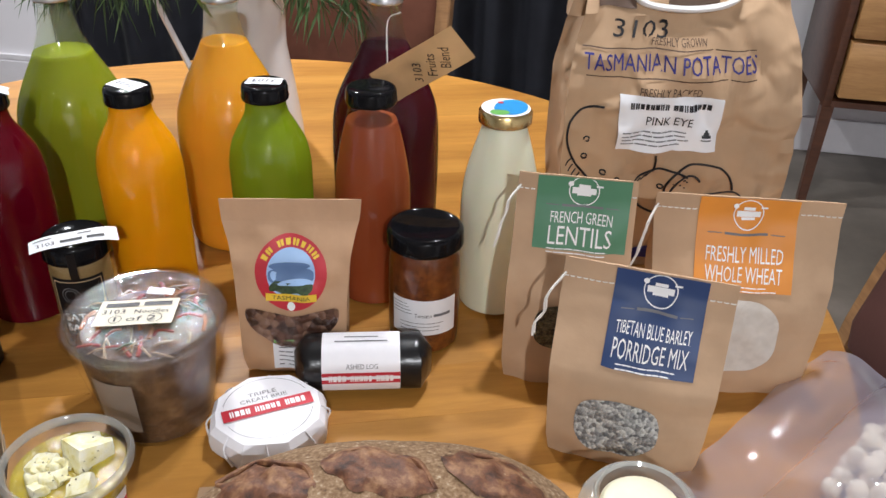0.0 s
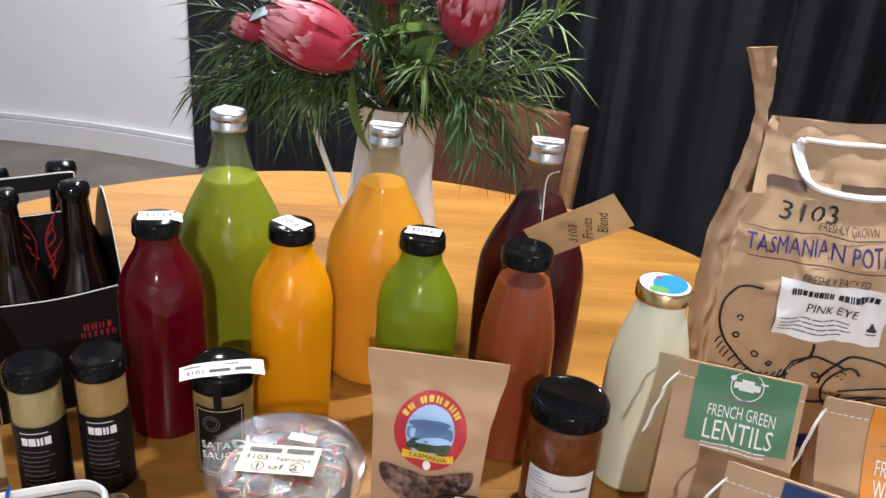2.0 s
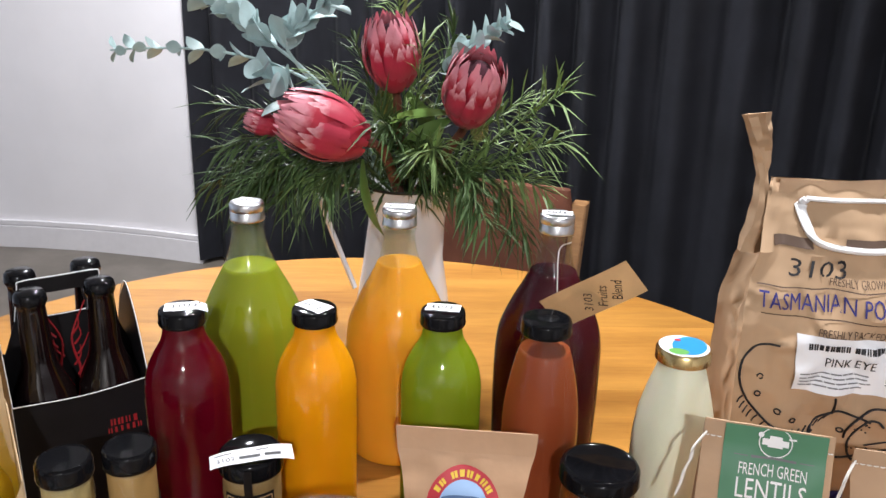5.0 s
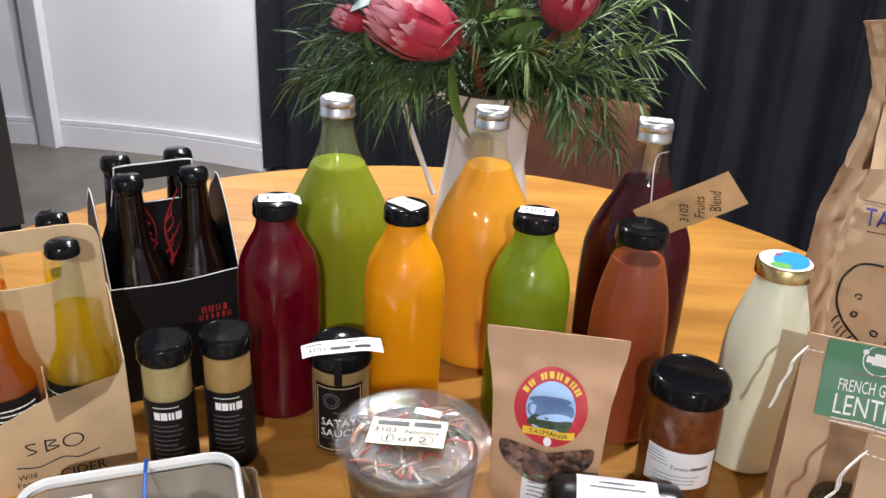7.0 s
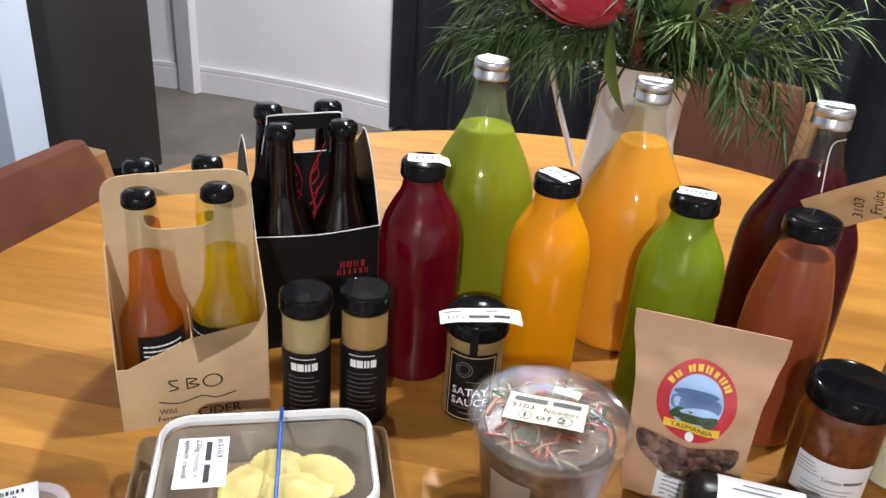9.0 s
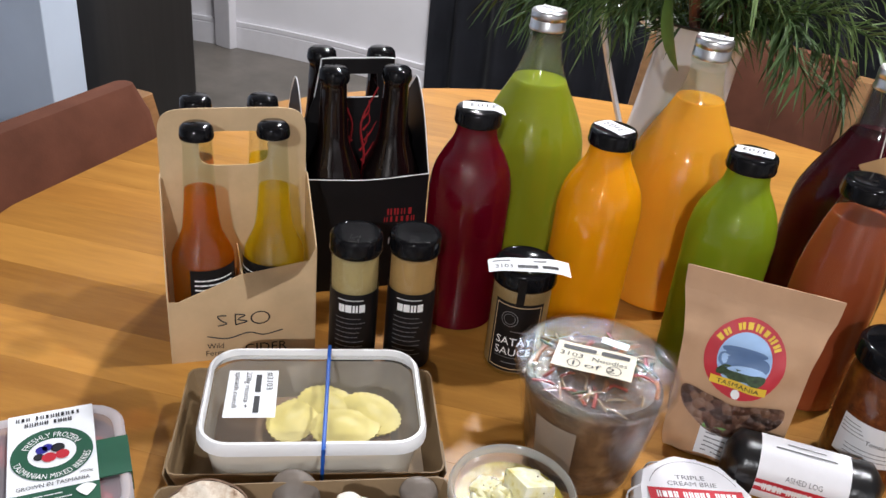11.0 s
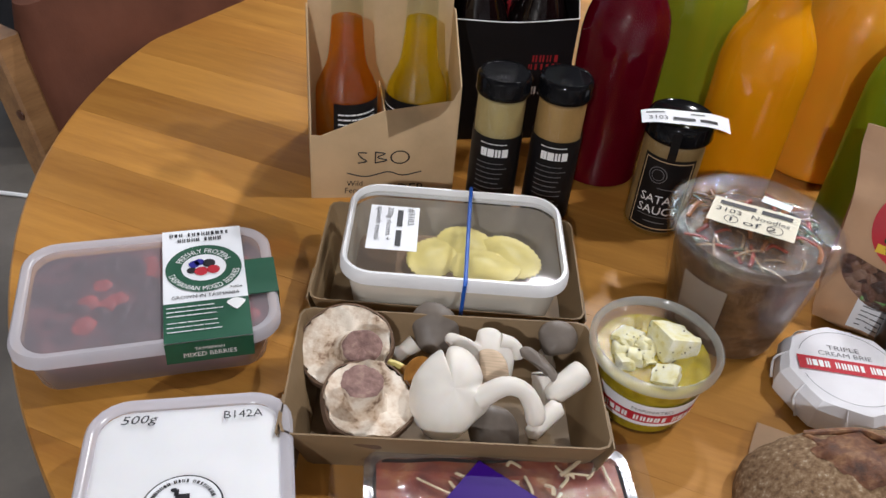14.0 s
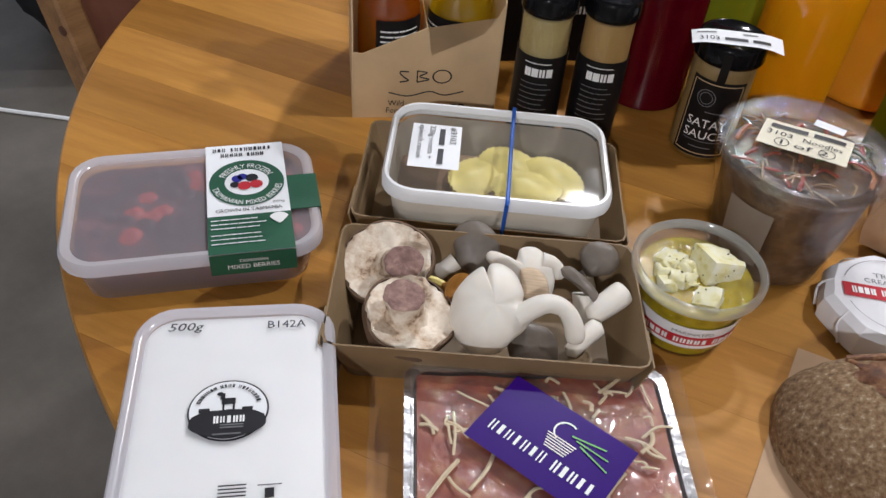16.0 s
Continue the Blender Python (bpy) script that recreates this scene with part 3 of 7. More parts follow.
RESIDUE = {m: clear("film_of_" + m.name, (0.95, 0.96, 0.92), 1.34, 0.1, milky=0.10, milk=c) for m, c in ((M_J_LIME, (0.58, 0.63, 0.34)), (M_J_PEACH, (0.85, 0.68, 0.40)), (M_J_DARK, (0.16, 0.02, 0.03)))}


def shrink(profile, k, top):
    """The liquid inside a bottle profile, up to a level."""
    out = []
    for (r, z), nxt in zip(profile, profile[1:] + [profile[-1]]):
        if z <= top:
            out.append((max(r - k, 0.001), z + (0.003 if z < 0.004 else 0)))
            if nxt[1] > top > z:
                f = (top - z) / (nxt[1] - z)
                rr = r + (nxt[0] - r) * f - k
                out += [(rr, top), (rr * 0.93, top + 0.0004)]
    return out


def smooth_profile(pts, n=5):
    return [(max(p.x, 0.0005), p.y) for p in soft_curve([(r, z, 0) for r, z in pts], n)]


P_SMALL = [(0.030, 0.0), (0.0385, 0.003), (0.0405, 0.012), (0.0410, 0.06), (0.0415, 0.14), (0.0410, 0.156), (0.0375, 0.174), (0.0300, 0.190), (0.0228, 0.203), (0.0202, 0.214), (0.0200, 0.226)]
P_BIG = [(0.045, 0.0), (0.054, 0.004), (0.0595, 0.014), (0.0615, 0.06), (0.0618, 0.12), (0.0605, 0.15), (0.0565, 0.171), (0.0455, 0.197), (0.0320, 0.223), (0.0225, 0.245), (0.0185, 0.264), (0.0175, 0.278), (0.019, 0.281), (0.0175, 0.284)]
P_MILK = [(0.028, 0.0), (0.0355, 0.003), (0.0375, 0.012), (0.0395, 0.06), (0.0398, 0.115), (0.0375, 0.145), (0.0315, 0.172), (0.0245, 0.196), (0.0215, 0.207), (0.0225, 0.214)]
P_PINK = [(0.030, 0.0), (0.037, 0.003), (0.0385, 0.012), (0.0395, 0.06), (0.0392, 0.12), (0.0362, 0.152), (0.0300, 0.184), (0.0245, 0.204), (0.0215, 0.218), (0.0225, 0.224)]


def twist_cap(r, h, z):
    return lathe([(r * 0.9, z), (r, z + 0.001), (r * 1.03, z + 0.004), (r, z + 0.006), (r, z + h - 0.004), (r * 0.95, z + h - 0.001), (r * 0.85, z + h), (0.001, z + h - 0.001)], 36, False, True)


def scrap(parent, w, h, z, turn, text, ox=0.0, oy=0.0):
    """A torn white sticker with a hand-written order number."""
    rnd = random.Random(int(turn * 7 + w * 9999))
    bend = lambda x, y: Vector((x, y, z + 0.0006 - 0.9 * max(0, math.hypot(x, y) - 0.019) ** 1.0 * 0.6))
    pl = spun(bend, turn, ox, oy)
    bm = grid(w, h, pl, 8, 5)
    for v in bm.verts:
        v.co += Vector((rnd.uniform(-1, 1), rnd.uniform(-1, 1), 0)) * 0.0007
    st = part("sticker", bm, M_WHITE, parent, "torn white sticker with a handwritten number")
    part("lettering", letters(text, w * 0.66, h * 0.42, lifted(pl, 0.0005, (0, 0, 1)), shear=0.15), M_INK, st)


def bottle(x, y, profile, liquid, fill, cap, label, turn=0, sticker=None, name="juice_bottle", group="juice bottles"):
    b = thing(name, pose(x, y, T, 0, 0, turn), label, "bottle", group)
    pr = smooth_profile(profile)
    top = pr[-1][1]
    part("glass", lathe(pr, 48, True, False), M_GLASS, b, smooth=70)
    part("liquid", lathe(shrink(pr, 0.0006, fill), 48), liquid, b, smooth=70)
    r = pr[-1][0]
    if liquid in RESIDUE:
        part("juice_film", lathe([(pr_r - 0.0012, z) for pr_r, z in pr if fill - 0.004 < z < 0.272], 48, False, False), RESIDUE[liquid], b, "thin film of juice inside the neck", smooth=70)
    if cap == "black":
        part("cap", join(twist_cap(r + 0.0025, 0.0165, top - 0.007)), M_BLACKLID, b, smooth=50)
        ct = top - 0.007 + 0.0165
    elif cap == "metal":
        ribs = []
        for z, rr in ((0, 0.0), (0.002, 0.0008), (0.004, 0.0), (0.010, 0.0), (0.011, -0.0006), (0.0125, 0.0002), (0.0185, 0.0002), (0.0205, -0.001), (0.0212, -0.004)):
            ribs.append((r + 0.0015 + rr, top - 0.003 + z))
        part("cap", lathe(ribs + [(0.001, top + 0.018)], 40, False, True), M_ALU, b, smooth=50)
        part("neck_ring", lathe([(r + 0.0003, top - 0.008), (r + 0.0018, top - 0.0075), (r + 0.0018, top - 0.0045), (r + 0.0003, top - 0.004), (r + 0.0003, top - 0.008)], 40, False, False), M_GLASS, b)
        ct = top + 0.0182
    else:
        part("cap", lathe([(r + 0.001, top - 0.006), (r + 0.0035, top - 0.0055), (r + 0.0035, top + 0.0045), (r + 0.001, top + 0.0075)], 40, False, False), M_GOLD, b, "gold metal lid rim", smooth=50)
        lid = part("lid_top", disc(r + 0.0012, r + 0.0012, flat_on(top + 0.0076), 36), M_WHITE, b, "printed blue and green lid top")
        part("printed_sky", disc(r * 0.72, r * 0.9, lambda u, v: Vector((u + r * 0.22 + 0.1 * v, v + r * 0.05, top + 0.0079)), 24), M_LIDBLUE, lid)
        part("printed_grass", disc(r * 0.42, r * 0.28, lambda u, v: Vector((u - r * 0.25, v - r * 0.62, top + 0.0082)), 24), M_LIDGREEN, lid)
        part("printed_mark", disc(r * 0.14, r * 0.12, lambda u, v: Vector((u - r * 0.25, v + r * 0.5, top + 0.0082)), 12), M_RED, lid)
        ct = top + 0.008
    if sticker:
        scrap(b, *sticker[:2], ct, sticker[2], "3103", *sticker[3:])
    return b


M_LIDBLUE = mat("printed_blue", (0.03, 0.28, 0.62), 0.35, coat=0.4)
M_LIDGREEN = mat("printed_green", (0.16, 0.42, 0.10), 0.35, coat=0.4)
bottle(-0.112, 0.813, P_SMALL, M_J_RED, 0.219, "black", "glass bottle of dark beetroot-red juice with a black cap", 25, (0.040, 0.021, 188, 0.004, 0.002))
bottle(0.006, 0.862, P_SMALL, M_J_ORANGE, 0.219, "black", "glass bottle of bright orange juice with a black cap", 20, (0.034, 0.021, 140, 0, 0))
bottle(0.126, 0.903, P_SMALL, M_J_GREEN, 0.219, "black", "glass bottle of green juice with a black cap", 12, (0.034, 0.018, 178, 0, 0.002))
bottle(-0.124, 0.962, P_BIG, M_J_LIME, 0.227, "metal", "large tapered flagon of cloudy pale green juice with a silver cap", 15, (0.026, 0.020, 160))
bottle(0.040, 1.008, P_BIG, M_J_PEACH, 0.238, "metal", "large tapered flagon of peach-orange juice with a silver cap", 10, (0.034, 0.016, 184))
rb = bottle(0.208, 1.052, P_BIG, M_J_DARK, 0.236, "metal", "tapered flagon of dark red juice with a silver cap", 8, (0.034, 0.017, 184))
bottle(0.226, 0.925, P_PINK, M_J_PINK, 0.2, "black", "glass bottle of rose-amber juice with a plain black cap", 8)
bottle(0.357, 0.933, P_MILK, M_MILK, 0.207, "gold", "glass bottle of cream-coloured milk with a printed gold lid", 6, name="milk_bottle", group="")

# the brown card tag tied to the dark red flagon
tag = thing("bottle_tag", pose(0.208, 1.052, T), "brown card tag handwritten in black, hung on the flagon", "tag")
tcen, tux, tuy = Vector((0.052, -0.052, 0.232)), Vector((0.82, 0.04, 0.60)).normalized(), Vector((-0.40, -0.30, 0.80))
tuy = (tuy - tux * tuy.dot(tux)).normalized()
tpl = lambda x, y: tcen + tux * x + tuy * y + tux.cross(tuy) * (0.004 * math.sin(x * 30))
tg = grid(0.104, 0.045, tpl, 12, 4)
bmesh.ops.solidify(tg, geom=list(tg.faces), thickness=0.0005)
part("card", tg, M_CARTON, tag)
tn = tux.cross(tuy) * 0.0012
for s in (1, ):
    pl2 = lambda x, y: tpl(x, y) + tn
    for k, (tx, w, hh) in enumerate((("Blend", 0.026, 0.011), ("Fruits", 0.028, 0.010), ("3103", 0.024, 0.009))):
        part("lettering", letters(tx, w, hh, pl2, 0.026 - 0.017 * k, -0.004, turn=64, shear=0.2), M_INK, tag)
part("string", tube([(0.018, -0.004, 0.272), (0.008, -0.020, 0.266), (0.012, -0.038, 0.225)], 0.0006, 5), M_CARDSTRING, tag)


# ---- carriers of small bottles ----
P_LONG = [(0.024, 0), (0.0292, 0.003), (0.0305, 0.01), (0.0305, 0.112), (0.0285, 0.128), (0.0215, 0.146), (0.0168, 0.160), (0.0148, 0.180), (0.0135, 0.205), (0.0128, 0.218), (0.0138, 0.222), (0.0128, 0.228)]


P_CIDER = [(0.024, 0), (0.0292, 0.003), (0.0305, 0.01), (0.0307, 0.060), (0.0305, 0.098), (0.0285, 0.108), (0.0228, 0.121), (0.0193, 0.131), (0.0174, 0.145), (0.0160, 0.160), (0.0149, 0.178), (0.0138, 0.200), (0.0130, 0.216), (0.0140, 0.2205), (0.0130, 0.228)]
M_NECKFILM = clear("misted_neck", (0.97, 0.97, 0.94), 1.4, 0.05)


def small_bottle(m, liquid, glass, label, facing=0.0, fill=0.172):
    b = thing("cider_bottle" if liquid else "beer_bottle", m, label, "bottle", "bottles in the carriers")
    pr = smooth_profile(P_CIDER if liquid else P_LONG, 4)
    part("glass", lathe(pr, 32, True, False), glass, b, smooth=70)
    if liquid:
        part("liquid", lathe(shrink(pr, 0.0012, fill), 32), liquid, b, smooth=70)
        part("neck_film", lathe([(r - 0.001, z) for r, z in pr if fill - 0.003 < z < 0.22], 32, False, False), M_NECKFILM, b, "misted glass neck", smooth=70)
        lb = part("bottle_label", grid(0.05, 0.058, round_on(0.0309, 0.072, facing), 12, 2), M_BLACKCARD, b, "black paper label with white print")
        part("small_print", bars(print_rows(0, 0.018, 0.042, 8, 0.0052, 0.0016, 3), round_on(0.0312, 0.072, facing)), M_WHITEINK, lb)
    part("cap", lathe([(0.0125, 0.224), (0.0150, 0.2235), (0.0155, 0.226), (0.0145, 0.233), (0.012, 0.2355), (0.001, 0.2365)], 28, False, True), M_BLACKLID, b, smooth=60)
    return b


def slab(poly, t):
    """An upright board from an outline in x and z, t thick along y."""
    bm = loft([[(x, y, z) for x, z in poly] for y in (-t / 2, t / 2)])
    bmesh.ops.triangulate(bm, faces=[f for f in bm.faces if len(f.verts) > 4])
    return bm


def handle_panel(w, z0, z1, t, hole):
    """A centre panel with a hand hole, as a ring of quads round the hole."""
    n = 64
    outer, inner = [], []
    hw, hz, hh = hole
    for i in range(n):
        a = 2 * math.pi * (i + 0.5) / n
        ca, sa = math.cos(a), math.sin(a)
        inner.append((hw / 2 * math.copysign(abs(ca) ** 0.5, ca), hz + hh / 2 * math.copysign(abs(sa) ** 0.5, sa)))
        if sa > 0:
            xx, zz = w / 2 * math.copysign(abs(ca) ** 0.28, ca), hz + (z1 - hz) * abs(sa) ** 0.42
        else:
            k = 1 / max(abs(ca), abs(sa))
            xx, zz = ca * k * w / 2, hz + sa * k * (hz - z0)
        outer.append((xx, zz))
    bm = bmesh.new()
    V = [[bm.verts.new((x, y, z)) for x, z in ring] for y in (-t / 2, t / 2) for ring in (outer, inner)]
    for i in range(n):
        j = (i + 1) % n
        bm.faces.new((V[0][i], V[0][j], V[1][j], V[1][i]))
        bm.faces.new((V[2][i], V[2][j], V[3][j], V[3][i]))
        bm.faces.new((V[0][i], V[0][j], V[2][j], V[2][i]))
        bm.faces.new((V[1][i], V[1][j], V[3][j], V[3][i]))
    return bm


# pale card carrier
SB = pose(-0.276, 0.655, T, 0, 0, 50)
sb = thing("cider_carrier", SB, "pale brown card four-bottle carrier with hand-drawn black lettering", "bottle carrier")
S = 0.132
h1 = 0.118
front = [(-S / 2, 0.0), (S / 2, 0.0), (S / 2, 0.116), (S * 0.46, 0.104), (S * 0.38, 0.088), (S * 0.03, 0.066), (0.0, 0.094), (-S * 0.44, 0.068), (-S / 2, 0.069)]
bf = loft([[(x, y, z) for x, z in front] for y in (-S / 2, -S / 2 + 0.0012)])
bmesh.ops.triangulate(bf, faces=[f for f in bf.faces if len(f.verts) > 4])
fp = part("front_panel", bf, M_CARTON, sb)
bk = slab([(-S / 2, 0), (S / 2, 0), (S / 2, 0.116), (0, 0.09), (-S / 2, 0.116)], 0.0012)
part("back_panel", bk, M_CARTON, sb).location = (0, S / 2 - 0.0008, 0)
for sx in (-1, 1):
    pn = slab([(-S / 2, 0), (S / 2, 0), (S / 2, 0.116), (S * 0.2, 0.155), (-S * 0.05, 0.165), (-S / 2, h1 if sx > 0 else 0.085)], 0.0012)
    part("side_panel", pn, M_CARTON, sb, at=pose(sx * (S / 2 + 0.0008), 0, 0, 0, 0, 90))
part("bottom", box(-S / 2, S / 2, -S / 2 + 0.002, S / 2 - 0.003, 0.0005, 0.002), M_CARTON, sb)
hp = handle_panel(S, 0.003, 0.229, 0.0014, (0.062, 0.190, 0.034))
part("handle_panel", hp, M_CARTON, sb, smooth=0)
part("divider", box(-0.0007, 0.0007, -S / 2 + 0.002, -0.002, 0.003, 0.09), M_CARTON, sb)
fpl = lambda x, z: Vector((x, -S / 2 - 0.0006, z))
part("drawn_hills", tube([(-0.034, -S / 2 - 0.0004, 0.028), (-0.016, -S / 2 - 0.0004, 0.024), (0.004, -S / 2 - 0.0004, 0.029), (0.018, -S / 2 - 0.0004, 0.025), (0.036, -S / 2 - 0.0004, 0.029)], 0.0006, 5), M_INK, sb)
part("drawn_mark", join(annulus(0.0062, 0.0074, lambda x, y: fpl(1.25 * x + 0.015, 0.045 + y), 20), *[tube([fpl(x, z) for x, z in pts], 0.0006, 5) for pts in (((-0.016, 0.050), (-0.024, 0.050), (-0.021, 0.045), (-0.016, 0.041), (-0.024, 0.039)), ((-0.008, 0.051), (-0.008, 0.045), (-0.008, 0.039)), ((-0.008, 0.051), (0.001, 0.049), (-0.006, 0.045), (0.003, 0.042), (-0.008, 0.039)))]), M_INK, sb)
part("lettering", letters("Wild", 0.015, 0.006, fpl, -0.027, 0.0165), M_INK, sb)
part("lettering", letters("Ferment", 0.028, 0.006, fpl, -0.022, 0.0085), M_INK, sb)
part("lettering", letters("CIDER", 0.040, 0.010, fpl, 0.020, 0.0105), M_INK, sb)
for i, (x, y) in enumerate(((-0.033, -0.035), (0.032, -0.035), (-0.031, 0.033), (0.030, 0.033))):
    small_bottle(SB @ pose(x, y, 0.0022) @ Matrix.Scale(0.958, 4), M_AMBER if i in (0, 2) else M_CIDER, M_GLASS, ("clear bottle of amber cider" if i in (0, 2) else "clear bottle of golden cider") + " with a black cap in a carrier", radians(20 if i == 0 else -50))

# black card carrier
BB = pose(-0.268, 0.826, T, 0, 0, 51.5)
bk = thing("beer_carrier", BB, "black card four-bottle carrier printed with a red antler design", "bottle carrier")
S = 0.130
def black_panel(poly, at, nm):
    p = part(nm, slab(poly, 0.0012), M_BLACKCARD, bk, at=at)
    return p
black_panel([(-S / 2, 0), (S / 2, 0), (S / 2, 0.137), (0, 0.133), (-S / 2, 0.137)], pose(0, -S / 2, 0), "front_panel")
black_panel([(-S / 2, 0), (S / 2, 0), (S / 2, 0.137), (-S / 2, 0.137)], pose(0, S / 2, 0), "back_panel")
for sx in (-1, 1):
    black_panel([(-S / 2, 0), (S / 2, 0), (S / 2, 0.137), (0.03, 0.195), (0, 0.222), (-0.03, 0.195), (-S / 2, 0.137)], pose(sx * S / 2, 0, 0, 0, 0, 90), "side_panel")
part("bottom", box(-S / 2, S / 2, -S / 2 + 0.002, S / 2 - 0.002, 0.0005, 0.002), M_BLACKCARD, bk)
part("handle_panel", slab([(-S / 2, 0.003), (S / 2, 0.003), (S / 2, 0.150), (0.046, 0.200), (0.0225, 0.200), (-0.0225, 0.200), (-0.046, 0.200), (-S / 2, 0.150)], 0.0014), M_BLACKCARD, bk, smooth=0)
part("handle_top", join(slab([(-0.046, 0.200), (-0.0225, 0.200), (-0.0200, 0.225), (-0.038, 0.241)], 0.0014), slab([(0.0225, 0.200), (0.046, 0.200), (0.038, 0.241), (0.0200, 0.225)], 0.0014), slab([(-0.038, 0.241), (-0.0200, 0.225), (0.0200, 0.225), (0.038, 0.241)], 0.0014)), M_BLACKCARD, bk, "card grip round the hand hole", smooth=0)
ed = [(-S / 2, -S / 2 - 0.0007, 0.137), (0, -S / 2 - 0.0007, 0.133), (S / 2, -S / 2 - 0.0007, 0.137)]
part("pale_edge", tube(ed, 0.0006, 5), M_WHITEPL, bk, "pale cut edge of the card")
part("pale_edge", tube([(-0.046, 0, 0.200), (-0.040, 0, 0.234), (-0.036, 0, 0.2415), (0, 0, 0.2418), (0.036, 0, 0.2415), (0.040, 0, 0.234), (0.046, 0, 0.200)], 0.0007, 5), M_WHITEPL, bk)
part("pale_edge", tube([(-0.0225, -0.001, 0.200), (0, -0.001, 0.1995), (0.0225, -0.001, 0.200)], 0.0006, 5), M_WHITEPL, bk)
for sx in (-1, 1):
    part("pale_edge", tube([(sx * S / 2, -S / 2, 0.137), (sx * S / 2, -0.032, 0.195), (sx * S / 2, 0, 0.222), (sx * S / 2, 0.032, 0.195), (sx * S / 2, S / 2, 0.137)], 0.0006, 5), M_WHITEPL, bk)
part("pale_edge", tube([(-S / 2 - 0.0007, -S / 2 - 0.0004, 0.137), (-S / 2 - 0.0007, -S / 2 - 0.0004, 0.07), (-S / 2 - 0.0007, -S / 2 - 0.0004, 0.002)], 0.0004, 5), M_WHITEPL, bk)
rnd = random.Random(9)
ant = []
for sx in (-1, 1):
    for k in range(8):
        x, z = sx * rnd.uniform(0.004, 0.012), 0.09 + 0.012 * k
        ant.append(tube([(x, -0.0012, z), (x + sx * 0.007, -0.0012, z + 0.010), (x + sx * rnd.uniform(0.004, 0.016), -0.0012, z + 0.022)], (0.0013, 0.0004), 5, n=3))
    ant.append(tube([(sx * 0.003, -0.0012, 0.085), (sx * 0.010, -0.0012, 0.13), (sx * 0.005, -0.0012, 0.17), (sx * 0.022, -0.0012, 0.21)], (0.0018, 0.0008), 5))
part("antler_print", join(*ant), M_REDINK, bk, "dark red antler drawing")
bpl = lambda x, z: Vector((x, -S / 2 - 0.0009, z))
part("printed_name", join(word_bars((4,), 0.030, 0.008, bpl, 0.036, 0.094), word_bars((6,), 0.036, 0.007, bpl, 0.036, 0.085)), M_REDINK, bk)
part("printed_word", word_bars((4,), 0.032, 0.009, bpl, 0.040, 0.058), M_WHITEINK, bk)
for x, y in ((-0.0325, -0.0325), (0.0325, -0.0325), (-0.0325, 0.0325), (0.0325, 0.0325)):
    small_bottle(BB @ pose(x, y, 0.0022) @ Matrix.Scale(1.02, 4), None, M_DARKGLASS, "dark brown glass beer bottle with a black cap in a carrier")


# ---- jars ----
def jar(name, x, y, turn, profile, content, lid_r, lid_z, lid_h, label, fill, group=""):
    j = thing(name, pose(x, y, T, 0, 0, turn), label, "jar", group)
    pr = smooth_profile(profile, 4)
    part("glass", lathe(pr, 40, True, False), M_GLASS, j, smooth=70)
    part("contents", lathe(shrink(pr, 0.0013, fill), 40), content, j, smooth=70)
    part("lid", lathe([(lid_r * 0.97, lid_z), (lid_r, lid_z + 0.001), (lid_r * 1.02, lid_z + 0.003), (lid_r, lid_z + 0.005), (lid_r, lid_z + lid_h - 0.004), (lid_r * 0.95, lid_z + lid_h - 0.001), (lid_r * 0.88, lid_z + lid_h), (lid_r * 0.84, lid_z + lid_h - 0.001), (0.001, lid_z + lid_h - 0.0012)], 40, False, True), M_BLACKLID, j, "glossy black metal lid", smooth=45)
    return j


M_MUSTARD1 = speckle("pale_mustard", [(0.35, (0.36, 0.26, 0.11)), (0.65, (0.47, 0.36, 0.17))], 900, 0.5, 0.1, kind="noise")
M_MUSTARD2 = speckle("brown_mustard", [(0.35, (0.36, 0.20, 0.07)), (0.65, (0.47, 0.28, 0.11))], 900, 0.5, 0.1, kind="noise")
M_SATAY = speckle("satay_paste", [(0.35, (0.26, 0.155, 0.06)), (0.65, (0.36, 0.23, 0.10))], 700, 0.5, 0.1, kind="noise")
M_TOMATO = speckle("tomato_relish", [(0.3, (0.07, 0.014, 0.004)), (0.5, (0.15, 0.034, 0.008)), (0.7, (0.24, 0.075, 0.015))], 120, 0.3, 0.2, kind="noise")
P_HONK = [(0.018, 0), (0.0215, 0.002), (0.0225, 0.007), (0.0225, 0.06), (0.0225, 0.115), (0.0218, 0.122), (0.0195, 0.127), (0.0195, 0.134)]
for x, y, cont, nm in ((-0.146, 0.676, M_MUSTARD1, "pale"), (-0.106, 0.712, M_MUSTARD2, "brown")):
    j = jar("mustard_jar", x, y, 31, P_HONK, cont, 0.0240, 0.125, 0.0185, "slim glass jar of " + nm + " mustard with a black label and lid", 0.122, "mustard jars")
    lb = part("jar_label", grid(0.100, 0.086, round_on(0.0228, 0.046), 20, 2), M_BLACKCARD, j, "black paper label")
    part("printed_name", word_bars((4,), 0.026, 0.0085, round_on(0.0231, 0.055), 0.001, 0.019, thick=0.85), M_WHITEINK, lb)
    part("small_print", bars(print_rows(0, 0.008, 0.030, 9, 0.0052, 0.0009, 5), round_on(0.0231, 0.055)), M_GREYINK, lb)
    part("small_print", bars(print_rows(0, 0.028, 0.026, 1, 0.005, 0.0009, 8), round_on(0.0231, 0.055)), M_WHITEINK, lb)
    part("seal_strip", grid(0.010, 0.014, lambda u, v: Vector((u, v - 0.016, 0.1442 - 0.0001 * v)), 2, 3), M_PLASTIC, j)

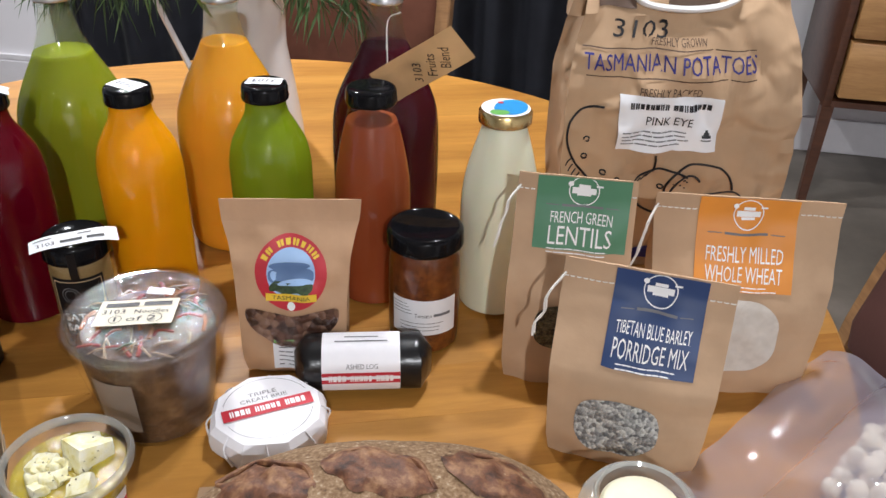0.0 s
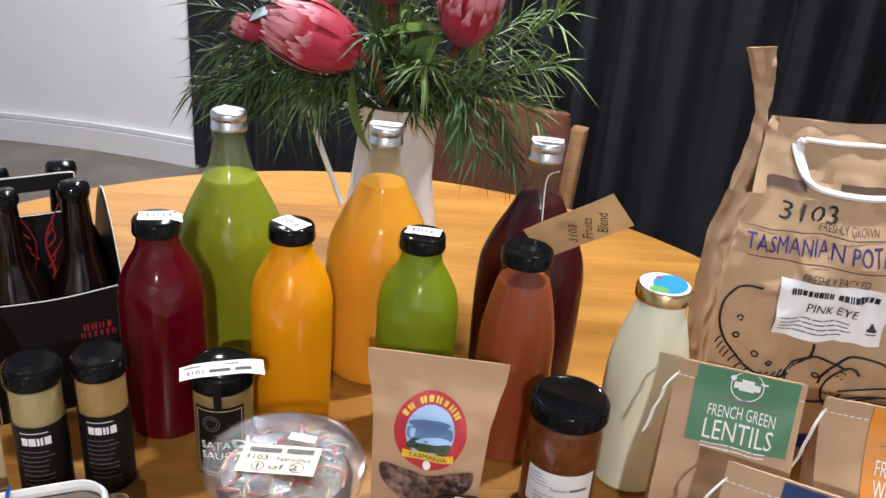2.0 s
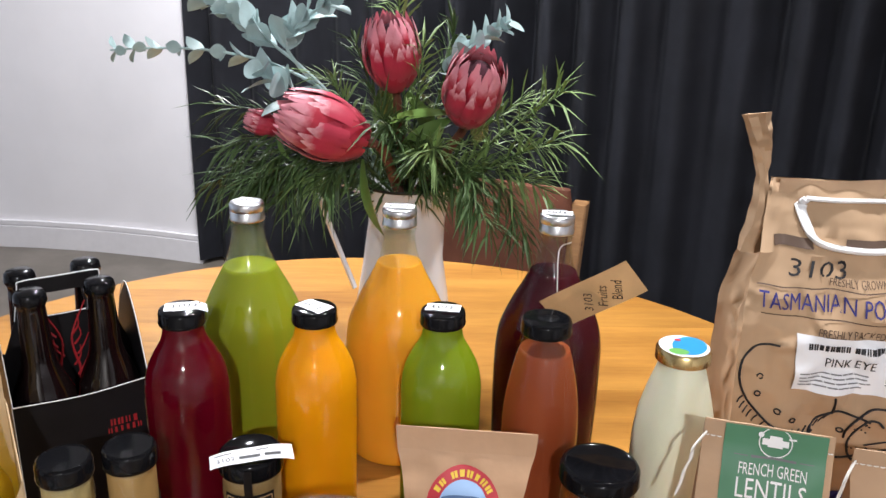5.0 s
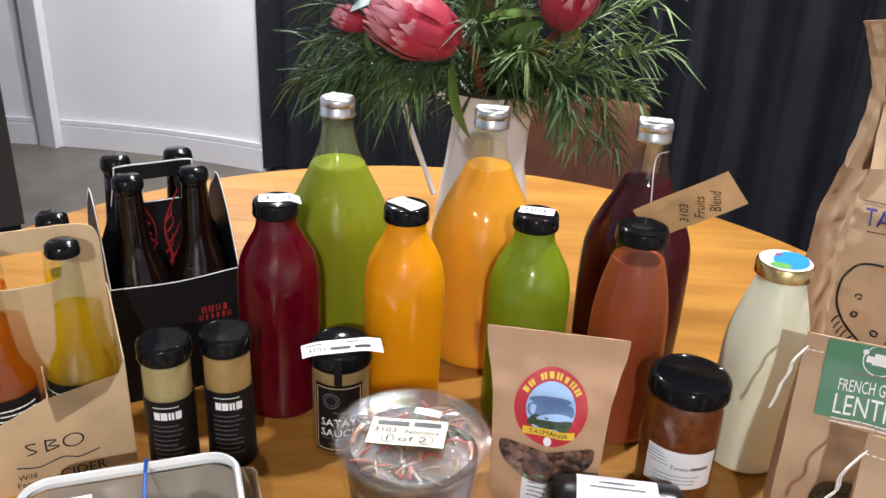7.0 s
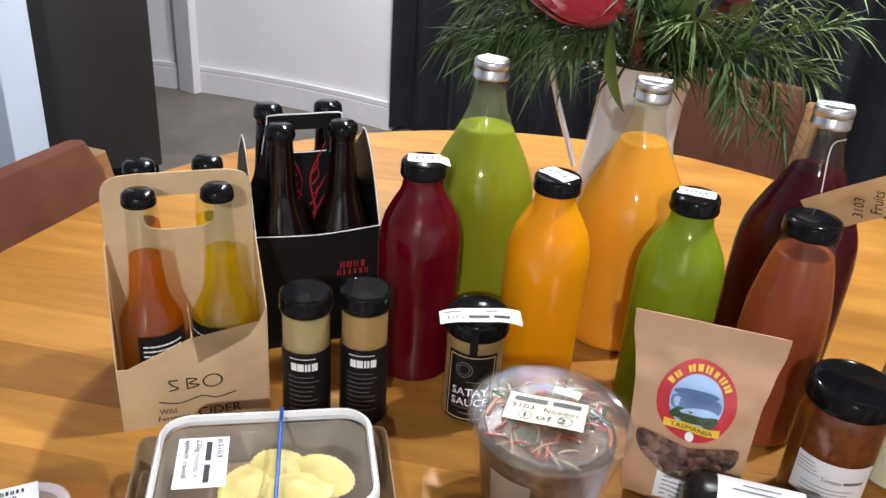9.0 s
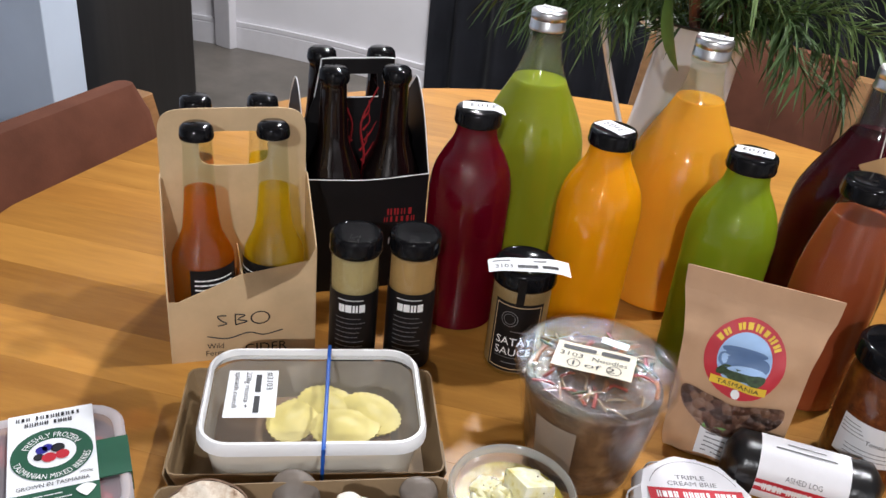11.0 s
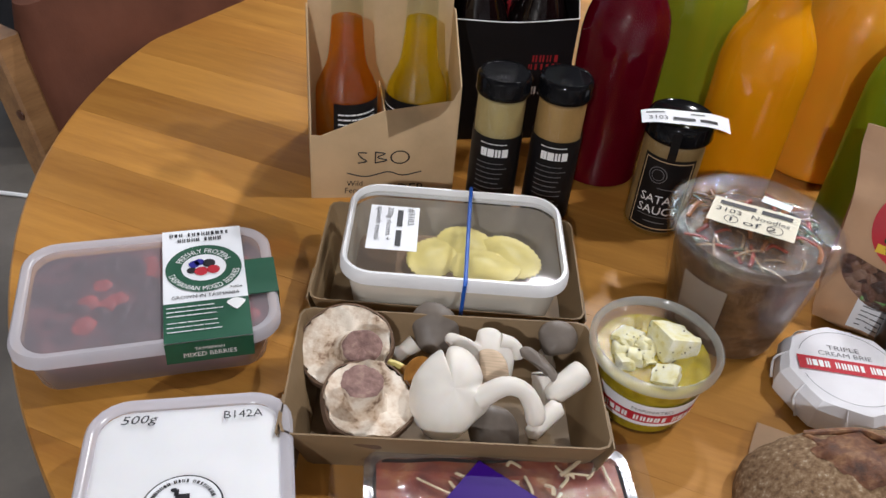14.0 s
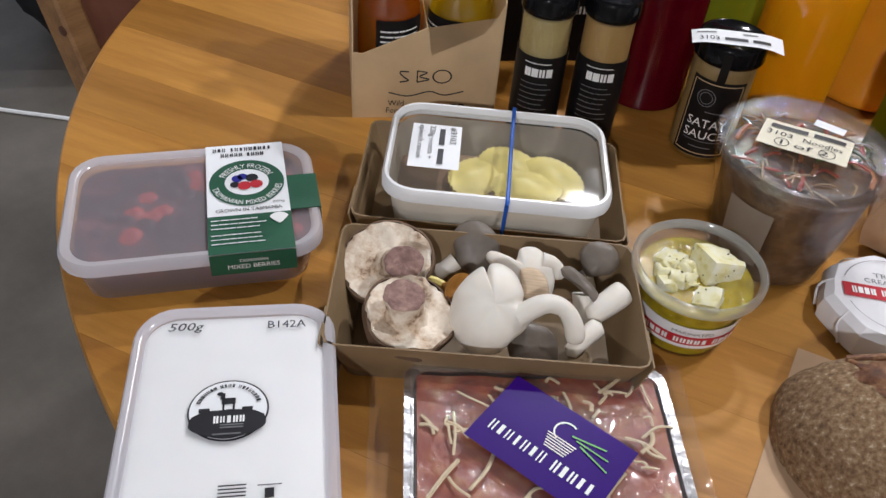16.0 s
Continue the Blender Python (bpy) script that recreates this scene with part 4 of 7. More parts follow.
P_SAT = [(0.022, 0), (0.0272, 0.002), (0.0286, 0.008), (0.0286, 0.05), (0.0286, 0.088), (0.027, 0.097), (0.0255, 0.101), (0.0255, 0.105)]
j = jar("satay_jar", -0.022, 0.777, 24, P_SAT, M_SATAY, 0.0304, 0.099, 0.0195, "glass jar of satay sauce with a black label and paper strip", 0.097)
lb = part("jar_label", grid(0.050, 0.078, round_on(0.0289, 0.047), 12, 2), M_BLACKCARD, j, "black label with a pale outline")
sp0 = round_on(0.0293, 0.047)
sp = lambda x, y: sp0(x * 1.25, y * 1.25)
part("outline", bars([(0, 0.0285, 0.036, 0.0007), (0, -0.0285, 0.036, 0.0007), (-0.018, 0, 0.0007, 0.057), (0.018, 0, 0.0007, 0.057)], sp), M_CARTON, lb)
part("badge", join(annulus(0.0062, 0.0068, lambda x, y: sp(x - 0.006, y + 0.017), 24), annulus(0.0042, 0.0047, lambda x, y: sp(x - 0.006, y + 0.017), 20)), M_GREYINK, lb)
part("lettering", letters("SATAY", 0.029, 0.0068, sp, 0, -0.003), M_WHITEINK, lb)
part("lettering", letters("SAUCE", 0.029, 0.0068, sp, 0, -0.0125), M_WHITEINK, lb)
tagged(part("small_print", bars([(0.006, 0.0065, 0.02, 0.0007), (0, -0.018, 0.028, 0.0006), (0, -0.023, 0.016, 0.0008)], sp), M_GREYINK, lb), kind="stuff")
part("seal_strip", grid(0.0075, 0.030, lambda x, y: sp0(x, y + 0.052) + Vector((0, -0.002 if y > -0.010 else 0, 0)), 2, 8), M_BLACKCARD, j, "black paper seal down the lid")
st = lambda x, y: Vector((x + 0.003, y - 0.006 - 0.010, 0.1228 - 7.5 * max(0, abs(x + 0.002) - 0.016) ** 2 + 0.12 * y))
ps = part("paper_strip", grid(0.076, 0.020, spun(st, 11), 18, 3), M_WHITE, j, "white paper order strip laid over the lid")
sl = spun(lifted(st, 0.0006, (0, -0.3, 1)), 11)
part("lettering", letters("3103", 0.016, 0.0055, sl, -0.024, -0.003), M_INK, ps)
part("name_bar", bars([(-0.002, -0.003, 0.019, 0.004), (0.019, -0.003, 0.015, 0.004)], sl), M_INK, ps)
for hx, hw in ((-0.026, 0.016), (0.010, 0.012)):
    part("printed_heading", bars([(hx, 0.005, hw, 0.0016)], sl), M_GREYINK, ps)

P_TOM = [(0.028, 0), (0.0335, 0.002), (0.0355, 0.009), (0.0360, 0.05), (0.0358, 0.088), (0.034, 0.104), (0.031, 0.113), (0.0305, 0.118)]
j = jar("relish_jar", 0.297, 0.851, 10, P_TOM, M_TOMATO, 0.0366, 0.112, 0.0185, "glass jar of brown-red tomato relish with a black lid", 0.113)
tp = round_on(0.0363, 0.047, radians(2))
lb = part("jar_label", grid(0.068, 0.040, tp, 16, 2), M_WHITE, j, "white paper label")
tp = round_on(0.0367, 0.047, radians(2))
part("lettering", letters("Tomato", 0.017, 0.0042, tp, -0.001, 0.003), M_INK, lb)
part("small_print", bars([(0.018, 0.003, 0.018, 0.003)] + print_rows(-0.022, 0.015, 0.022, 4, 0.0035, 0.0007, 2) + print_rows(0, -0.006, 0.05, 3, 0.004, 0.0007, 4), tp), M_GREYINK, lb)


# ---- paper bags ----
def bag_shape(levels, m=12, sides=4, amp=0.002, seed=0, scale=28):
    """levels: (z, width, depth, forward shift). Returns the bmesh and front(x, z), the front face's point."""
    def crumple(x, z, side):
        p = Vector((x * scale, side * 7.3 + seed * 3.1, z * scale))
        return amp * (1.6 * abs(noise.noise(p)) + 0.7 * noise.noise(p * 2.3) - 0.5)

    def at(z):
        for (z0, w0, d0, s0), (z1, w1, d1, s1) in zip(levels, levels[1:]):
            if z <= z1 or z1 == levels[-1][0]:
                k = (z - z0) / (z1 - z0)
                return w0 + (w1 - w0) * k, d0 + (d1 - d0) * k, s0 + (s1 - s0) * k

    def front(x, z, out=0.0):
        w, d, s = at(z)
        u = max(-1, min(1, 2 * x / w))
        return Vector((x, s - d / 2 * (1 - 0.18 * u * u) - crumple(x, z, 0) * min(1, d / 0.01) - out, z))

    n = 26
    zs = [levels[0][0] + (levels[-1][0] - levels[0][0]) * i / n for i in range(n + 1)]
    rings = []
    for z in zs:
        w, d, s = at(z)
        k = min(1, d / 0.01)
        ring = [front((i / m - 0.5) * w, z) for i in range(m + 1)]
        ring += [Vector((w / 2 + crumple(0.3, z, 2 + i) * 0.5 * k - 0.012 * math.sin(math.pi * i / sides) * k, s - d * 0.41 + d * 0.82 * i / sides, z)) for i in range(1, sides)]
        ring += [Vector((x, s + d / 2 * (1 - 0.18 * (2 * x / w) ** 2) + crumple(x, z, 1) * k, z)) for x in [(0.5 - i / m) * w for i in range(m + 1)]]
        ring += [Vector((-w / 2 - crumple(0.7, z, 9 + i) * 0.5 * k + 0.012 * math.sin(math.pi * i / sides) * k, s + d * 0.41 - d * 0.82 * i / sides, z)) for i in range(1, sides)]
        rings.append(ring)
    return loft(rings), front


M_LENTIL = speckle("green_lentils", [(0.2, (0.02, 0.018, 0.010)), (0.5, (0.05, 0.045, 0.022)), (0.8, (0.10, 0.09, 0.05))], 330, 0.5, 0.9)
M_OATS = speckle("blue_barley_flakes", [(0.15, (0.16, 0.16, 0.16)), (0.5, (0.34, 0.34, 0.33)), (0.85, (0.55, 0.55, 0.52))], 300, 0.6, 0.9)
M_FLOUR = speckle("wholemeal_flour", [(0.3, (0.56, 0.51, 0.45)), (0.7, (0.68, 0.63, 0.57))], 120, 0.85, 0.25, kind="noise")
M_WINDOW = clear("bag_window_film", (0.97, 0.97, 0.97), 1.5, 0.1, crinkle=0.3)


def grain_bag(x, y, turn, label, levels, lab_mat, lx, lw, lz, lh, words, win, win_mat, sew_z, seed, lean=0):
    b = thing("paper_bag", pose(x, y, T, lean, 0, turn), label, "paper bag", "bags of grain")
    bm, front = bag_shape(levels, 20, 4, 0.0034, seed, 24)
    part("paper", bm, M_KRAFT, b, smooth=50)
    top, wt = levels[-1][0], levels[-1][1]
    pl = lambda u, v: front(lx + u, min(lz + v, top - 0.0006), 0.0011)
    lb = part("bag_label", grid(lw, lh, pl, 10, 12), lab_mat, b, "coloured paper label folded over the top", smooth=60)
    po = lambda u, v: front(lx + u, min(lz + v, top - 0.0006), 0.0018)
    part("badge", join(annulus(0.0125, 0.0134, lambda u, v: po(u, v + lh * 0.32), 28), annulus(0.0, 0.0024, lambda u, v: po(u - 0.012, v + lh * 0.41), 10), bars([(0, lh * 0.32, 0.021, 0.0055), (0, lh * 0.385, 0.010, 0.003), (0, lh * 0.265, 0.012, 0.0022), (0.013, lh * 0.40, 0.006, 0.0016)], po)), M_WHITEINK, lb, "round white printed badge")
    part("fine_rule", bars([(-lw * 0.32, lh * 0.10, lw * 0.14, 0.0007), (lw * 0.32, lh * 0.10, lw * 0.14, 0.0007), (0, lh * 0.10, lw * 0.44, 0.0020)], po), M_GREYINK, lb)
    for text, w, h, v in words:
        part("lettering", letters(text, w * lw, h, po, 0, v), M_WHITEINK, lb)
    part("small_print", bars(print_rows(0, words[-1][3] - words[-1][2] * 0.5 - 0.0035, lw * 0.7, 2, 0.003, 0.0009, seed), po), M_WHITEINK, lb)
    wx, wz, wr, wh = win
    part("contents_window", disc(wr, wh, lambda u, v: front(wx + u, wz + v, 0.0008 + 0.0006 * abs(noise.noise(Vector((u * 300, v * 300, seed))))), 36, 8, 2.7), win_mat, b, "grain seen through an oval window", smooth=60)
    part("window_film", disc(wr, wh, lambda u, v: front(wx + u, wz + v, 0.0022), 36, 3, 2.7), M_WINDOW, b)
    st = []
    n = int(wt / 0.0052)
    for i in range(n):
        u = -wt / 2 + wt * (i + 0.5) / n
        if lx - lw / 2 < u < lx + lw / 2:
            continue
        a, c = front(u - 0.0018, sew_z, 0.0007), front(u + 0.0018, sew_z, 0.0007)
        st.append(tube([a, (a + c) / 2 + Vector((0, -0.0005, 0)), c], 0.0006, 5, n=2))
    for run in (st[:len(st) // 2], st[len(st) // 2:]):
        if run:
            part("stitching", join(*run), M_CARDSTRING, b, "white cotton stitching")
    e = front(-wt / 2 + 0.001, sew_z, 0.001)
    rnd = random.Random(seed)
    path = [e] + [e + Vector((-0.004 - 0.003 * k + rnd.uniform(-0.003, 0.003), -0.006 - 0.002 * k, -0.011 * k)) for k in range(1, 6)]
    part("loose_thread", join(tube(path, 0.0011, 6), tube([p + Vector((0.0014, 0, 0.003)) for p in path], 0.0009, 5)), M_CARDSTRING, b, "loose end of white thread")
    return b


grain_bag(0.434, 0.832, 2, "kraft paper bag of green lentils with a green label",
          [(0, 0.100, 0.058, 0), (0.02, 0.106, 0.064, 0), (0.09, 0.108, 0.058, 0.002), (0.135, 0.106, 0.030, 0.010), (0.175, 0.105, 0.005, 0.016), (0.197, 0.104, 0.0022, 0.018)],
          M_GREENLAB, 0.006, 0.082, 0.1655, 0.062, [("FRENCH GREEN", 0.66, 0.0095, -0.0035), ("LENTILS", 0.68, 0.0155, -0.0185)], (0.0, 0.066, 0.026, 0.024), M_LENTIL, 0.183, 3)
grain_bag(0.586, 0.862, 6, "kraft paper bag of wholemeal flour with an orange label",
          [(0, 0.134, 0.070, 0), (0.02, 0.142, 0.078, 0), (0.09, 0.154, 0.070, 0.002), (0.13, 0.161, 0.034, 0.008), (0.165, 0.164, 0.005, 0.012), (0.183, 0.164, 0.0022, 0.012)],
          M_ORANGELAB, 0.0, 0.087, 0.144, 0.077, [("FRESHLY MILLED", 0.78, 0.0125, -0.009), ("WHOLE WHEAT", 0.78, 0.0125, -0.0245)], (-0.004, 0.064, 0.042, 0.036), M_FLOUR, 0.170, 5)
grain_bag(0.496, 0.738, -6, "kraft paper bag of barley porridge mix with a navy label",
          [(0, 0.118, 0.060, 0), (0.02, 0.124, 0.070, 0), (0.085, 0.132, 0.066, 0.003), (0.115, 0.134, 0.038, 0.010), (0.148, 0.136, 0.005, 0.018), (0.166, 0.136, 0.0022, 0.020)],
          M_BLUELAB, 0.010, 0.072, 0.130, 0.070, [("TIBETAN BLUE BARLEY", 0.82, 0.0090, -0.006), ("PORRIDGE MIX", 0.82, 0.0140, -0.0205)], (-0.006, 0.044, 0.034, 0.026), M_OATS, 0.151, 7)

# the big potato bag
PB = pose(0.524, 1.10, T, 0, 0, 12)
pb = thing("potato_bag", PB, "large creased brown paper potato bag with a white handle", "paper bag")
bm, pf = bag_shape([(0, 0.225, 0.12, 0), (0.03, 0.242, 0.14, 0), (0.13, 0.252, 0.145, 0), (0.21, 0.252, 0.130, 0.002), (0.25, 0.240, 0.104, 0.007), (0.28, 0.224, 0.076, 0.013), (0.31, 0.210, 0.040, 0.020), (0.345, 0.194, 0.012, 0.030), (0.352, 0.190, 0.004, 0.031)], 44, 8, 0.0105, 2, 19)
part("paper", bm, M_BAGPAPER, pb, smooth=35)
for sx, hgt in ((-1, 0.068), (1, 0.010)):
    C = soft_curve([(sx * 0.098, 0.012, 0.275), (sx * 0.099, 0.022, 0.32), (sx * 0.100, 0.030, 0.342 + hgt * 0.3), (sx * 0.107, 0.027, 0.346 + hgt * 0.7), (sx * 0.116, 0.024, 0.352 + hgt)], 6)
    C = [p + Vector((-0.007 if sx < 0 else 0, 0, 0)) for p in C]
    rows = []
    for i, p in enumerate(C):
        k = i / (len(C) - 1)
        hw = 0.019 - 0.028 * k if k < 0.45 else 0.0064 + 0.016 * (k - 0.45)
        tw = 0.9 * math.sin(k * 5)
        rows.append([(p.x + hw * (a * math.cos(tw) - 0.35 * b * math.sin(tw)), p.y + hw * (a * math.sin(tw) * 0.6 + b * 0.3) + 0.002 * math.sin(i * 1.7 + a * 2), p.z + 0.003 * a * k) for a, b in ((-1, -1), (-0.3, -1.8), (0.3, -0.6), (1, -1), (1, 1), (0.2, 0.2), (-1, 1))])
    part("twisted_corner", loft(rows), M_BAGPAPER, pb, "twisted paper corner sticking up", smooth=40)
fold = lambda u, v: Vector((u, 0.0285 - 0.5 * 0.004 - 0.0026 + 0.0015 * math.sin(u * 60), 0.338 + v + 0.003 * math.sin(u * 25)))
part("folded_top", grid(0.176, 0.034, fold, 24, 3), M_KRAFT, pb, "pale folded top edge")
hd = [(-0.062, 0.334), (-0.066, 0.328), (-0.065, 0.318), (-0.057, 0.300), (-0.04, 0.292), (-0.006, 0.290), (0.028, 0.292), (0.045, 0.300), (0.053, 0.318), (0.054, 0.328), (0.050, 0.334)]
part("handle", tube([pf(x, z, 0.004) for x, z in hd], 0.0068, 8, 0.55), M_WHITEPL, pb, "white plastic carry handle")
part("handle_bar", tube([pf(x, 0.335, 0.004) for x in (-0.062, -0.03, 0.02, 0.050)], 0.0045, 8, 0.6), M_WHITEPL, pb)
pp = lambda u, v: pf(u * 0.93 - 0.019, v + 0.025, 0.0016)
part("lettering", letters("TASMANIAN POTATOES", 0.196, 0.0165, pp, 0.0, 0.216), M_BLUEINK, pb, "blue capital lettering")
part("lettering", letters("FRESHLY GROWN", 0.062, 0.007, pp, 0.008, 0.2355, shear=0.15), M_BROWNINK, pb)
part("lettering", letters("FRESHLY PACKED", 0.070, 0.008, pp, 0.0, 0.189, shear=0.15), M_BROWNINK, pb)
part("rule", bars([(-0.002, 0.229, 0.196, 0.0011), (0.0, 0.2015, 0.196, 0.0011)], pp, 24), M_BROWNINK, pb)
part("lettering", letters("3103", 0.062, 0.017, pp, -0.036, 0.247, shear=0.1), M_INK, pb, "handwritten order number")
for nx, nw in ((-0.062, 0.04), (0.025, 0.058)):
    part("name_bar", bars([(nx, 0.270, nw, 0.009)], pp), M_BROWNINK, pb)
lp = lambda u, v: pf(u, v + 0.022, 0.0038)
lb = part("product_label", grid(0.107, 0.058, lambda u, v: lp(u - 0.018, 0.160 + v), 44, 26), M_WHITE, pb, "white printed sticker")
lp2 = lambda u, v: pf(u - 0.018, 0.183 + v, 0.0048)
part("lettering", letters("PINK EYE", 0.048, 0.0095, lp2, 0, 0.002), M_INK, lb)
tagged(part("printed_name", word_bars((8, 8), 0.086, 0.0066, lp2, 0, 0.0175, thick=0.75), M_INK, lb), kind="stuff")
part("small_print", bars(print_rows(-0.012, -0.010, 0.075, 4, 0.0042, 0.0013, 3), lp2), M_GREYINK, lb)
part("printed_mark", join(bars([(0.041, -0.017, 0.011, 0.0012), (0.041, -0.013, 0.010, 0.003), (0.041, -0.0105, 0.006, 0.003), (0.041, -0.008, 0.003, 0.003)], lp2)), M_INK, lb)


def sketch(points, r=0.0013):
    return tube([pf(u * 0.95 - 0.008, v + 0.022, 0.0012) for u, v in points], r, 5, n=4)


def ell(cx, cz, rx, rz, a0=0, a1=360, turn=0.0, n=14):
    out = []
    for i in range(n + 1):
        a = radians(a0 + (a1 - a0) * i / n)
        x, z = rx * math.cos(a), rz * math.sin(a)
        c, s = math.cos(radians(turn)), math.sin(radians(turn))
        out.append((cx + c * x - s * z, cz + s * x + c * z))
    return out


rnd = random.Random(5)
sk = [sketch(ell(-0.070, 0.128, 0.056, 0.040, 20, 46, -38, 4)), sketch(ell(-0.070, 0.128, 0.056, 0.040, 134, 340, -38)), sketch(ell(-0.006, 0.083, 0.034, 0.027, 40, 330)), sketch(ell(0.035, 0.086, 0.040, 0.032, 10, 200, -8)), sketch(ell(0.020, 0.078, 0.016, 0.026, 60, 280, -15))]
for k in range(4):
    sk.append(sketch([(0.02 + 0.004 * k, 0.072 - 0.008 * k), (0.045, 0.080 - 0.010 * k), (0.075, 0.084 - 0.012 * k), (0.088, 0.078 - 0.011 * k)], 0.001))
    sk.append(sketch([(0.088, 0.078 - 0.011 * k), (0.07, 0.070 - 0.011 * k), (0.04, 0.066 - 0.010 * k)], 0.001))
for k in range(16):
    a = radians(200 + 8.5 * k)
    x, z = -0.070 + 0.052 * math.cos(a), 0.122 + 0.044 * math.sin(a)
    sk.append(sketch([(x, z), (x + 0.002, z + 0.004), (x + 0.005, z + 0.008)], 0.0008))
    x, z = 0.012 + rnd.uniform(-0.008, 0.010), 0.078 + rnd.uniform(-0.02, 0.02)
    sk.append(sketch([(x, z), (x + 0.0006, z + 0.0006), (x + 0.0012, z)], 0.0008))
for x, z in ((-0.098, 0.138), (-0.10, 0.121), (-0.078, 0.105), (-0.062, 0.098), (-0.010, 0.090)):
    sk.append(sketch(ell(x, z, 0.0030, 0.0026, 0, 340, n=8), 0.0009))
part("potato_drawing", join(*sk), M_INK, pb, "black line drawing of potatoes")
part("printed_patch", disc(0.045, 0.012, lambda u, v: pf(-0.01 + u, 0.025 + v, 0.0014), 24, 3), M_BLUEINK, pb)

# the stand-up garlic pouch
GP = pose(0.185, 0.790, T, -4, 0, 13)
gp = thing("garlic_pouch", GP, "brown stand-up pouch of dried garlic with a round red label", "pouch")
bm, gf = bag_shape([(0, 0.090, 0.050, 0), (0.015, 0.097, 0.056, 0), (0.07, 0.100, 0.048, 0), (0.11, 0.106, 0.030, 0.002), (0.136, 0.118, 0.011, 0.005), (0.147, 0.125, 0.0024, 0.007), (0.164, 0.128, 0.0018, 0.010)], 22, 4, 0.0034, 4, 26)
part("paper", bm, M_POUCH, gp, smooth=50)
part("seal_edge", grid(0.122, 0.019, lambda u, v: gf(u * (1 + 0.02 * v / 0.02), 0.1545 + v, 0.0012), 14, 3), M_POUCH, gp, "flat heat-sealed top edge")
gs = lambda u, z, d: gf(u * 1.13, 0.101 + (z - 0.100) * 1.13, d)
g0 = lambda d: (lambda u, v: gs(u, 0.100 + v, d))
lb = part("round_label", disc(0.029, 0.030, g0(0.0010), 40, 4), M_RED, gp, "round dark red label with a lake picture")
part("picture_sky", disc(0.0195, 0.0200, g0(0.0015), 36, 4), M_SKY, lb)
part("picture_water", disc(0.0185, 0.0062, lambda u, v: gs(u, 0.0985 + v, 0.0019), 28, 2, 3.0), M_SEA, lb)
part("picture_hill", disc(0.0165, 0.0035, lambda u, v: gs(u - 0.001, 0.1060 + v, 0.0021), 28, 2), M_SEA, lb)
part("picture_shore", disc(0.0178, 0.0050, lambda u, v: gs(u, 0.0895 + v + 0.0015 * math.sin(u * 400), 0.0022), 28, 2, 2.6), M_HILL, lb)
part("picture_river", disc(0.0135, 0.0026, lambda u, v: gs(u + 0.003, 0.0935 + v + 0.08 * u, 0.0024), 24, 2), M_SKY, lb)
part("yellow_band", bars([(0, -0.0185, 0.041, 0.0062)], g0(0.0026), 10), M_YELLOW, lb)
part("lettering", letters("TASMANIA", 0.031, 0.0034, g0(0.0031), 0, -0.0185), M_INK, lb)
part("printed_name", word_bars((2, 6), 0.054, 0.0056, g0(0.0017), arc=(0.0243, 92), thick=0.62), M_YELLOW, lb)
part("white_flower", disc(0.0032, 0.0036, lambda u, v: gs(u, 0.0748 + v, 0.0030), 14, 2), M_WHITEINK, lb)
M_DRIED = speckle("dried_garlic_pieces", [(0.2, (0.05, 0.02, 0.012)), (0.55, (0.14, 0.06, 0.035)), (0.85, (0.24, 0.13, 0.08))], 130, 0.6, 1.0, 0.006)
part("contents_window", disc(0.043, 0.016, lambda u, v: gf(u, 0.056 + v + 9 * u * u - 0.010, 0.0012 + 0.0015 * abs(noise.noise(Vector((u * 140, v * 140, 3))))), 40, 8, 2.6), M_DRIED, gp, "dried pieces seen through a curved window")
part("window_film", disc(0.043, 0.016, lambda u, v: gf(u, 0.056 + v + 9 * u * u - 0.010, 0.0032), 40, 3, 2.6), M_WINDOW, gp)
part("info_label", grid(0.062, 0.034, lambda u, v: gf(u + 0.012, 0.022 + v, 0.0010), 8, 4), M_WHITE, gp, "white information label")
part("small_print", bars(print_rows(0.012, 0.030, 0.052, 5, 0.005, 0.0012, 2), lambda u, v: gf(u, v, 0.0015)), M_GREYINK, gp)
part("colour_strip", bars([(0.012, 0.036, 0.060, 0.003)], lambda u, v: gf(u, v, 0.0016)), M_LIDGREEN, gp)

# ---- cheese, tubs and trays ----
M_WRAP = mat("waxed_white_paper", (0.80, 0.79, 0.82), 0.45, var=0.04, bumps=0.3, bscale=60)
br = thing("wrapped_brie", pose(0.196, 0.685, T, 0, 0, 41.5) @ Matrix.Diagonal((0.94, 0.94, 0.80, 1)), "eight-sided cheese wrapped in white paper with a red band", "cheese")
rings = []
for z, r in ((0.0, 0.050), (0.004, 0.0545), (0.016, 0.0565), (0.027, 0.0545), (0.034, 0.049), (0.0352, 0.030)):
    ring = []
    for i in range(48):
        a = 2 * math.pi * i / 48
        oct_r = math.cos(math.pi / 8) / math.cos((a % (math.pi / 4)) - math.pi / 8)
        k = (0.25 + 0.75 * oct_r) * r * (1 + 0.022 * noise.noise(Vector((math.cos(a) * 4, math.sin(a) * 4, z * 90))))
        ring.append((k * math.cos(a), k * math.sin(a), z))
    rings.append(ring)
part("paper", loft(rings), M_WRAP, br, smooth=25)
btop = spun(flat_on(0.0362), -8)
part("red_band", bars([(0, 0, 0.082, 0.0155)], btop), M_RED, br, "red printed band")
part("printed_name", word_bars((4, 5, 4), 0.070, 0.0078, lifted(btop, 0.0006, (0, 0, 1)), thick=0.7), M_WHITEINK, br)
part("lettering", letters("TRIPLE", 0.026, 0.0050, btop, -0.001, 0.021), M_GREYINK, br)
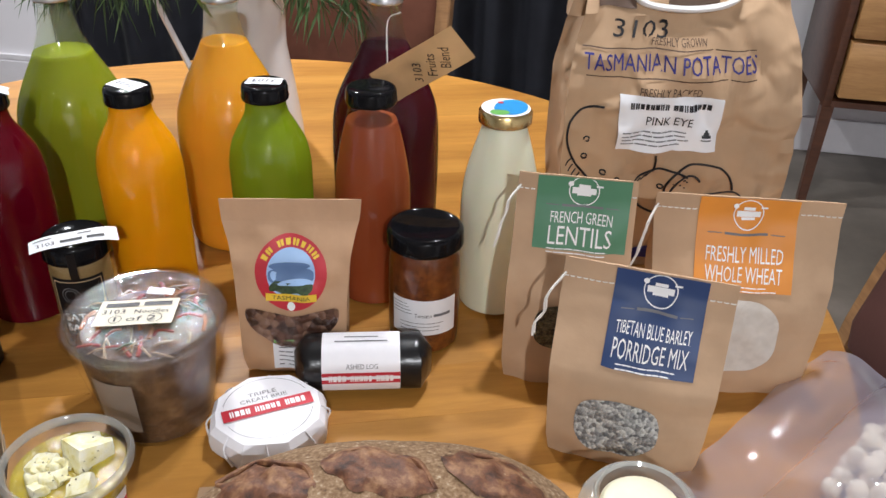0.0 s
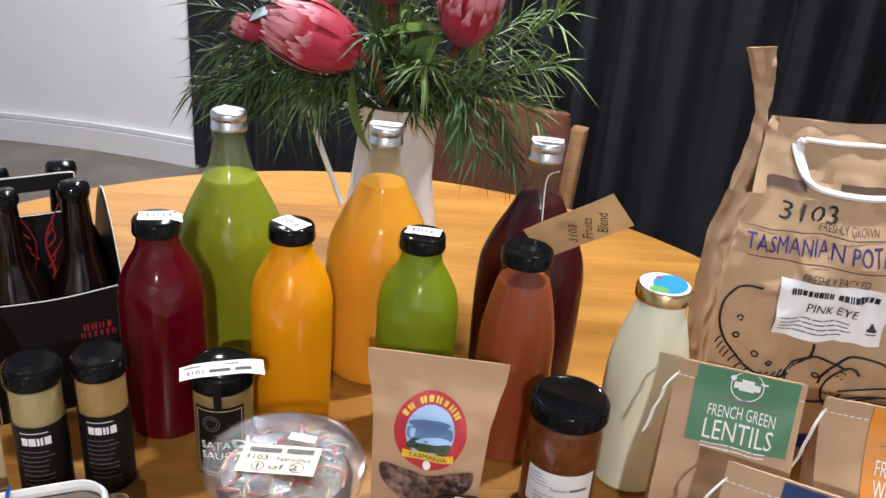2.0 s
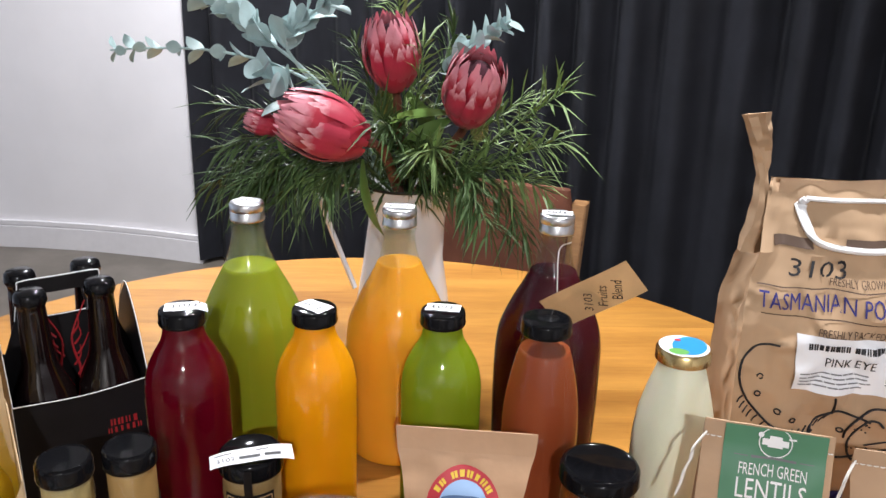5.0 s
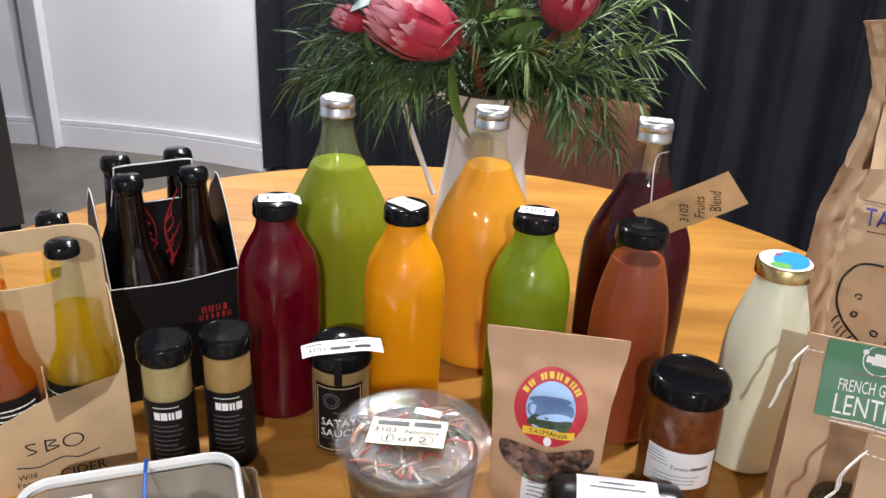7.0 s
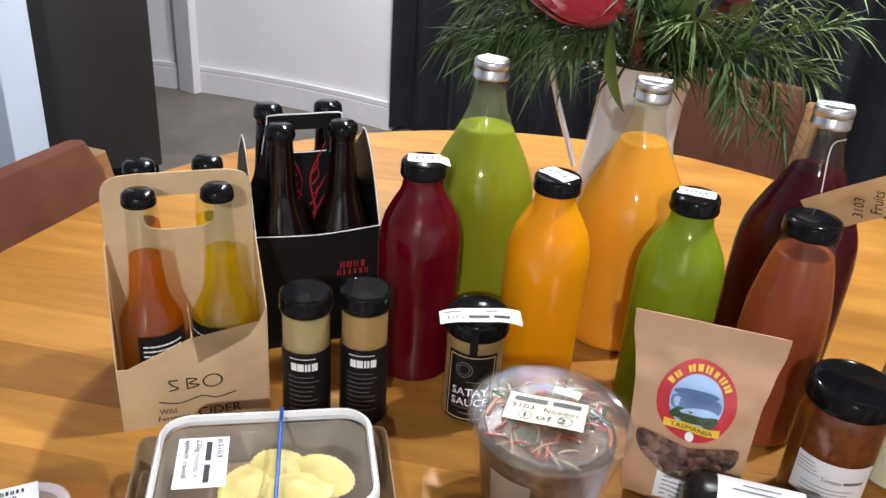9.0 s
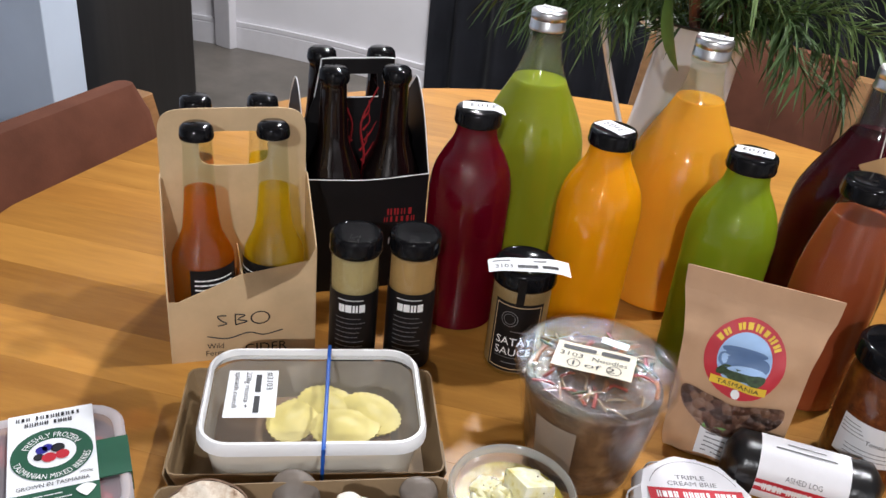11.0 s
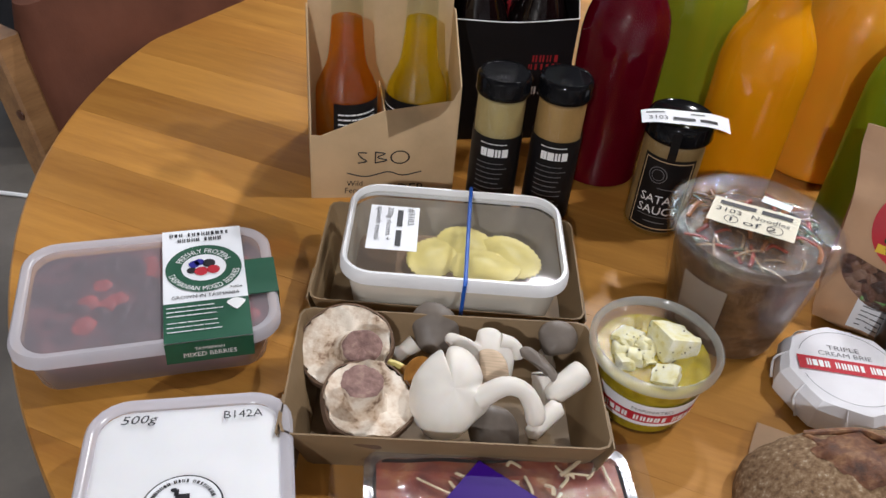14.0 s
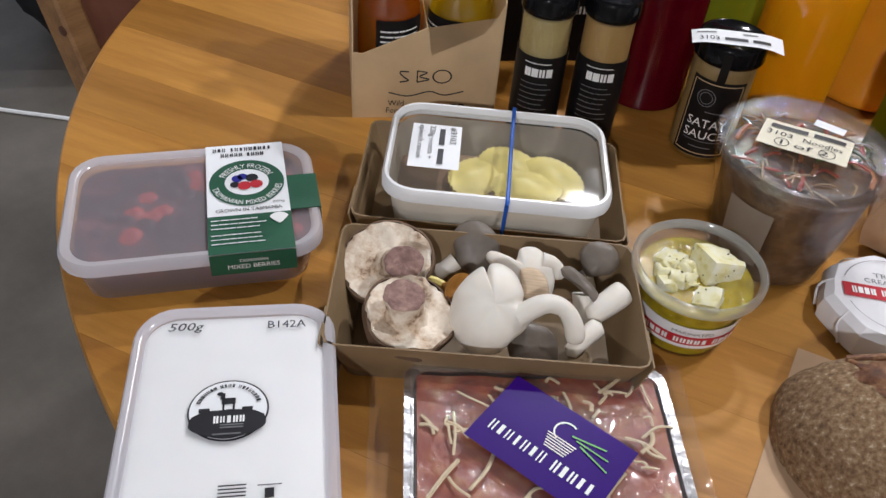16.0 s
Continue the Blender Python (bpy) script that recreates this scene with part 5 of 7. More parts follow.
part("lettering", letters("CREAM BRIE", 0.043, 0.0050, btop, -0.001, 0.0135), M_GREYINK, br)
part("printed_ring", join(annulus(0.0400, 0.0405, btop, 40, 20, 160), annulus(0.0400, 0.0405, btop, 40, 200, 340)), M_GREYINK, br)
for i in range(8):
    a = radians(22.5 + 45 * i)
    part("paper_pleat", tube([(0.047 * math.cos(a), 0.047 * math.sin(a), 0.0338), (0.0555 * math.cos(a + 0.05), 0.0555 * math.sin(a + 0.05), 0.022), (0.053 * math.cos(a + 0.16), 0.053 * math.sin(a + 0.16), 0.004)], (0.0006, 0.0014), 5), M_WRAP, br, smooth=60)

M_BLACKWRAP = mat("black_plastic_wrap", (0.008, 0.008, 0.009), 0.28, var=0.2, bumps=0.6, bscale=90, coat=0.2)
lg = thing("ash_log", pose(0.258, 0.766, T + 0.0266, 0, 0, 15) @ Matrix.Diagonal((0.95, 1.12, 1.12, 1)), "black-wrapped cheese log with a white and red label", "cheese")
lr = []
for i in range(25):
    x = -0.066 + 0.132 * i / 24
    k = 1 if abs(x) < 0.056 else 1 - 3.2 * (abs(x) - 0.056) / 0.04
    lr.append([(x, 0.0235 * k * math.cos(a) * (1 + 0.05 * noise.noise(Vector((x * 60, math.cos(a) * 2, math.sin(a) * 2)))), 0.0235 * (k * 0.6 + 0.4) * math.sin(a)) for a in [2 * math.pi * j / 28 for j in range(28)]])
part("wrap", loft(lr), M_BLACKWRAP, lg, smooth=50)
lq = lambda d: (lambda u, v: Vector((u - 0.002, -(0.0245 + d) * math.cos(v / 0.0245 + 0.30), (0.0245 + d) * math.sin(v / 0.0245 + 0.30))))
lb = part("label", grid(0.074, 0.062, lambda u, v: lq(0)(u, v + 0.010), 6, 16), M_WRAP, lg, "white paper label")
part("red_band", bars([(0, -0.0055, 0.0738, 0.010)], lq(0.0004)), M_RED, lb)
part("printed_name", word_bars((4, 5, 4), 0.062, 0.0058, lq(0.0008), 0, -0.0055, thick=0.7), M_WHITEINK, lb)
part("lettering", letters("ASHED LOG", 0.030, 0.0040, lq(0.0006), 0.001, 0.0045), M_GREYINK, lb)
part("small_print", bars([(0.0, 0.026, 0.05, 0.0012), (0, 0.031, 0.032, 0.0010)], lq(0.0006)), M_GREYINK, lb)

# tub of noodles in cling film
nd = thing("noodle_tub", pose(0.092, 0.691, T, 0, 0, 22) @ Matrix.Scale(1.03, 4), "round plastic tub of noodles wrapped in cling film", "food tub")
M_NOODLE = speckle("noodles_and_vegetables", [(0.30, (0.030, 0.013, 0.007)), (0.48, (0.085, 0.043, 0.022)), (0.60, (0.15, 0.085, 0.045)), (0.74, (0.26, 0.17, 0.10))], 55, 0.4, 0.7, 0.006, coat=0.3, kind="noise", detail=6)
part("food", lathe([(0.0435, 0.003), (0.0484, 0.03), (0.0530, 0.07), (0.0545, 0.086), (0.05, 0.093), (0.03, 0.096), (0.001, 0.097)], 40), M_NOODLE, nd, "dark cooked noodles")
part("lid_rim", lathe([(0.0612, 0.0985), (0.0640, 0.0992), (0.0646, 0.1015), (0.0636, 0.1038), (0.0612, 0.1034), (0.0612, 0.0985)], 48, False, False), M_PLASTIC, nd, "clear plastic lid rim", smooth=60)
part("bowl", lathe([(0.044, 0.0), (0.046, 0.002), (0.056, 0.094), (0.0615, 0.096), (0.0618, 0.0995)], 48, True, False), M_PLASTIC, nd, smooth=60)
part("lid", lathe([(0.0622, 0.0935), (0.0632, 0.097), (0.0625, 0.1035), (0.058, 0.1055), (0.055, 0.1025), (0.001, 0.1025)], 48, False, True), M_LIDFILM, nd, "clear domed lid", smooth=60)
rnd = random.Random(21)
M_CARROT, M_HERB, M_CAPS = mat("carrot", (0.32, 0.11, 0.03), 0.5), mat("green_herb", (0.035, 0.06, 0.015), 0.6), mat("red_pepper", (0.34, 0.035, 0.02), 0.4)
M_SPROUT = mat("pale_noodle", (0.34, 0.23, 0.12), 0.45)
for mm, nm, cnt in ((M_CARROT, "carrot_strip", 9), (M_CAPS, "pepper_piece", 10), (M_HERB, "herb_leaf", 9), (M_SPROUT, "noodle", 26)):
    for k in range(cnt):
        a, r = rnd.uniform(0, 6.28), 0.05 * math.sqrt(rnd.random())
        d, ln = rnd.uniform(0, 6.28), rnd.uniform(0.006, 0.013)
        x, y, z = r * math.cos(a), r * math.sin(a), 0.097 - 0.1 * r + rnd.uniform(0, 0.004)
        part(nm, tube([(x - ln * math.cos(d), y - ln * math.sin(d), z), (x + rnd.uniform(-0.003, 0.003), y + rnd.uniform(-0.003, 0.003), z + 0.003), (x + ln * math.cos(d), y + ln * math.sin(d), z)], 0.0018 if nm != "noodle" else 0.0011, 5, 0.6, 3), mm, nd)
fl = []
for i, (r, z) in enumerate(((0.050, 0.030), (0.056, 0.062), (0.0625, 0.088), (0.0655, 0.098), (0.0645, 0.106), (0.057, 0.108), (0.03, 0.1058), (0.004, 0.1055))):
    fl.append([((r + 0.0026 * noise.noise(Vector((math.cos(a) * 8, math.sin(a) * 8, i * 1.3)))) * math.cos(a), (r + 0.0026 * noise.noise(Vector((math.cos(a) * 8, math.sin(a) * 8, i * 1.3)))) * math.sin(a), z + 0.0012 * noise.noise(Vector((math.cos(a) * 6, math.sin(a) * 6, i * 2.1)))) for a in [2 * math.pi * j / 72 for j in range(72)]])
part("cling_film", loft(fl, True, False, True), M_FILM, nd, "crinkled clear cling film", smooth=25)
M_CREAMLAB = mat("cream_label", (0.68, 0.63, 0.50), 0.6, var=0.04)
nl = lambda d: spun(lambda u, v: Vector((u - 0.004, v - 0.006, 0.1088 + d + 0.0015 * math.sin(u * 50))), -8)
lb = part("note", grid(0.062, 0.034, nl(0), 8, 5), M_CREAMLAB, nd, "handwritten cream paper label")
part("name_bar", bars([(-0.013, 0.010, 0.026, 0.005), (0.015, 0.010, 0.022, 0.005)], nl(0.0006)), M_INK, lb)
part("lettering", letters("3103", 0.018, 0.0055, nl(0.0006), -0.018, 0.001), M_INK, lb)
part("lettering", letters("Noodles", 0.027, 0.0052, nl(0.0006), 0.012, 0.000), M_INK, lb)
part("lettering", letters("1 of 2", 0.033, 0.0060, nl(0.0006), 0.001, -0.0095), M_INK, lb)
part("drawn_circle", join(annulus(0.0046, 0.0052, lambda u, v: nl(0.0006)(u - 0.0145, v - 0.0095), 20), annulus(0.0052, 0.0058, lambda u, v: nl(0.0006)(u + 0.0165, v - 0.0095), 20)), M_INK, lb)
part("price_sticker", grid(0.022, 0.009, spun(lambda u, v: Vector((u + 0.012, v + 0.022, 0.1085)), -14), 3, 2), M_WHITE, nd)
part("side_label", grid(0.034, 0.052, lambda u, v: Vector(((0.0516 + v * 0.109) * math.sin(u / 0.05 - 0.5), -(0.0516 + v * 0.109) * math.cos(u / 0.05 - 0.5), 0.046 + v)), 12, 6), mat("faded_side_label", (0.26, 0.21, 0.17), 0.5), nd, "pale printed side label")

# tub of marinated feta
ft = thing("feta_tub", pose(0.088, 0.568, T, 0, 0, 36) @ Matrix.Scale(0.955, 4), "clear plastic tub of marinated feta in herbed oil", "food tub")
M_OIL = speckle("herbed_oil", [(0.3, (0.26, 0.19, 0.006)), (0.6, (0.46, 0.35, 0.015)), (0.85, (0.14, 0.12, 0.01))], 90, 0.15, 0.4, 0.003, coat=0.6, kind="noise")
M_FETA = speckle("feta", [(0.28, (0.55, 0.42, 0.05)), (0.42, (0.80, 0.74, 0.40)), (0.62, (0.86, 0.84, 0.72))], 60, 0.5, 0.4, kind="noise", coat=0.3)
M_CRUMB = mat("herb_specks", (0.08, 0.06, 0.01), 0.7)
part("oil", lathe([(0.034, 0.002), (0.037, 0.015), (0.0415, 0.045), (0.0425, 0.0515), (0.001, 0.0515)], 36), M_OIL, ft, "yellow oil with herbs")
rnd = random.Random(8)
CHUNKS = [(0.014, 0.010, 0.046, 0.030, 22), (-0.018, 0.010, 0.044, 0.020, 50), (0.008, -0.024, 0.044, 0.019, 70)]
CHUNKS += [(-0.016 + 0.016 * math.cos(2.4 * k) * (0.4 + 0.07 * k), -0.002 + 0.016 * math.sin(2.4 * k) * (0.4 + 0.07 * k), 0.051 - 0.0006 * k, 0.009 + 0.0012 * (k % 4), 41 * k) for k in range(9)]
for x, y, z, side, tw in CHUNKS:
    z += 0.004
    cb = box(-side / 2, side / 2, -side / 2, side / 2, -side / 2, side / 2)
    bmesh.ops.subdivide_edges(cb, edges=list(cb.edges), cuts=4, use_grid_fill=True)
    bmesh.ops.smooth_vert(cb, verts=list(cb.verts), factor=0.5, use_axis_x=True, use_axis_y=True, use_axis_z=True)
    for v in cb.verts:
        v.co += v.co.normalized() * (0.0016 + 0.04 * side if side > 0.016 else 0.0042) * noise.noise(v.co * (190 if side > 0.016 else 150) + Vector((x * 900, y * 700, 0)))
    part("feta_cube", cb, M_FETA, ft, smooth=50, at=pose(x, y, z, rnd.uniform(-22, 22), rnd.uniform(-18, 18), tw))
sp = bmesh.new()
for k in range(130):
    a, r = rnd.uniform(0, 6.28), 0.036 * math.sqrt(rnd.random())
    bmesh.ops.create_icosphere(sp, subdivisions=1, radius=rnd.uniform(0.0003, 0.0008), matrix=Matrix.Translation((r * math.cos(a), r * math.sin(a), 0.055 + 0.012 * rnd.random() if r < 0.025 else 0.049)))
tagged(part("herb_specks", sp, M_CRUMB, ft), kind="stuff")
part("bowl", lathe([(0.0345, 0.0), (0.036, 0.002), (0.0435, 0.056), (0.0475, 0.0575)], 48, True, False), M_PLASTIC, ft, smooth=60)
part("lid_rim", lathe([(0.0485, 0.0555), (0.0495, 0.058), (0.0495, 0.064), (0.047, 0.0665), (0.0445, 0.064), (0.0440, 0.061)], 48, False, False), M_RIM, ft, "milky plastic lid rim", smooth=60)
part("lid", disc(0.0442, 0.0442, flat_on(0.0615), 40), M_PLASTIC, ft, "clear lid")
lf = lambda d: (lambda u, v: Vector(((0.0395 + d + 0.13 * v) * math.sin(u / 0.04), -(0.0395 + d + 0.13 * v) * math.cos(u / 0.04), 0.026 + v)))
lb = part("tub_label", grid(0.088, 0.024, lf(0.0006), 20, 2), M_WHITE, ft, "white label with a red band")
part("red_band", bars([(0, -0.003, 0.088, 0.010)], lf(0.0010), 20), M_RED, lb)
part("printed_name", word_bars((4, 5, 4), 0.074, 0.0062, lf(0.0014), 0, -0.003, thick=0.7), M_WHITEINK, lb)
part("lettering", letters("MARINATED", 0.030, 0.0032, lf(0.0012), 0, 0.006), M_GREYINK, lb)


# ---- rectangular boxes ----
def rect_tub(b, L, Wd, h, body_mat, rim_mat, lid_mat, rim_w=0.007, lid_dip=0.003):
    part("tub", tub([(0, L - 0.030, Wd - 0.030, 0.016), (0.002, L - 0.024, Wd - 0.024, 0.018), (h - 0.008, L - 0.010, Wd - 0.010, 0.022)], 5, False), body_mat, b, smooth=50)
    rg = [[(x, y, z) for x, y in rrect(w, d, r, 6)] for z, w, d, r in ((h - 0.012, L - 0.003, Wd - 0.003, 0.024), (h - 0.011, L, Wd, 0.025), (h - 0.003, L, Wd, 0.025), (h, L - 0.004, Wd - 0.004, 0.024), (h, L - 0.004 - rim_w, Wd - 0.004 - rim_w, 0.022), (h - lid_dip, L - 0.009 - rim_w, Wd - 0.009 - rim_w, 0.020))]
    part("lid_rim", loft(rg, True, False, False), rim_mat, b, smooth=50)
    part("lid", loft([rg[-1], [(x * 0.985, y * 0.98, z) for x, y, z in rg[-1]]], True, False, True), lid_mat, b, "flat see-through lid")


# mixed berries
M_BERRYD = speckle("dark_berries", [(0.3, (0.010, 0.006, 0.014)), (0.7, (0.05, 0.016, 0.028))], 60, 0.5, 0.5, 0.003)
M_BERRYR = speckle("red_berries", [(0.3, (0.35, 0.02, 0.02)), (0.7, (0.55, 0.06, 0.05))], 90, 0.5, 0.5, 0.002)
M_FROZEN = speckle("frosted_berry_mass", [(0.30, (0.018, 0.010, 0.018)), (0.50, (0.045, 0.022, 0.034)), (0.60, (0.15, 0.04, 0.05)), (0.72, (0.38, 0.25, 0.25))], 24, 0.7, 0.3, 0.002, kind="noise", detail=2)
be = thing("berry_box", pose(-0.217, 0.358, T, 0, 0, 56.5) @ Matrix.Diagonal((1, 1, 0.9, 1)), "frosted plastic box of frozen mixed berries with a paper sleeve", "food box")
rnd = random.Random(13)
for k in range(64):
    x, y = rnd.uniform(-0.070, 0.070), rnd.uniform(-0.044, 0.044)
    red = (math.hypot(x + 0.030, y - 0.006) < 0.019) or (math.hypot(x + 0.052, y + 0.026) < 0.017) or (x > 0.06 and rnd.random() < 0.5) or (math.hypot(x, y - 0.030) < 0.008)
    r = rnd.uniform(0.007, 0.010) * (1.5 if red else 1)
    sb2 = bmesh.new()
    bmesh.ops.create_icosphere(sb2, subdivisions=2, radius=r)
    for v in sb2.verts:
        v.co *= 1 + 0.12 * noise.noise(v.co * 330 + Vector((k, 0, 0)))
    if x < -0.045 and not red and rnd.random() < 0.7:
        sb2.free()
        continue
    part("strawberry_piece" if red else "berry", sb2, M_BERRYR if red else M_BERRYD, be, at=pose(x, y, 0.0462 - 1.12 * r - rnd.uniform(0, 0.002)), smooth=60)
part("frozen_berry_mass", loft([[(x, y, z) for x, y in rrect(w, d, 0.02, 5)] for z, w, d in ((0.004, 0.146, 0.096), (0.020, 0.156, 0.104), (0.036, 0.168, 0.112), (0.0400, 0.166, 0.110))]), M_FROZEN, be, "mass of dark frozen berries", smooth=40)
rect_tub(be, 0.183, 0.127, 0.050, M_FROST, M_FROSTRIM, M_FROST)
bz = lambda d: (lambda u, v: Vector((u + 0.040, v, 0.0503 + d)))
sl = part("sleeve_top", grid(0.060, 0.086, lambda u, v: bz(0.0002)(u, v + 0.0195), 4, 4), M_WHITE, be, "white printed paper sleeve")
part("sleeve_green", grid(0.060, 0.0405, lambda u, v: bz(0.0002)(u, v - 0.0438), 4, 4), M_DARKGREEN, be, "dark green half of the sleeve")
part("sleeve_side", grid(0.060, 0.021, lambda u, v: Vector((u + 0.040, -0.0646, 0.0395 + v)), 4, 3), M_DARKGREEN, be)
part("sleeve_end", join(box(0.070, 0.0917, -0.022, 0.018, 0.0498, 0.0508), box(0.0917, 0.0925, -0.022, 0.018, 0.030, 0.0508)), M_DARKGREEN, be, "green flap folded over the rim")
bl2 = lambda u, v: bz(0.0010)(u, v)
part("printed_name", join(word_bars((3, 9), 0.046, 0.0048, bl2, -0.002, 0.0555), word_bars((5, 4), 0.034, 0.0048, bl2, -0.002, 0.0485)), M_INK, sl)
part("oval_badge", disc(0.028, 0.0275, lambda u, v: bl2(u, v + 0.013), 40, 3), M_DARKGREEN, sl, "dark green oval badge")
bo = lambda u, v: bz(0.0014)(u, v + 0.013)
part("oval_white", disc(0.0165, 0.0155, bo, 32, 2), M_WHITE, sl)
bo2 = lambda u, v: bz(0.0018)(u, v + 0.013)
part("lettering", letters("FRESHLY FROZEN", 0.046, 0.0052, bo2, arc=(0.0195, 90)), M_WHITEINK, sl)
part("lettering", letters("TASMANIAN MIXED BERRIES", 0.066, 0.0050, bo2, arc=(-0.0245, 270)), M_WHITEINK, sl)
M_PBLUE = mat("printed_blueberry", (0.02, 0.02, 0.28), 0.5)
for x, y, r, mm in ((-0.007, 0.004, 0.0042, M_PBLUE), (-0.003, 0.006, 0.0038, M_PBLUE), (0.004, 0.004, 0.0048, M_INK), (-0.002, -0.005, 0.0050, M_RED), (0.007, -0.004, 0.0048, M_RED), (-0.009, -0.003, 0.0036, M_INK)):
    part("printed_berry", disc(r, r, lambda u, v: bz(0.0020 + 0.0002 * (mm is M_RED))(u + x, v + y + 0.013), 14, 1), mm, sl)
part("lettering", letters("GROWN IN TASMANIA", 0.048, 0.0038, bl2, 0.0, -0.0185), M_INK, sl)
part("lettering", letters("300g", 0.009, 0.0030, bl2, 0.022, -0.0125), M_INK, sl)
part("small_print", bars(print_rows(-0.008, -0.029, 0.040, 3, 0.0045, 0.0009, 5) + print_rows(-0.006, -0.045, 0.044, 3, 0.0045, 0.0008, 6), bl2), M_WHITEINK, be)
part("island_mark", disc(0.0068, 0.0062, lambda u, v: bz(0.0012)(u + 0.021, v - 0.031 + 0.3 * abs(u)), 16, 1, 1.3), M_WHITEINK, be)
part("lettering", letters("TASMANIAN", 0.020, 0.0030, lambda u, v: Vector((u + 0.040, -0.0655, 0.0435 + v)), 0, 0), M_WHITEINK, be)
part("lettering", letters("MIXED BERRIES", 0.036, 0.0045, lambda u, v: Vector((u + 0.040, -0.0655, 0.0375 + v)), 0, 0), M_WHITEINK, be)

# white curd
M_CURD = mat("white_curd", (0.88, 0.88, 0.89), 0.5, var=0.03, scale=40, sss=0.05)
cd = thing("curd_box", pose(-0.040, 0.264, T, 0, 0, 51), "plastic box of white goat curd with a round black label", "food box")
cu2 = tub([(0.002, 0.094, 0.14, 0.015), (0.030, 0.112, 0.159, 0.018), (0.0405, 0.112, 0.159, 0.02), (0.0420, 0.106, 0.153, 0.02)])
part("curd", cu2, M_CURD, cd, "solid white curd")
rect_tub(cd, 0.125, 0.172, 0.047, M_FROST, M_FROSTRIM, clear("curd_lid_film", (0.98, 0.98, 0.98), 1.45, 0.15, milky=0.20, milk=(0.9, 0.9, 0.92)))
cz = lambda d: (lambda u, v: Vector((u * 0.88 - 0.001, v * 0.88 + 0.004, 0.0444 + d)))
lb = part("oval_label", disc(0.0265, 0.0245, cz(0), 44, 3), M_INK, cd, "oval black and white label")
part("label_white", disc(0.0253, 0.0233, cz(0.0004), 44, 3), M_WHITE, lb)
part("dark_land", disc(0.0250, 0.0115, lambda u, v: cz(0.0008)(u * (1 - 0.55 * max(0, -v / 0.0115) ** 2), v - 0.0115 + 0.0018 * noise.noise(Vector((u * 500, 0, 0))) * (v > 0)), 44, 4, 2.6), M_INK, lb, "dark landscape at the foot of the label")
part("printed_goat", join(bars([(0.0, 0.0065, 0.009, 0.005), (-0.004, 0.0105, 0.003, 0.005), (-0.0032, 0.0015, 0.0012, 0.007), (0.0035, 0.0015, 0.0012, 0.007), (-0.0155, -0.0005, 0.007, 0.0035), (0.0125, -0.0005, 0.007, 0.0035)], cz(0.0010)), disc(0.0022, 0.0016, lambda u, v: cz(0.0011)(u - 0.0058, v + 0.0125), 10, 1)), M_INK, lb, "small black animal outlines")
part("printed_ring", word_bars((7, 4, 8), 0.054, 0.0030, lambda u, v: cz(0.0012)(u, v * 0.92), arc=(0.0207, 90), thick=0.6), M_INK, lb)
part("printed_name", word_bars((5,), 0.021, 0.0058, cz(0.0012), 0.001, -0.0082, thick=0.6), M_WHITEINK, lb)
part("small_print", bars([(0.003, -0.0125, 0.015, 0.0010), (0.003, -0.0145, 0.015, 0.0012), (0, -0.0195, 0.018, 0.0012)], cz(0.0012)), M_GREYINK, lb)
part("lettering", letters("500g", 0.022, 0.0085, lambda u, v: Vector((u - 0.031, v + 0.069, 0.0446)), shear=0.2), M_INK, cd)
part("lettering", letters("B142A", 0.024, 0.0060, lambda u, v: Vector((u + 0.032, v + 0.0690, 0.0446))), M_INK, cd)
part("small_print", bars([(0.0, -0.046 - 0.0022 * k, 0.015, 0.0009) for k in range(4)] + [(0.020, -0.047, 0.013, 0.0006), (0.020, -0.052, 0.005, 0.006)], lambda u, v: Vector((u + 0.004, v, 0.0446))), M_INK, cd)


# card trays
def card_tray(b, L, Wd, h, flare=0.010, t=0.0012):
    lo, hi = rrect(L - 2 * flare, Wd - 2 * flare, 0.006, 2), rrect(L, Wd, 0.008, 2)
    li, hi2 = rrect(L - 2 * flare - 2 * t, Wd - 2 * flare - 2 * t, 0.006, 2), rrect(L - 2 * t, Wd - 2 * t, 0.008, 2)
    part("card", loft([[(x, y, 0) for x, y in lo], [(x, y, h) for x, y in hi], [(x, y, h) for x, y in hi2], [(x, y, t) for x, y in li]]), M_TRAY, b, smooth=30)
    for sx in (-1, 1):
        part("locking_tab", loft([[(sx * (L / 2 - flare * (1 - z / h)) + sx * o, y, z) for y, z in ((-Wd * 0.48, h * 0.2), (-Wd * 0.18, h * 0.2), (-Wd * 0.22, h * 0.99), (-Wd * 0.49, h * 0.99))] for o in (0.0004, 0.0014)]), M_TRAY, b, smooth=0)


RT = pose(-0.094, 0.556, T, 0, 0, 39.5)
tr = thing("card_tray", RT, "shallow brown card tray under the ravioli box", "tray")
card_tray(tr, 0.212, 0.128, 0.036)
RV = pose(-0.090, 0.556, T + 0.0025, 0, 0, 40)
rv = thing("ravioli_box", RV, "clear plastic box of yellow ravioli held by a blue band", "food box")
M_PASTA = mat("yellow_pasta", (0.74, 0.62, 0.20), 0.45, var=0.18, scale=40, bumps=0.15, bscale=200)
M_MEATPAPER = mat("brown_lining_paper", (0.27, 0.165, 0.10), 0.7, var=0.1)
part("lining_paper", tub([(0.032, 0.138, 0.074, 0.012), (0.0345, 0.139, 0.075, 0.012)]), M_MEATPAPER, rv, "brown paper lining", at=pose(-0.007, -0.010, 0, 0, -2, 0))
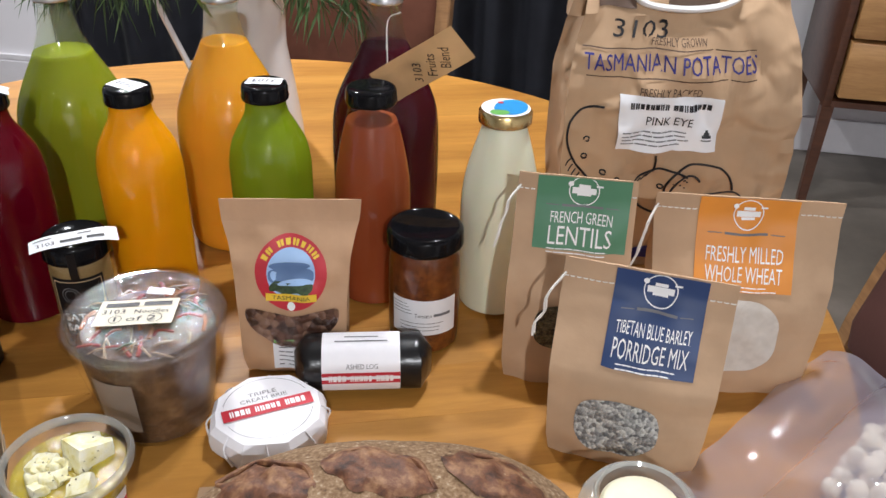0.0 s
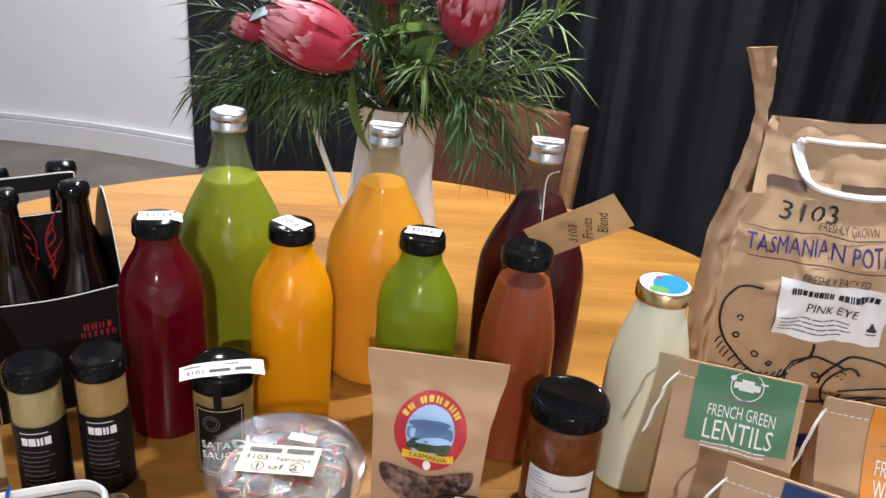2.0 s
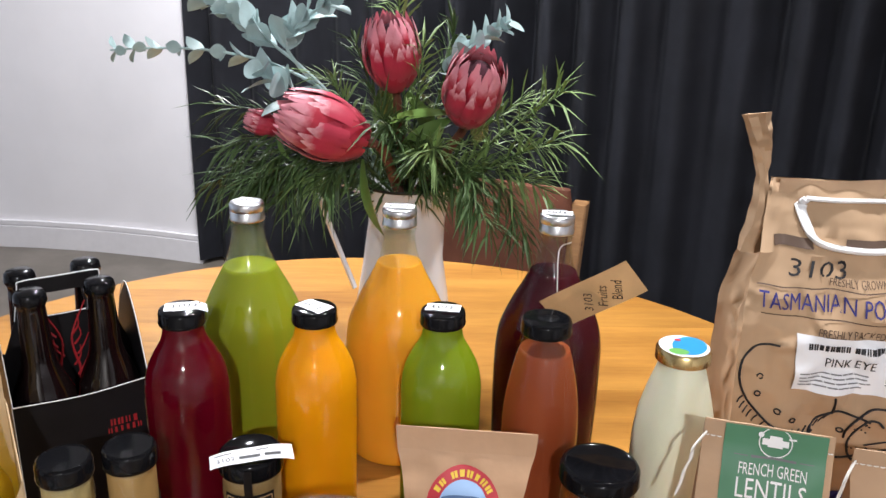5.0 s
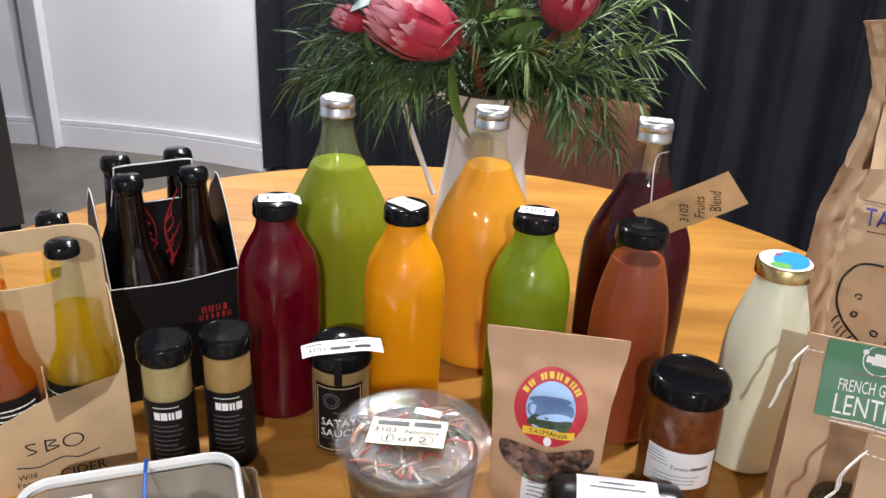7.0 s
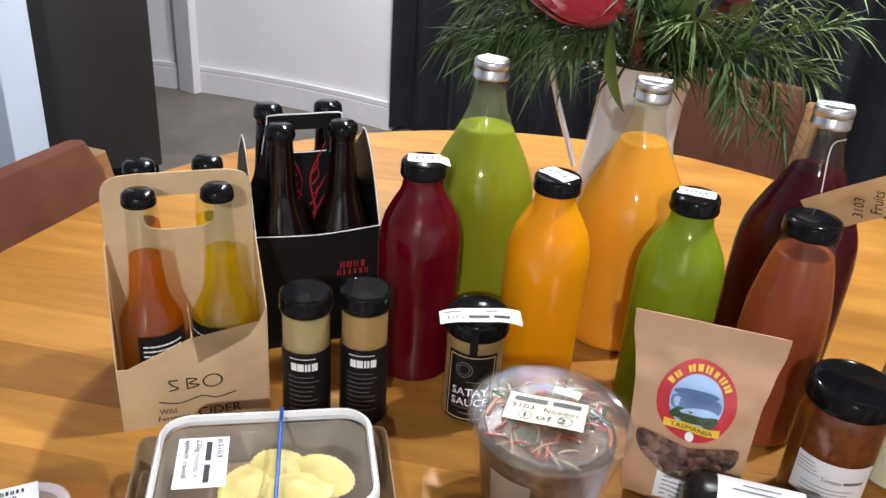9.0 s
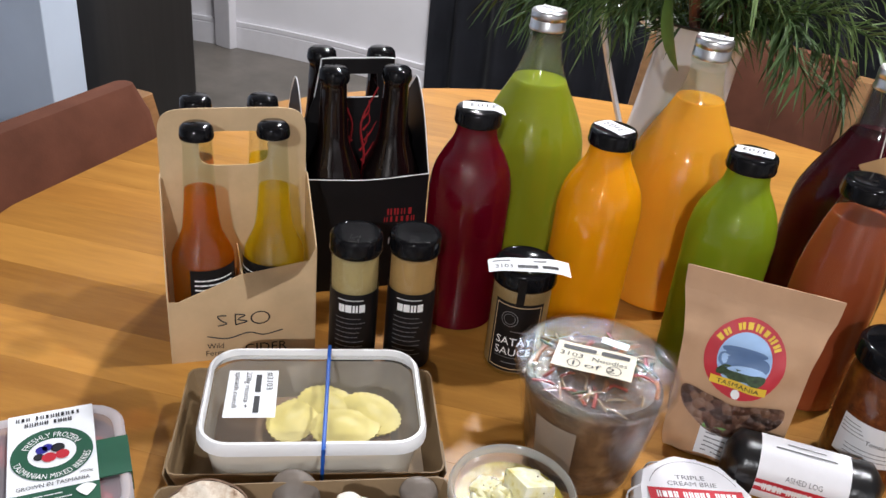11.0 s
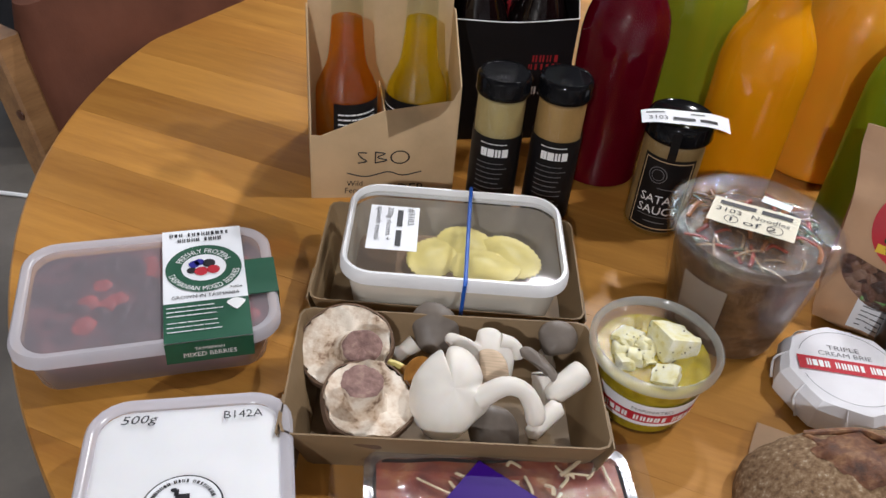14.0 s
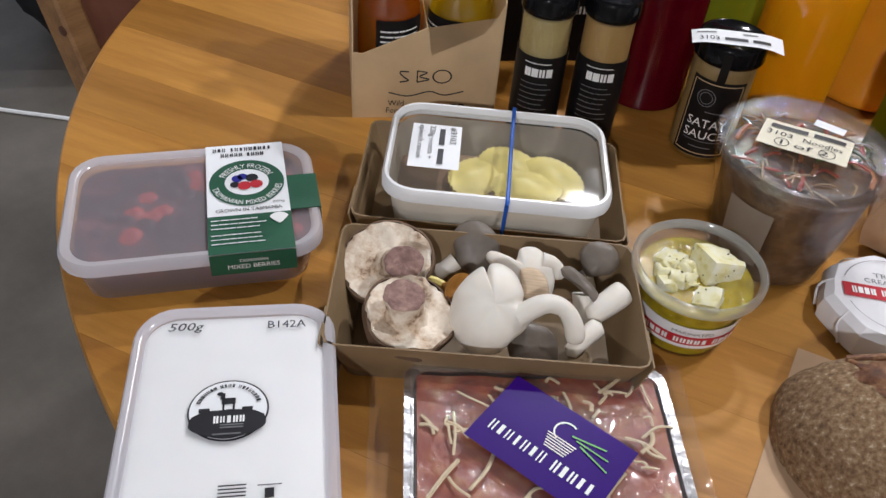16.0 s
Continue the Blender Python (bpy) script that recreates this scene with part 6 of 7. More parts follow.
part("tub", tub([(0, 0.146, 0.092, 0.016), (0.003, 0.152, 0.098, 0.018), (0.050, 0.166, 0.112, 0.022)], 5, False), clear("smoky_plastic", (0.88, 0.85, 0.80), 1.45, 0.1, milky=0.68, milk=(0.68, 0.63, 0.55)), rv, smooth=50)
rg = [[(x, y, z) for x, y in rrect(w, d, r, 6)] for z, w, d, r in ((0.050, 0.172, 0.117, 0.024), (0.051, 0.176, 0.121, 0.025), (0.058, 0.176, 0.121, 0.025), (0.0615, 0.172, 0.117, 0.024), (0.0615, 0.1675, 0.1125, 0.022), (0.057, 0.165, 0.110, 0.021))]
part("lid_rim", loft(rg, True, False, False), M_WHITEPL, rv, "white plastic lid rim", smooth=50)
part("lid", loft([[(x, y, 0.057) for x, y in rrect(0.165, 0.110, 0.021, 6)], [(x, y, 0.0566) for x, y in rrect(0.156, 0.101, 0.018, 6)]], True, False, True), clear("hazy_lid", (0.97, 0.97, 0.96), 1.45, 0.06, milky=0.10, milk=(0.82, 0.79, 0.72)), rv, "clear lid")


def raviolo(x, y, z, turn, k=1.0, tilt=0):
    n, R = 56, 0.030 * k
    rings = []
    for f, zz in ((1.0, 0.0), (1.0, 0.0013), (0.85, 0.0018), (0.66, 0.0026), (0.48, 0.0050), (0.25, 0.0062), (0.03, 0.0066)):
        rings.append([(R * f * (1 + (0.03 * math.cos(math.pi * i) if f == 1.0 else 0)) * math.cos(2 * math.pi * i / n), 0.72 * R * f * (1 + (0.03 * math.cos(math.pi * i) if f == 1.0 else 0)) * math.sin(2 * math.pi * i / n), zz + 0.0016 * f * math.sin(3 + 2 * math.pi * 2 * i / n)) for i in range(n)])
    part("ravioli", loft(rings), M_PASTA, rv, at=pose(x, y, z, tilt, 0, turn), smooth=50)


for x, y, z, tu, ti in ((-0.016, -0.004, 0.0370, 62, 4), (0.012, 0.010, 0.0385, -24, 10), (0.045, -0.004, 0.0410, -34, 14), (0.025, -0.022, 0.0435, 2, 6)):
    raviolo(x, y, z, tu, 0.92, ti)
nl2 = lambda d: spun(lambda u, v: Vector((u - 0.050, v + 0.004, 0.0578 + d)), 0)
lb = part("note", grid(0.040, 0.058, nl2(0), 3, 4), M_WHITE, rv, "handwritten white sticker")
for k, (tx, w) in enumerate((("#3103", 0.022), ("", 0.034), ("220g ricotta +", 0.044), ("spinach ravioli", 0.044))):
    px = 0.0135 - 0.0088 * k
    if tx:
        part("lettering", letters(tx, w, 0.0058, nl2(0.0006), px, 0.026 - w / 2, turn=-90), M_INK, lb)
    else:
        part("name_bar", bars([(px, 0.012, 0.0045, 0.022), (px, -0.014, 0.0045, 0.020)], nl2(0.0006)), M_INK, lb)
M_BAND = mat("blue_rubber", (0.01, 0.09, 0.42), 0.5)
part("rubber_band", tube([(0.014, 0.063, 0.003), (0.013, 0.0625, 0.052), (0.012, 0.058, 0.0622), (0.010, 0.0, 0.0605), (0.008, -0.058, 0.0622), (0.0075, -0.0625, 0.052), (0.007, -0.060, 0.003)], 0.0016, 6, 0.6), M_BAND, rv, "blue rubber band")

# the tray of mushrooms
MB = pose(-0.004, 0.449, T, 0, 0, 41.5)
mb = thing("mushroom_tray", MB, "brown card tray holding mixed fresh mushrooms", "tray")
card_tray(mb, 0.212, 0.116, 0.047, 0.014)
M_GILL = speckle("cream_gills", [(0.33, (0.20, 0.11, 0.065)), (0.42, (0.58, 0.44, 0.32)), (0.60, (0.80, 0.71, 0.60))], 70, 0.8, 0.5, 0.002, kind="noise")
M_CAPBROWN = mat("brown_mushroom_skin", (0.13, 0.075, 0.045), 0.75, var=0.3, scale=40, bumps=0.3)
M_STALK = speckle("brown_cut_stalk", [(0.3, (0.14, 0.075, 0.065)), (0.55, (0.29, 0.17, 0.145)), (0.8, (0.46, 0.33, 0.25))], 110, 0.8, 0.5, 0.002, kind="noise")
M_OYW = mat("white_oyster_flesh", (0.78, 0.73, 0.66), 0.5, var=0.05, scale=30, bumps=0.12, bscale=120, sss=0.1)
M_OYG = mat("grey_oyster_skin", (0.165, 0.135, 0.112), 0.45, var=0.2, scale=50, bumps=0.1)
M_PEACHY = mat("peach_gills", (0.62, 0.47, 0.33), 0.7, stretch=(1, 12, 1), var=0.2, scale=60)
M_ORANGEM = mat("orange_mushroom", (0.42, 0.19, 0.04), 0.6, var=0.3, scale=60)


def ml(wx, wy, z):
    """A place in the world as a place in the tray."""
    return MB.inverted() @ Vector((wx, wy, T + z))


def upturned(wx, wy, z, r, tilt, turn, ox, oy):
    m = thing("shiitake_mushroom", MB @ Matrix.Translation(ml(wx, wy, z)) @ pose(0, 0, 0, *tilt, turn), "large upturned brown mushroom with cream gills", "mushroom", "mushrooms in the tray")
    n = 56
    rings, under = [], []
    for f, zz in ((1.0, 0.006), (0.97, 0.011), (0.86, 0.0095), (0.6, 0.006), (0.35, 0.005), (0.1, 0.0045)):
        rings.append([(r * f * (1 + 0.10 * noise.noise(Vector((math.cos(a) * 1.6 + wx * 90, math.sin(a) * 1.6, 0.5))) + (0.12 * noise.noise(Vector((math.cos(a) * 7, math.sin(a) * 7, 1 + wx * 40))) if f > 0.9 else 0)) * math.cos(a), r * f * (1 + 0.10 * noise.noise(Vector((math.cos(a) * 1.6 + wx * 90, math.sin(a) * 1.6, 0.5)))) * math.sin(a), zz + 0.006 * noise.noise(Vector((math.cos(a) * 4 * f, math.sin(a) * 2 * f, 4 + wx * 50)))) for a in [2 * math.pi * i / n for i in range(n)]])
    for f, zz in ((0.985, 0.0105), (1.035, 0.0100), (1.05, 0.003), (0.92, -0.008), (0.6, -0.016), (0.1, -0.018)):
        under.append([(r * f * (1 + 0.10 * noise.noise(Vector((math.cos(a) * 1.6 + wx * 90, math.sin(a) * 1.6, 0.5)))) * math.cos(a), r * f * (1 + 0.10 * noise.noise(Vector((math.cos(a) * 1.6 + wx * 90, math.sin(a) * 1.6, 0.5)))) * math.sin(a), zz) for a in [2 * math.pi * i / n for i in range(n)]])
    part("gill_surface", loft(rings, True, False, True), M_GILL, m, smooth=80)
    part("cap", loft(under, True, False, True), M_CAPBROWN, m, smooth=60)
    st = []
    for f, zz in ((0.0180, 0.002), (0.0138, 0.010), (0.0132, 0.022), (0.0140, 0.0275)):
        st.append([(ox * zz / 0.02 + f * (1 + 0.16 * noise.noise(Vector((math.cos(a) * 2, math.sin(a) * 2, zz * 60 + wx * 70)))) * math.cos(a), oy * zz / 0.02 + f * 0.9 * (1 + 0.16 * noise.noise(Vector((math.cos(a) * 2, math.sin(a) * 2, zz * 60)))) * math.sin(a), zz + 0.0015 * noise.noise(Vector((math.cos(a) * 3, math.sin(a) * 3, wx * 90)))) for a in [2 * math.pi * i / 28 for i in range(28)]])
    top = [Vector(p) for p in st[-1]]
    mid = sum(top, Vector()) / len(top)
    face = [[tuple(mid + (p - mid) * f + Vector((0, 0, dz + 0.0012 * noise.noise(p * f * 260)))) for p in top] for f, dz in ((1.0, 0.0), (0.84, 0.0012), (0.6, 0.0004), (0.3, 0.0009), (0.05, 0.0004))]
    part("stalk", loft(st, True, True, False), M_GILL, m, "short pale stalk", smooth=50)
    part("cut_face", loft(face, True, False, True), M_STALK, m, "brownish cut end of the stalk", smooth=50)


upturned(-0.0790, 0.4285, 0.029, 0.0325, (24, -6), 0, 0.010, -0.006)
upturned(-0.0280, 0.3960, 0.036, 0.0305, (14, 4), 40, -0.004, 0.004)

K = 0.000187
OUT = {
    "grey": [(-92, 10), (-80, 70), (-30, 104), (40, 92), (88, 45), (100, -20), (78, -80), (10, -104), (-60, -72)],
    "small": [(-78, 15), (-50, 62), (10, 74), (62, 50), (80, 0), (58, -45), (10, -60), (-40, -66), (-66, -30)],
    "white": [(-140, 0), (-128, -75), (-70, -142), (-10, -158), (50, -140), (95, -92), (140, -45), (152, 0), (120, 40), (118, 80), (85, 140), (35, 172), (-10, 168), (-22, 125), (-38, 158), (-92, 112), (-130, 50)],
    "fan": [(-165, 55), (-150, 88), (-95, 78), (-55, 62), (-40, 108), (15, 118), (60, 85), (95, 30), (92, -50), (60, -95), (-20, -80), (-100, -10)],
    "gills": [(-50, 30), (10, 42), (52, 5), (66, -62), (20, -80), (-42, -62)],
    "strip": [(-90, 58), (-50, 72), (10, 40), (62, -5), (88, -58), (70, -66), (30, -30), (-30, 10), (-78, 34)],
    "low": [(-95, 20), (-70, 70), (0, 88), (70, 60), (98, 0), (92, -60), (20, -78), (-70, -62)],
}


def tray_mushroom(at, tilt, turn, outline, h, under, material, label, stalk=None, r=0.007):
    """A cap leaning in the tray; the stalk's points are in the same units as the outline."""
    m = thing("oyster_mushroom", pose(at[0], at[1], T + at[2], tilt, 0, turn), label, "mushroom", "mushrooms in the tray")
    part("cap", lobed(OUT[outline], h, under, K), material, m, smooth=70)
    if stalk:
        part("stalk", tube([(x * K, y * K, z * K) for x, y, z in stalk], lambda k: r * (0.82 + 0.25 * abs(2 * k - 1)) * (1 - max(0, 2 * k - 1) ** 8) ** 0.5 + 0.0004, 14), M_OYW, m, smooth=70)
    return m


tray_mushroom((-0.046, 0.484, 0.036), 46, 40, "grey", 0.006, 0.004, M_OYG, "grey-brown oyster mushroom cap leaning on the tray side", [(-70, -60, -25), (-110, -95, -25), (-155, -125, -30)], 0.0062)
tray_mushroom((0.026, 0.540, 0.038), 42, 40, "small", 0.007, 0.004, M_OYG, "small round dark grey oyster mushroom cap", [(-40, -50, -20), (-30, -80, -40), (-10, -120, -90)], 0.005)
tray_mushroom((0.038, 0.450, 0.024), 30, 40, "low", 0.009, 0.004, M_OYG, "dark grey oyster mushroom lying under a white one", None)
tray_mushroom((0.006, 0.482, 0.044), 40, 40, "fan", 0.008, 0.004, M_OYW, "white oyster mushroom showing peach gills", [(40, 70, 20), (90, 60, 10), (125, 10, -20)], 0.005)
tray_mushroom((0.012, 0.478, 0.0495), 42, 38, "gills", 0.003, 0.002, M_PEACHY, "peach gilled fold of a white oyster mushroom")
tray_mushroom((0.037, 0.502, 0.044), 44, 34, "strip", 0.007, 0.005, M_OYG, "narrow grey oyster mushroom with a curled rim", [(20, -20, -20), (30, -110, -35), (50, -215, -60)], 0.0085)
tray_mushroom((0.009, 0.436, 0.046), 40, 40, "white", 0.016, 0.016, M_OYW, "large smooth white oyster mushroom with a curved stalk", [(100, -10, 40), (190, 42, 60), (262, 30, 50), (305, -30, 20), (316, -84, -10)], 0.0066)
for pts, rr in (([(0.051, 0.494, 0.030), (0.056, 0.506, 0.038), (0.060, 0.526, 0.043)], 0.0088), ([(0.060, 0.462, 0.024), (0.061, 0.476, 0.030), (0.063, 0.493, 0.035)], 0.0062)):
    single("mushroom_stalk", tube([(x, y, T + z) for x, y, z in pts], lambda k, rr=rr: rr * (0.8 + 0.25 * k) * (1 - abs(2 * k - 1) ** 9) ** 0.5 + 0.0006, 14), M_OYW, Matrix(), "loose white mushroom stalk lying in the tray", "mushroom", smooth=60, group="mushrooms in the tray")
om = thing("chanterelle", pose(-0.030, 0.440, T + 0.036, 60, 10, 75), "small orange-brown funnel mushroom", "mushroom", "mushrooms in the tray")
part("cap", lathe([(0.002, -0.010), (0.004, -0.002), (0.0085, 0.007), (0.0125, 0.012), (0.0130, 0.0135), (0.009, 0.012), (0.002, 0.006)], 24), M_ORANGEM, om, smooth=60)
part("stalk", tube([(0, 0, -0.008), (-0.005, 0.004, -0.016), (-0.014, 0.006, -0.024)], (0.0036, 0.0028), 8), M_PASTA, om)

# vacuum pack
M_MEAT = speckle("red_tomato_topping", [(0.3, (0.13, 0.016, 0.008)), (0.48, (0.27, 0.045, 0.02)), (0.6, (0.36, 0.11, 0.04)), (0.72, (0.50, 0.33, 0.18))], 48, 0.35, 0.5, 0.004, coat=0.3, kind="noise", detail=7)
M_CHEESE = mat("grated_cheese", (0.68, 0.55, 0.36), 0.5, var=0.1)
M_FOIL = mat("silver_foil_tray", (0.6, 0.6, 0.62), 0.22, 1.0, var=0.1, bumps=0.8, bscale=70)
vp = thing("pizza_pack", pose(0.129, 0.361, T, 0, 0, 45.5), "vacuum-packed foil tray of red topped pizza with a purple label", "food pack")
part("foil_tray", tub([(0.001, 0.150, 0.196, 0.010), (0.024, 0.166, 0.212, 0.012), (0.026, 0.172, 0.218, 0.012), (0.0255, 0.160, 0.206, 0.01), (0.019, 0.158, 0.204, 0.01)]), M_FOIL, vp, smooth=40)
part("topping", grid(0.156, 0.202, lambda u, v: Vector((u, v, 0.0235 + 0.003 * noise.noise(Vector((u * 45, v * 45, 0))))), 26, 30), M_MEAT, vp, "red sauce and meat topping", smooth=60)
rnd = random.Random(31)
for k in range(110):
    x, y, d, ln = rnd.uniform(-0.074, 0.074), rnd.uniform(-0.09, 0.096), rnd.uniform(0, 6.28), rnd.uniform(0.0025, 0.010) if k % 3 else rnd.uniform(0.010, 0.016)
    part("cheese_shred", tube([(x - ln * math.cos(d), y - ln * math.sin(d), 0.026), (x + rnd.uniform(-0.003, 0.003), y + rnd.uniform(-0.003, 0.003), 0.0275), (x + ln * math.cos(d), y + ln * math.sin(d), 0.026)], rnd.uniform(0.0009, 0.0016), 5, 0.6, 3), M_CHEESE, vp)
def film_at(u, v):
    e = max(abs(u) - 0.080, abs(v) - 0.104)
    z = 0.0295 + 0.0016 * noise.noise(Vector((u * 55, v * 55, 2))) if e < 0 else max(0.0025, 0.0295 - 1.9 * e) + 0.0015 * noise.noise(Vector((u * 90, v * 90, 5)))
    return Vector((u, v, z))
part("vacuum_film", grid(0.216, 0.262, film_at, 54, 64), M_VACFILM, vp, "glossy clear vacuum film", smooth=50)
pz = lambda d: spun(lambda u, v: Vector((u + 0.002, v + 0.045, 0.0325 + d)), -40)
lb = part("purple_label", grid(0.088, 0.058, pz(0), 6, 4), M_PURPLE, vp, "glossy purple label")
tagged(part("printed_name", word_bars((7, 5), 0.074, 0.0085, pz(0.0006), 0.0, -0.012, thick=0.42), M_WHITEINK, lb), kind="stuff")
part("crescent", annulus(0.0066, 0.0078, lambda u, v: pz(0.0006)(u + 0.003, v + 0.012), 20, 60, 250), M_WHITEINK, lb)
part("striped_mark", bars([(0.004, 0.006 - 0.0019 * i, 0.020 - 0.0012 * i, 0.0009) for i in range(6)], pz(0.0006)), M_WHITEINK, lb)
part("green_leaf", join(*[bars([(0.018, 0.011, 0.022, 0.0010)], spun(pz(0.0008), a, 0.004 - 0.004 * a / 40, 0)) for a in (0, 12, -14)]), M_LIDGREEN, lb)

# ---- bread, tub and gnocchi ----
M_CRUST = speckle("floured_crust", [(0.28, (0.070, 0.036, 0.018)), (0.47, (0.20, 0.115, 0.055)), (0.60, (0.30, 0.20, 0.115)), (0.71, (0.54, 0.46, 0.34))], 260, 0.85, 0.5, 0.002, kind="noise", detail=10)
M_SCORE = speckle("dark_scored_crust", [(0.34, (0.035, 0.013, 0.007)), (0.5, (0.15, 0.056, 0.024)), (0.66, (0.34, 0.18, 0.085))], 65, 0.6, 0.7, 0.003, kind="noise", detail=8)
bd = thing("bread_loaf", pose(0.324, 0.582, T + 0.001, 0, 0, 13), "oval sourdough loaf with dark scored crust", "bread")
def loaf(a, b):
    """Surface point of the loaf by angle round it and height angle."""
    x, y, z = math.cos(b) * math.cos(a), math.cos(b) * math.sin(a), math.sin(b)
    k = 1 + 0.03 * noise.noise(Vector((x * 2, y * 2, z * 2))) + 0.008 * noise.noise(Vector((x * 9, y * 9, z * 9)))
    sx = math.copysign(abs(x) ** 0.9, x)
    return Vector((0.153 * sx * k, 0.084 * y * k, 0.004 + 0.074 * max(-0.05, z) * k))
part("crust", loft([[loaf(2 * math.pi * i / 72, radians(-4 + 93.5 * j / 22)) for i in range(72)] for j in range(23)]), M_CRUST, bd, smooth=70)
for cx in (-0.086, -0.004, 0.080):
    def sc(u, v):
        x, y = cx + u * 0.75 + v * 0.55, v * 1.0 - u * 0.35 + 0.006
        xx, yy = x / 0.153, y / 0.084
        q = max(0.02, 1 - xx * xx - yy * yy)
        e = 1 - min(1, math.hypot(u / 0.052, v / 0.019))
        x, y = x + 0.006 * noise.noise(Vector((x * 60, y * 60, 3))), y + 0.009 * noise.noise(Vector((x * 75, y * 75, 8)))
        return Vector((x, y, 0.004 + 0.074 * math.sqrt(q) * 1.01 + 0.0005 + 0.004 * min(e * 3, 1) + 0.003 * noise.noise(Vector((x * 110, y * 110, 1)))))
    part("scored_cut", disc(0.052, 0.019, sc, 40, 8, 1.7), M_SCORE, bd, "dark torn score mark", smooth=60)
    part("cut_lip", tube([sc(-0.050, 0.002) + Vector((0, 0, -0.002)), sc(-0.025, 0.016), sc(0.0, 0.0195), sc(0.025, 0.016), sc(0.050, 0.002) + Vector((0, 0, -0.002))], (0.003, 0.003), 6), M_SCORE, bd, smooth=60)
bpz = grid(0.285, 0.15, lambda u, v: Vector((u, v, 0.0006 + 0.004 * max(0, noise.noise(Vector((u * 14, v * 14, 7)))))), 30, 20)
single("bread_paper", bpz, M_KRAFT, pose(0.320, 0.574, T, 0, 0, 14), "creased brown paper lying under the loaf", "paper", smooth=40)

ct = thing("dip_tub", pose(0.507, 0.630, T, 0, 0, 10), "small clear round tub of pale cream dip", "food tub")
M_DIP = mat("cream_dip", (0.78, 0.74, 0.55), 0.4, var=0.05, scale=60, bumps=0.3)
part("dip", lathe([(0.028, 0.002), (0.030, 0.03), (0.0305, 0.040), (0.027, 0.044), (0.015, 0.046), (0.001, 0.0465)], 36), M_DIP, ct, smooth=60)
part("tub", lathe([(0.036, 0.0), (0.040, 0.003), (0.047, 0.022), (0.046, 0.036), (0.040, 0.047), (0.034, 0.0485)], 44, True, False), M_RIM, ct, "rounded milky plastic wall", smooth=60)
part("lid_ring", lathe([(0.034, 0.0475), (0.0355, 0.050), (0.034, 0.052), (0.032, 0.0495)], 44, False, False), M_RIM, ct, smooth=60)

M_GNOC = mat("potato_gnocchi", (0.74, 0.66, 0.48), 0.7, var=0.08, scale=60, bumps=0.25, bscale=220)
gb = thing("gnocchi_bag", pose(0.700, 0.722, T, 0, 0, 52), "clear plastic bag of round cream gnocchi", "food bag")
gm = bmesh.new()
bmesh.ops.create_icosphere(gm, subdivisions=2, radius=0.0095)
for v in gm.verts:
    v.co.z *= 0.85
    v.co *= 1 + 0.09 * noise.noise(v.co * 160)
gme = mesh_of(gm, "gnocchi", M_GNOC, 70)
rnd = random.Random(77)
for lay, zz in ((0, 0.010), (1, 0.024), (2, 0.036)):
    for i in range(-5, 6):
        for k in range(-3, 3):
            if abs(i) / 6 + abs(k + 0.5) / 4.2 + lay * 0.2 > 1.12:
                continue
            part("gnocchi", gme, M_GNOC, gb, at=pose(i * 0.0172 + rnd.uniform(-0.003, 0.003) + 0.02, (k + 0.5) * 0.0172 + rnd.uniform(-0.003, 0.003) - 0.022, zz + rnd.uniform(-0.002, 0.003), rnd.uniform(0, 90), rnd.uniform(0, 90), rnd.uniform(0, 90)))
def bagfilm(u, v):
    e = max(0, 1 - (abs(u - 0.02) / 0.125) ** 3) * max(0, 1 - (abs(v + 0.022) / 0.075) ** 3)
    flap = 0.030 * math.exp(-((v - 0.085) / 0.030) ** 2) * (0.6 + 0.4 * math.sin(u * 25))
    return Vector((u, v, 0.002 + 0.052 * e ** 0.6 + flap + 0.004 * noise.noise(Vector((u * 35, v * 35, 1)))))
part("plastic", grid(0.30, 0.23, bagfilm, 60, 46), M_BAGFILM, gb, "crinkled clear plastic", smooth=40)

# ---- jug and flowers ----
M_ENAMEL = mat("white_enamel", (0.74, 0.72, 0.72), 0.25, var=0.04, coat=0.3)
M_ENAMELIN = mat("warm_white_enamel", (0.62, 0.55, 0.48), 0.35)
JG = pose(-0.048, 1.262, T) @ Matrix.Diagonal((0.9, 0.9, 1, 1))
jg = thing("enamel_jug", JG, "white enamel jug with a slanted handle, used as a vase", "jug")
rings = []
for f, z in ((0.078, 0.0), (0.084, 0.004), (0.082, 0.03), (0.074, 0.09), (0.064, 0.15), (0.057, 0.20), (0.056, 0.225), (0.060, 0.245), (0.065, 0.258)):
    rings.append([])
    for i in range(48):
        a = 2 * math.pi * i / 48
        sp_ = max(0, math.cos(a - 0.15)) ** 6 * max(0, (z - 0.17) / 0.09)
        rings[-1].append(((f + 0.030 * sp_) * math.cos(a), (f + 0.004 * sp_) * math.sin(a), z + 0.026 * sp_))
inner = [[(x * 0.97, y * 0.97, z) for x, y, z in r] for r in rings[::-1][:5]]
part("body", loft(rings + inner, True, True, True), M_ENAMEL, jg, smooth=60)
part("rim", tube([Vector(p) for p in rings[-1]] + [Vector(rings[-1][0])], 0.0022, 6, n=2), M_STEEL, jg, "dark steel rim")
part("handle", tube([(-0.062, -0.005, 0.232), (-0.100, -0.01, 0.250), (-0.142, -0.012, 0.247), (-0.130, -0.012, 0.195), (-0.082, -0.010, 0.09)], 0.0115, 8, 0.4), M_ENAMEL, jg, "flat slanted handle", smooth=60)



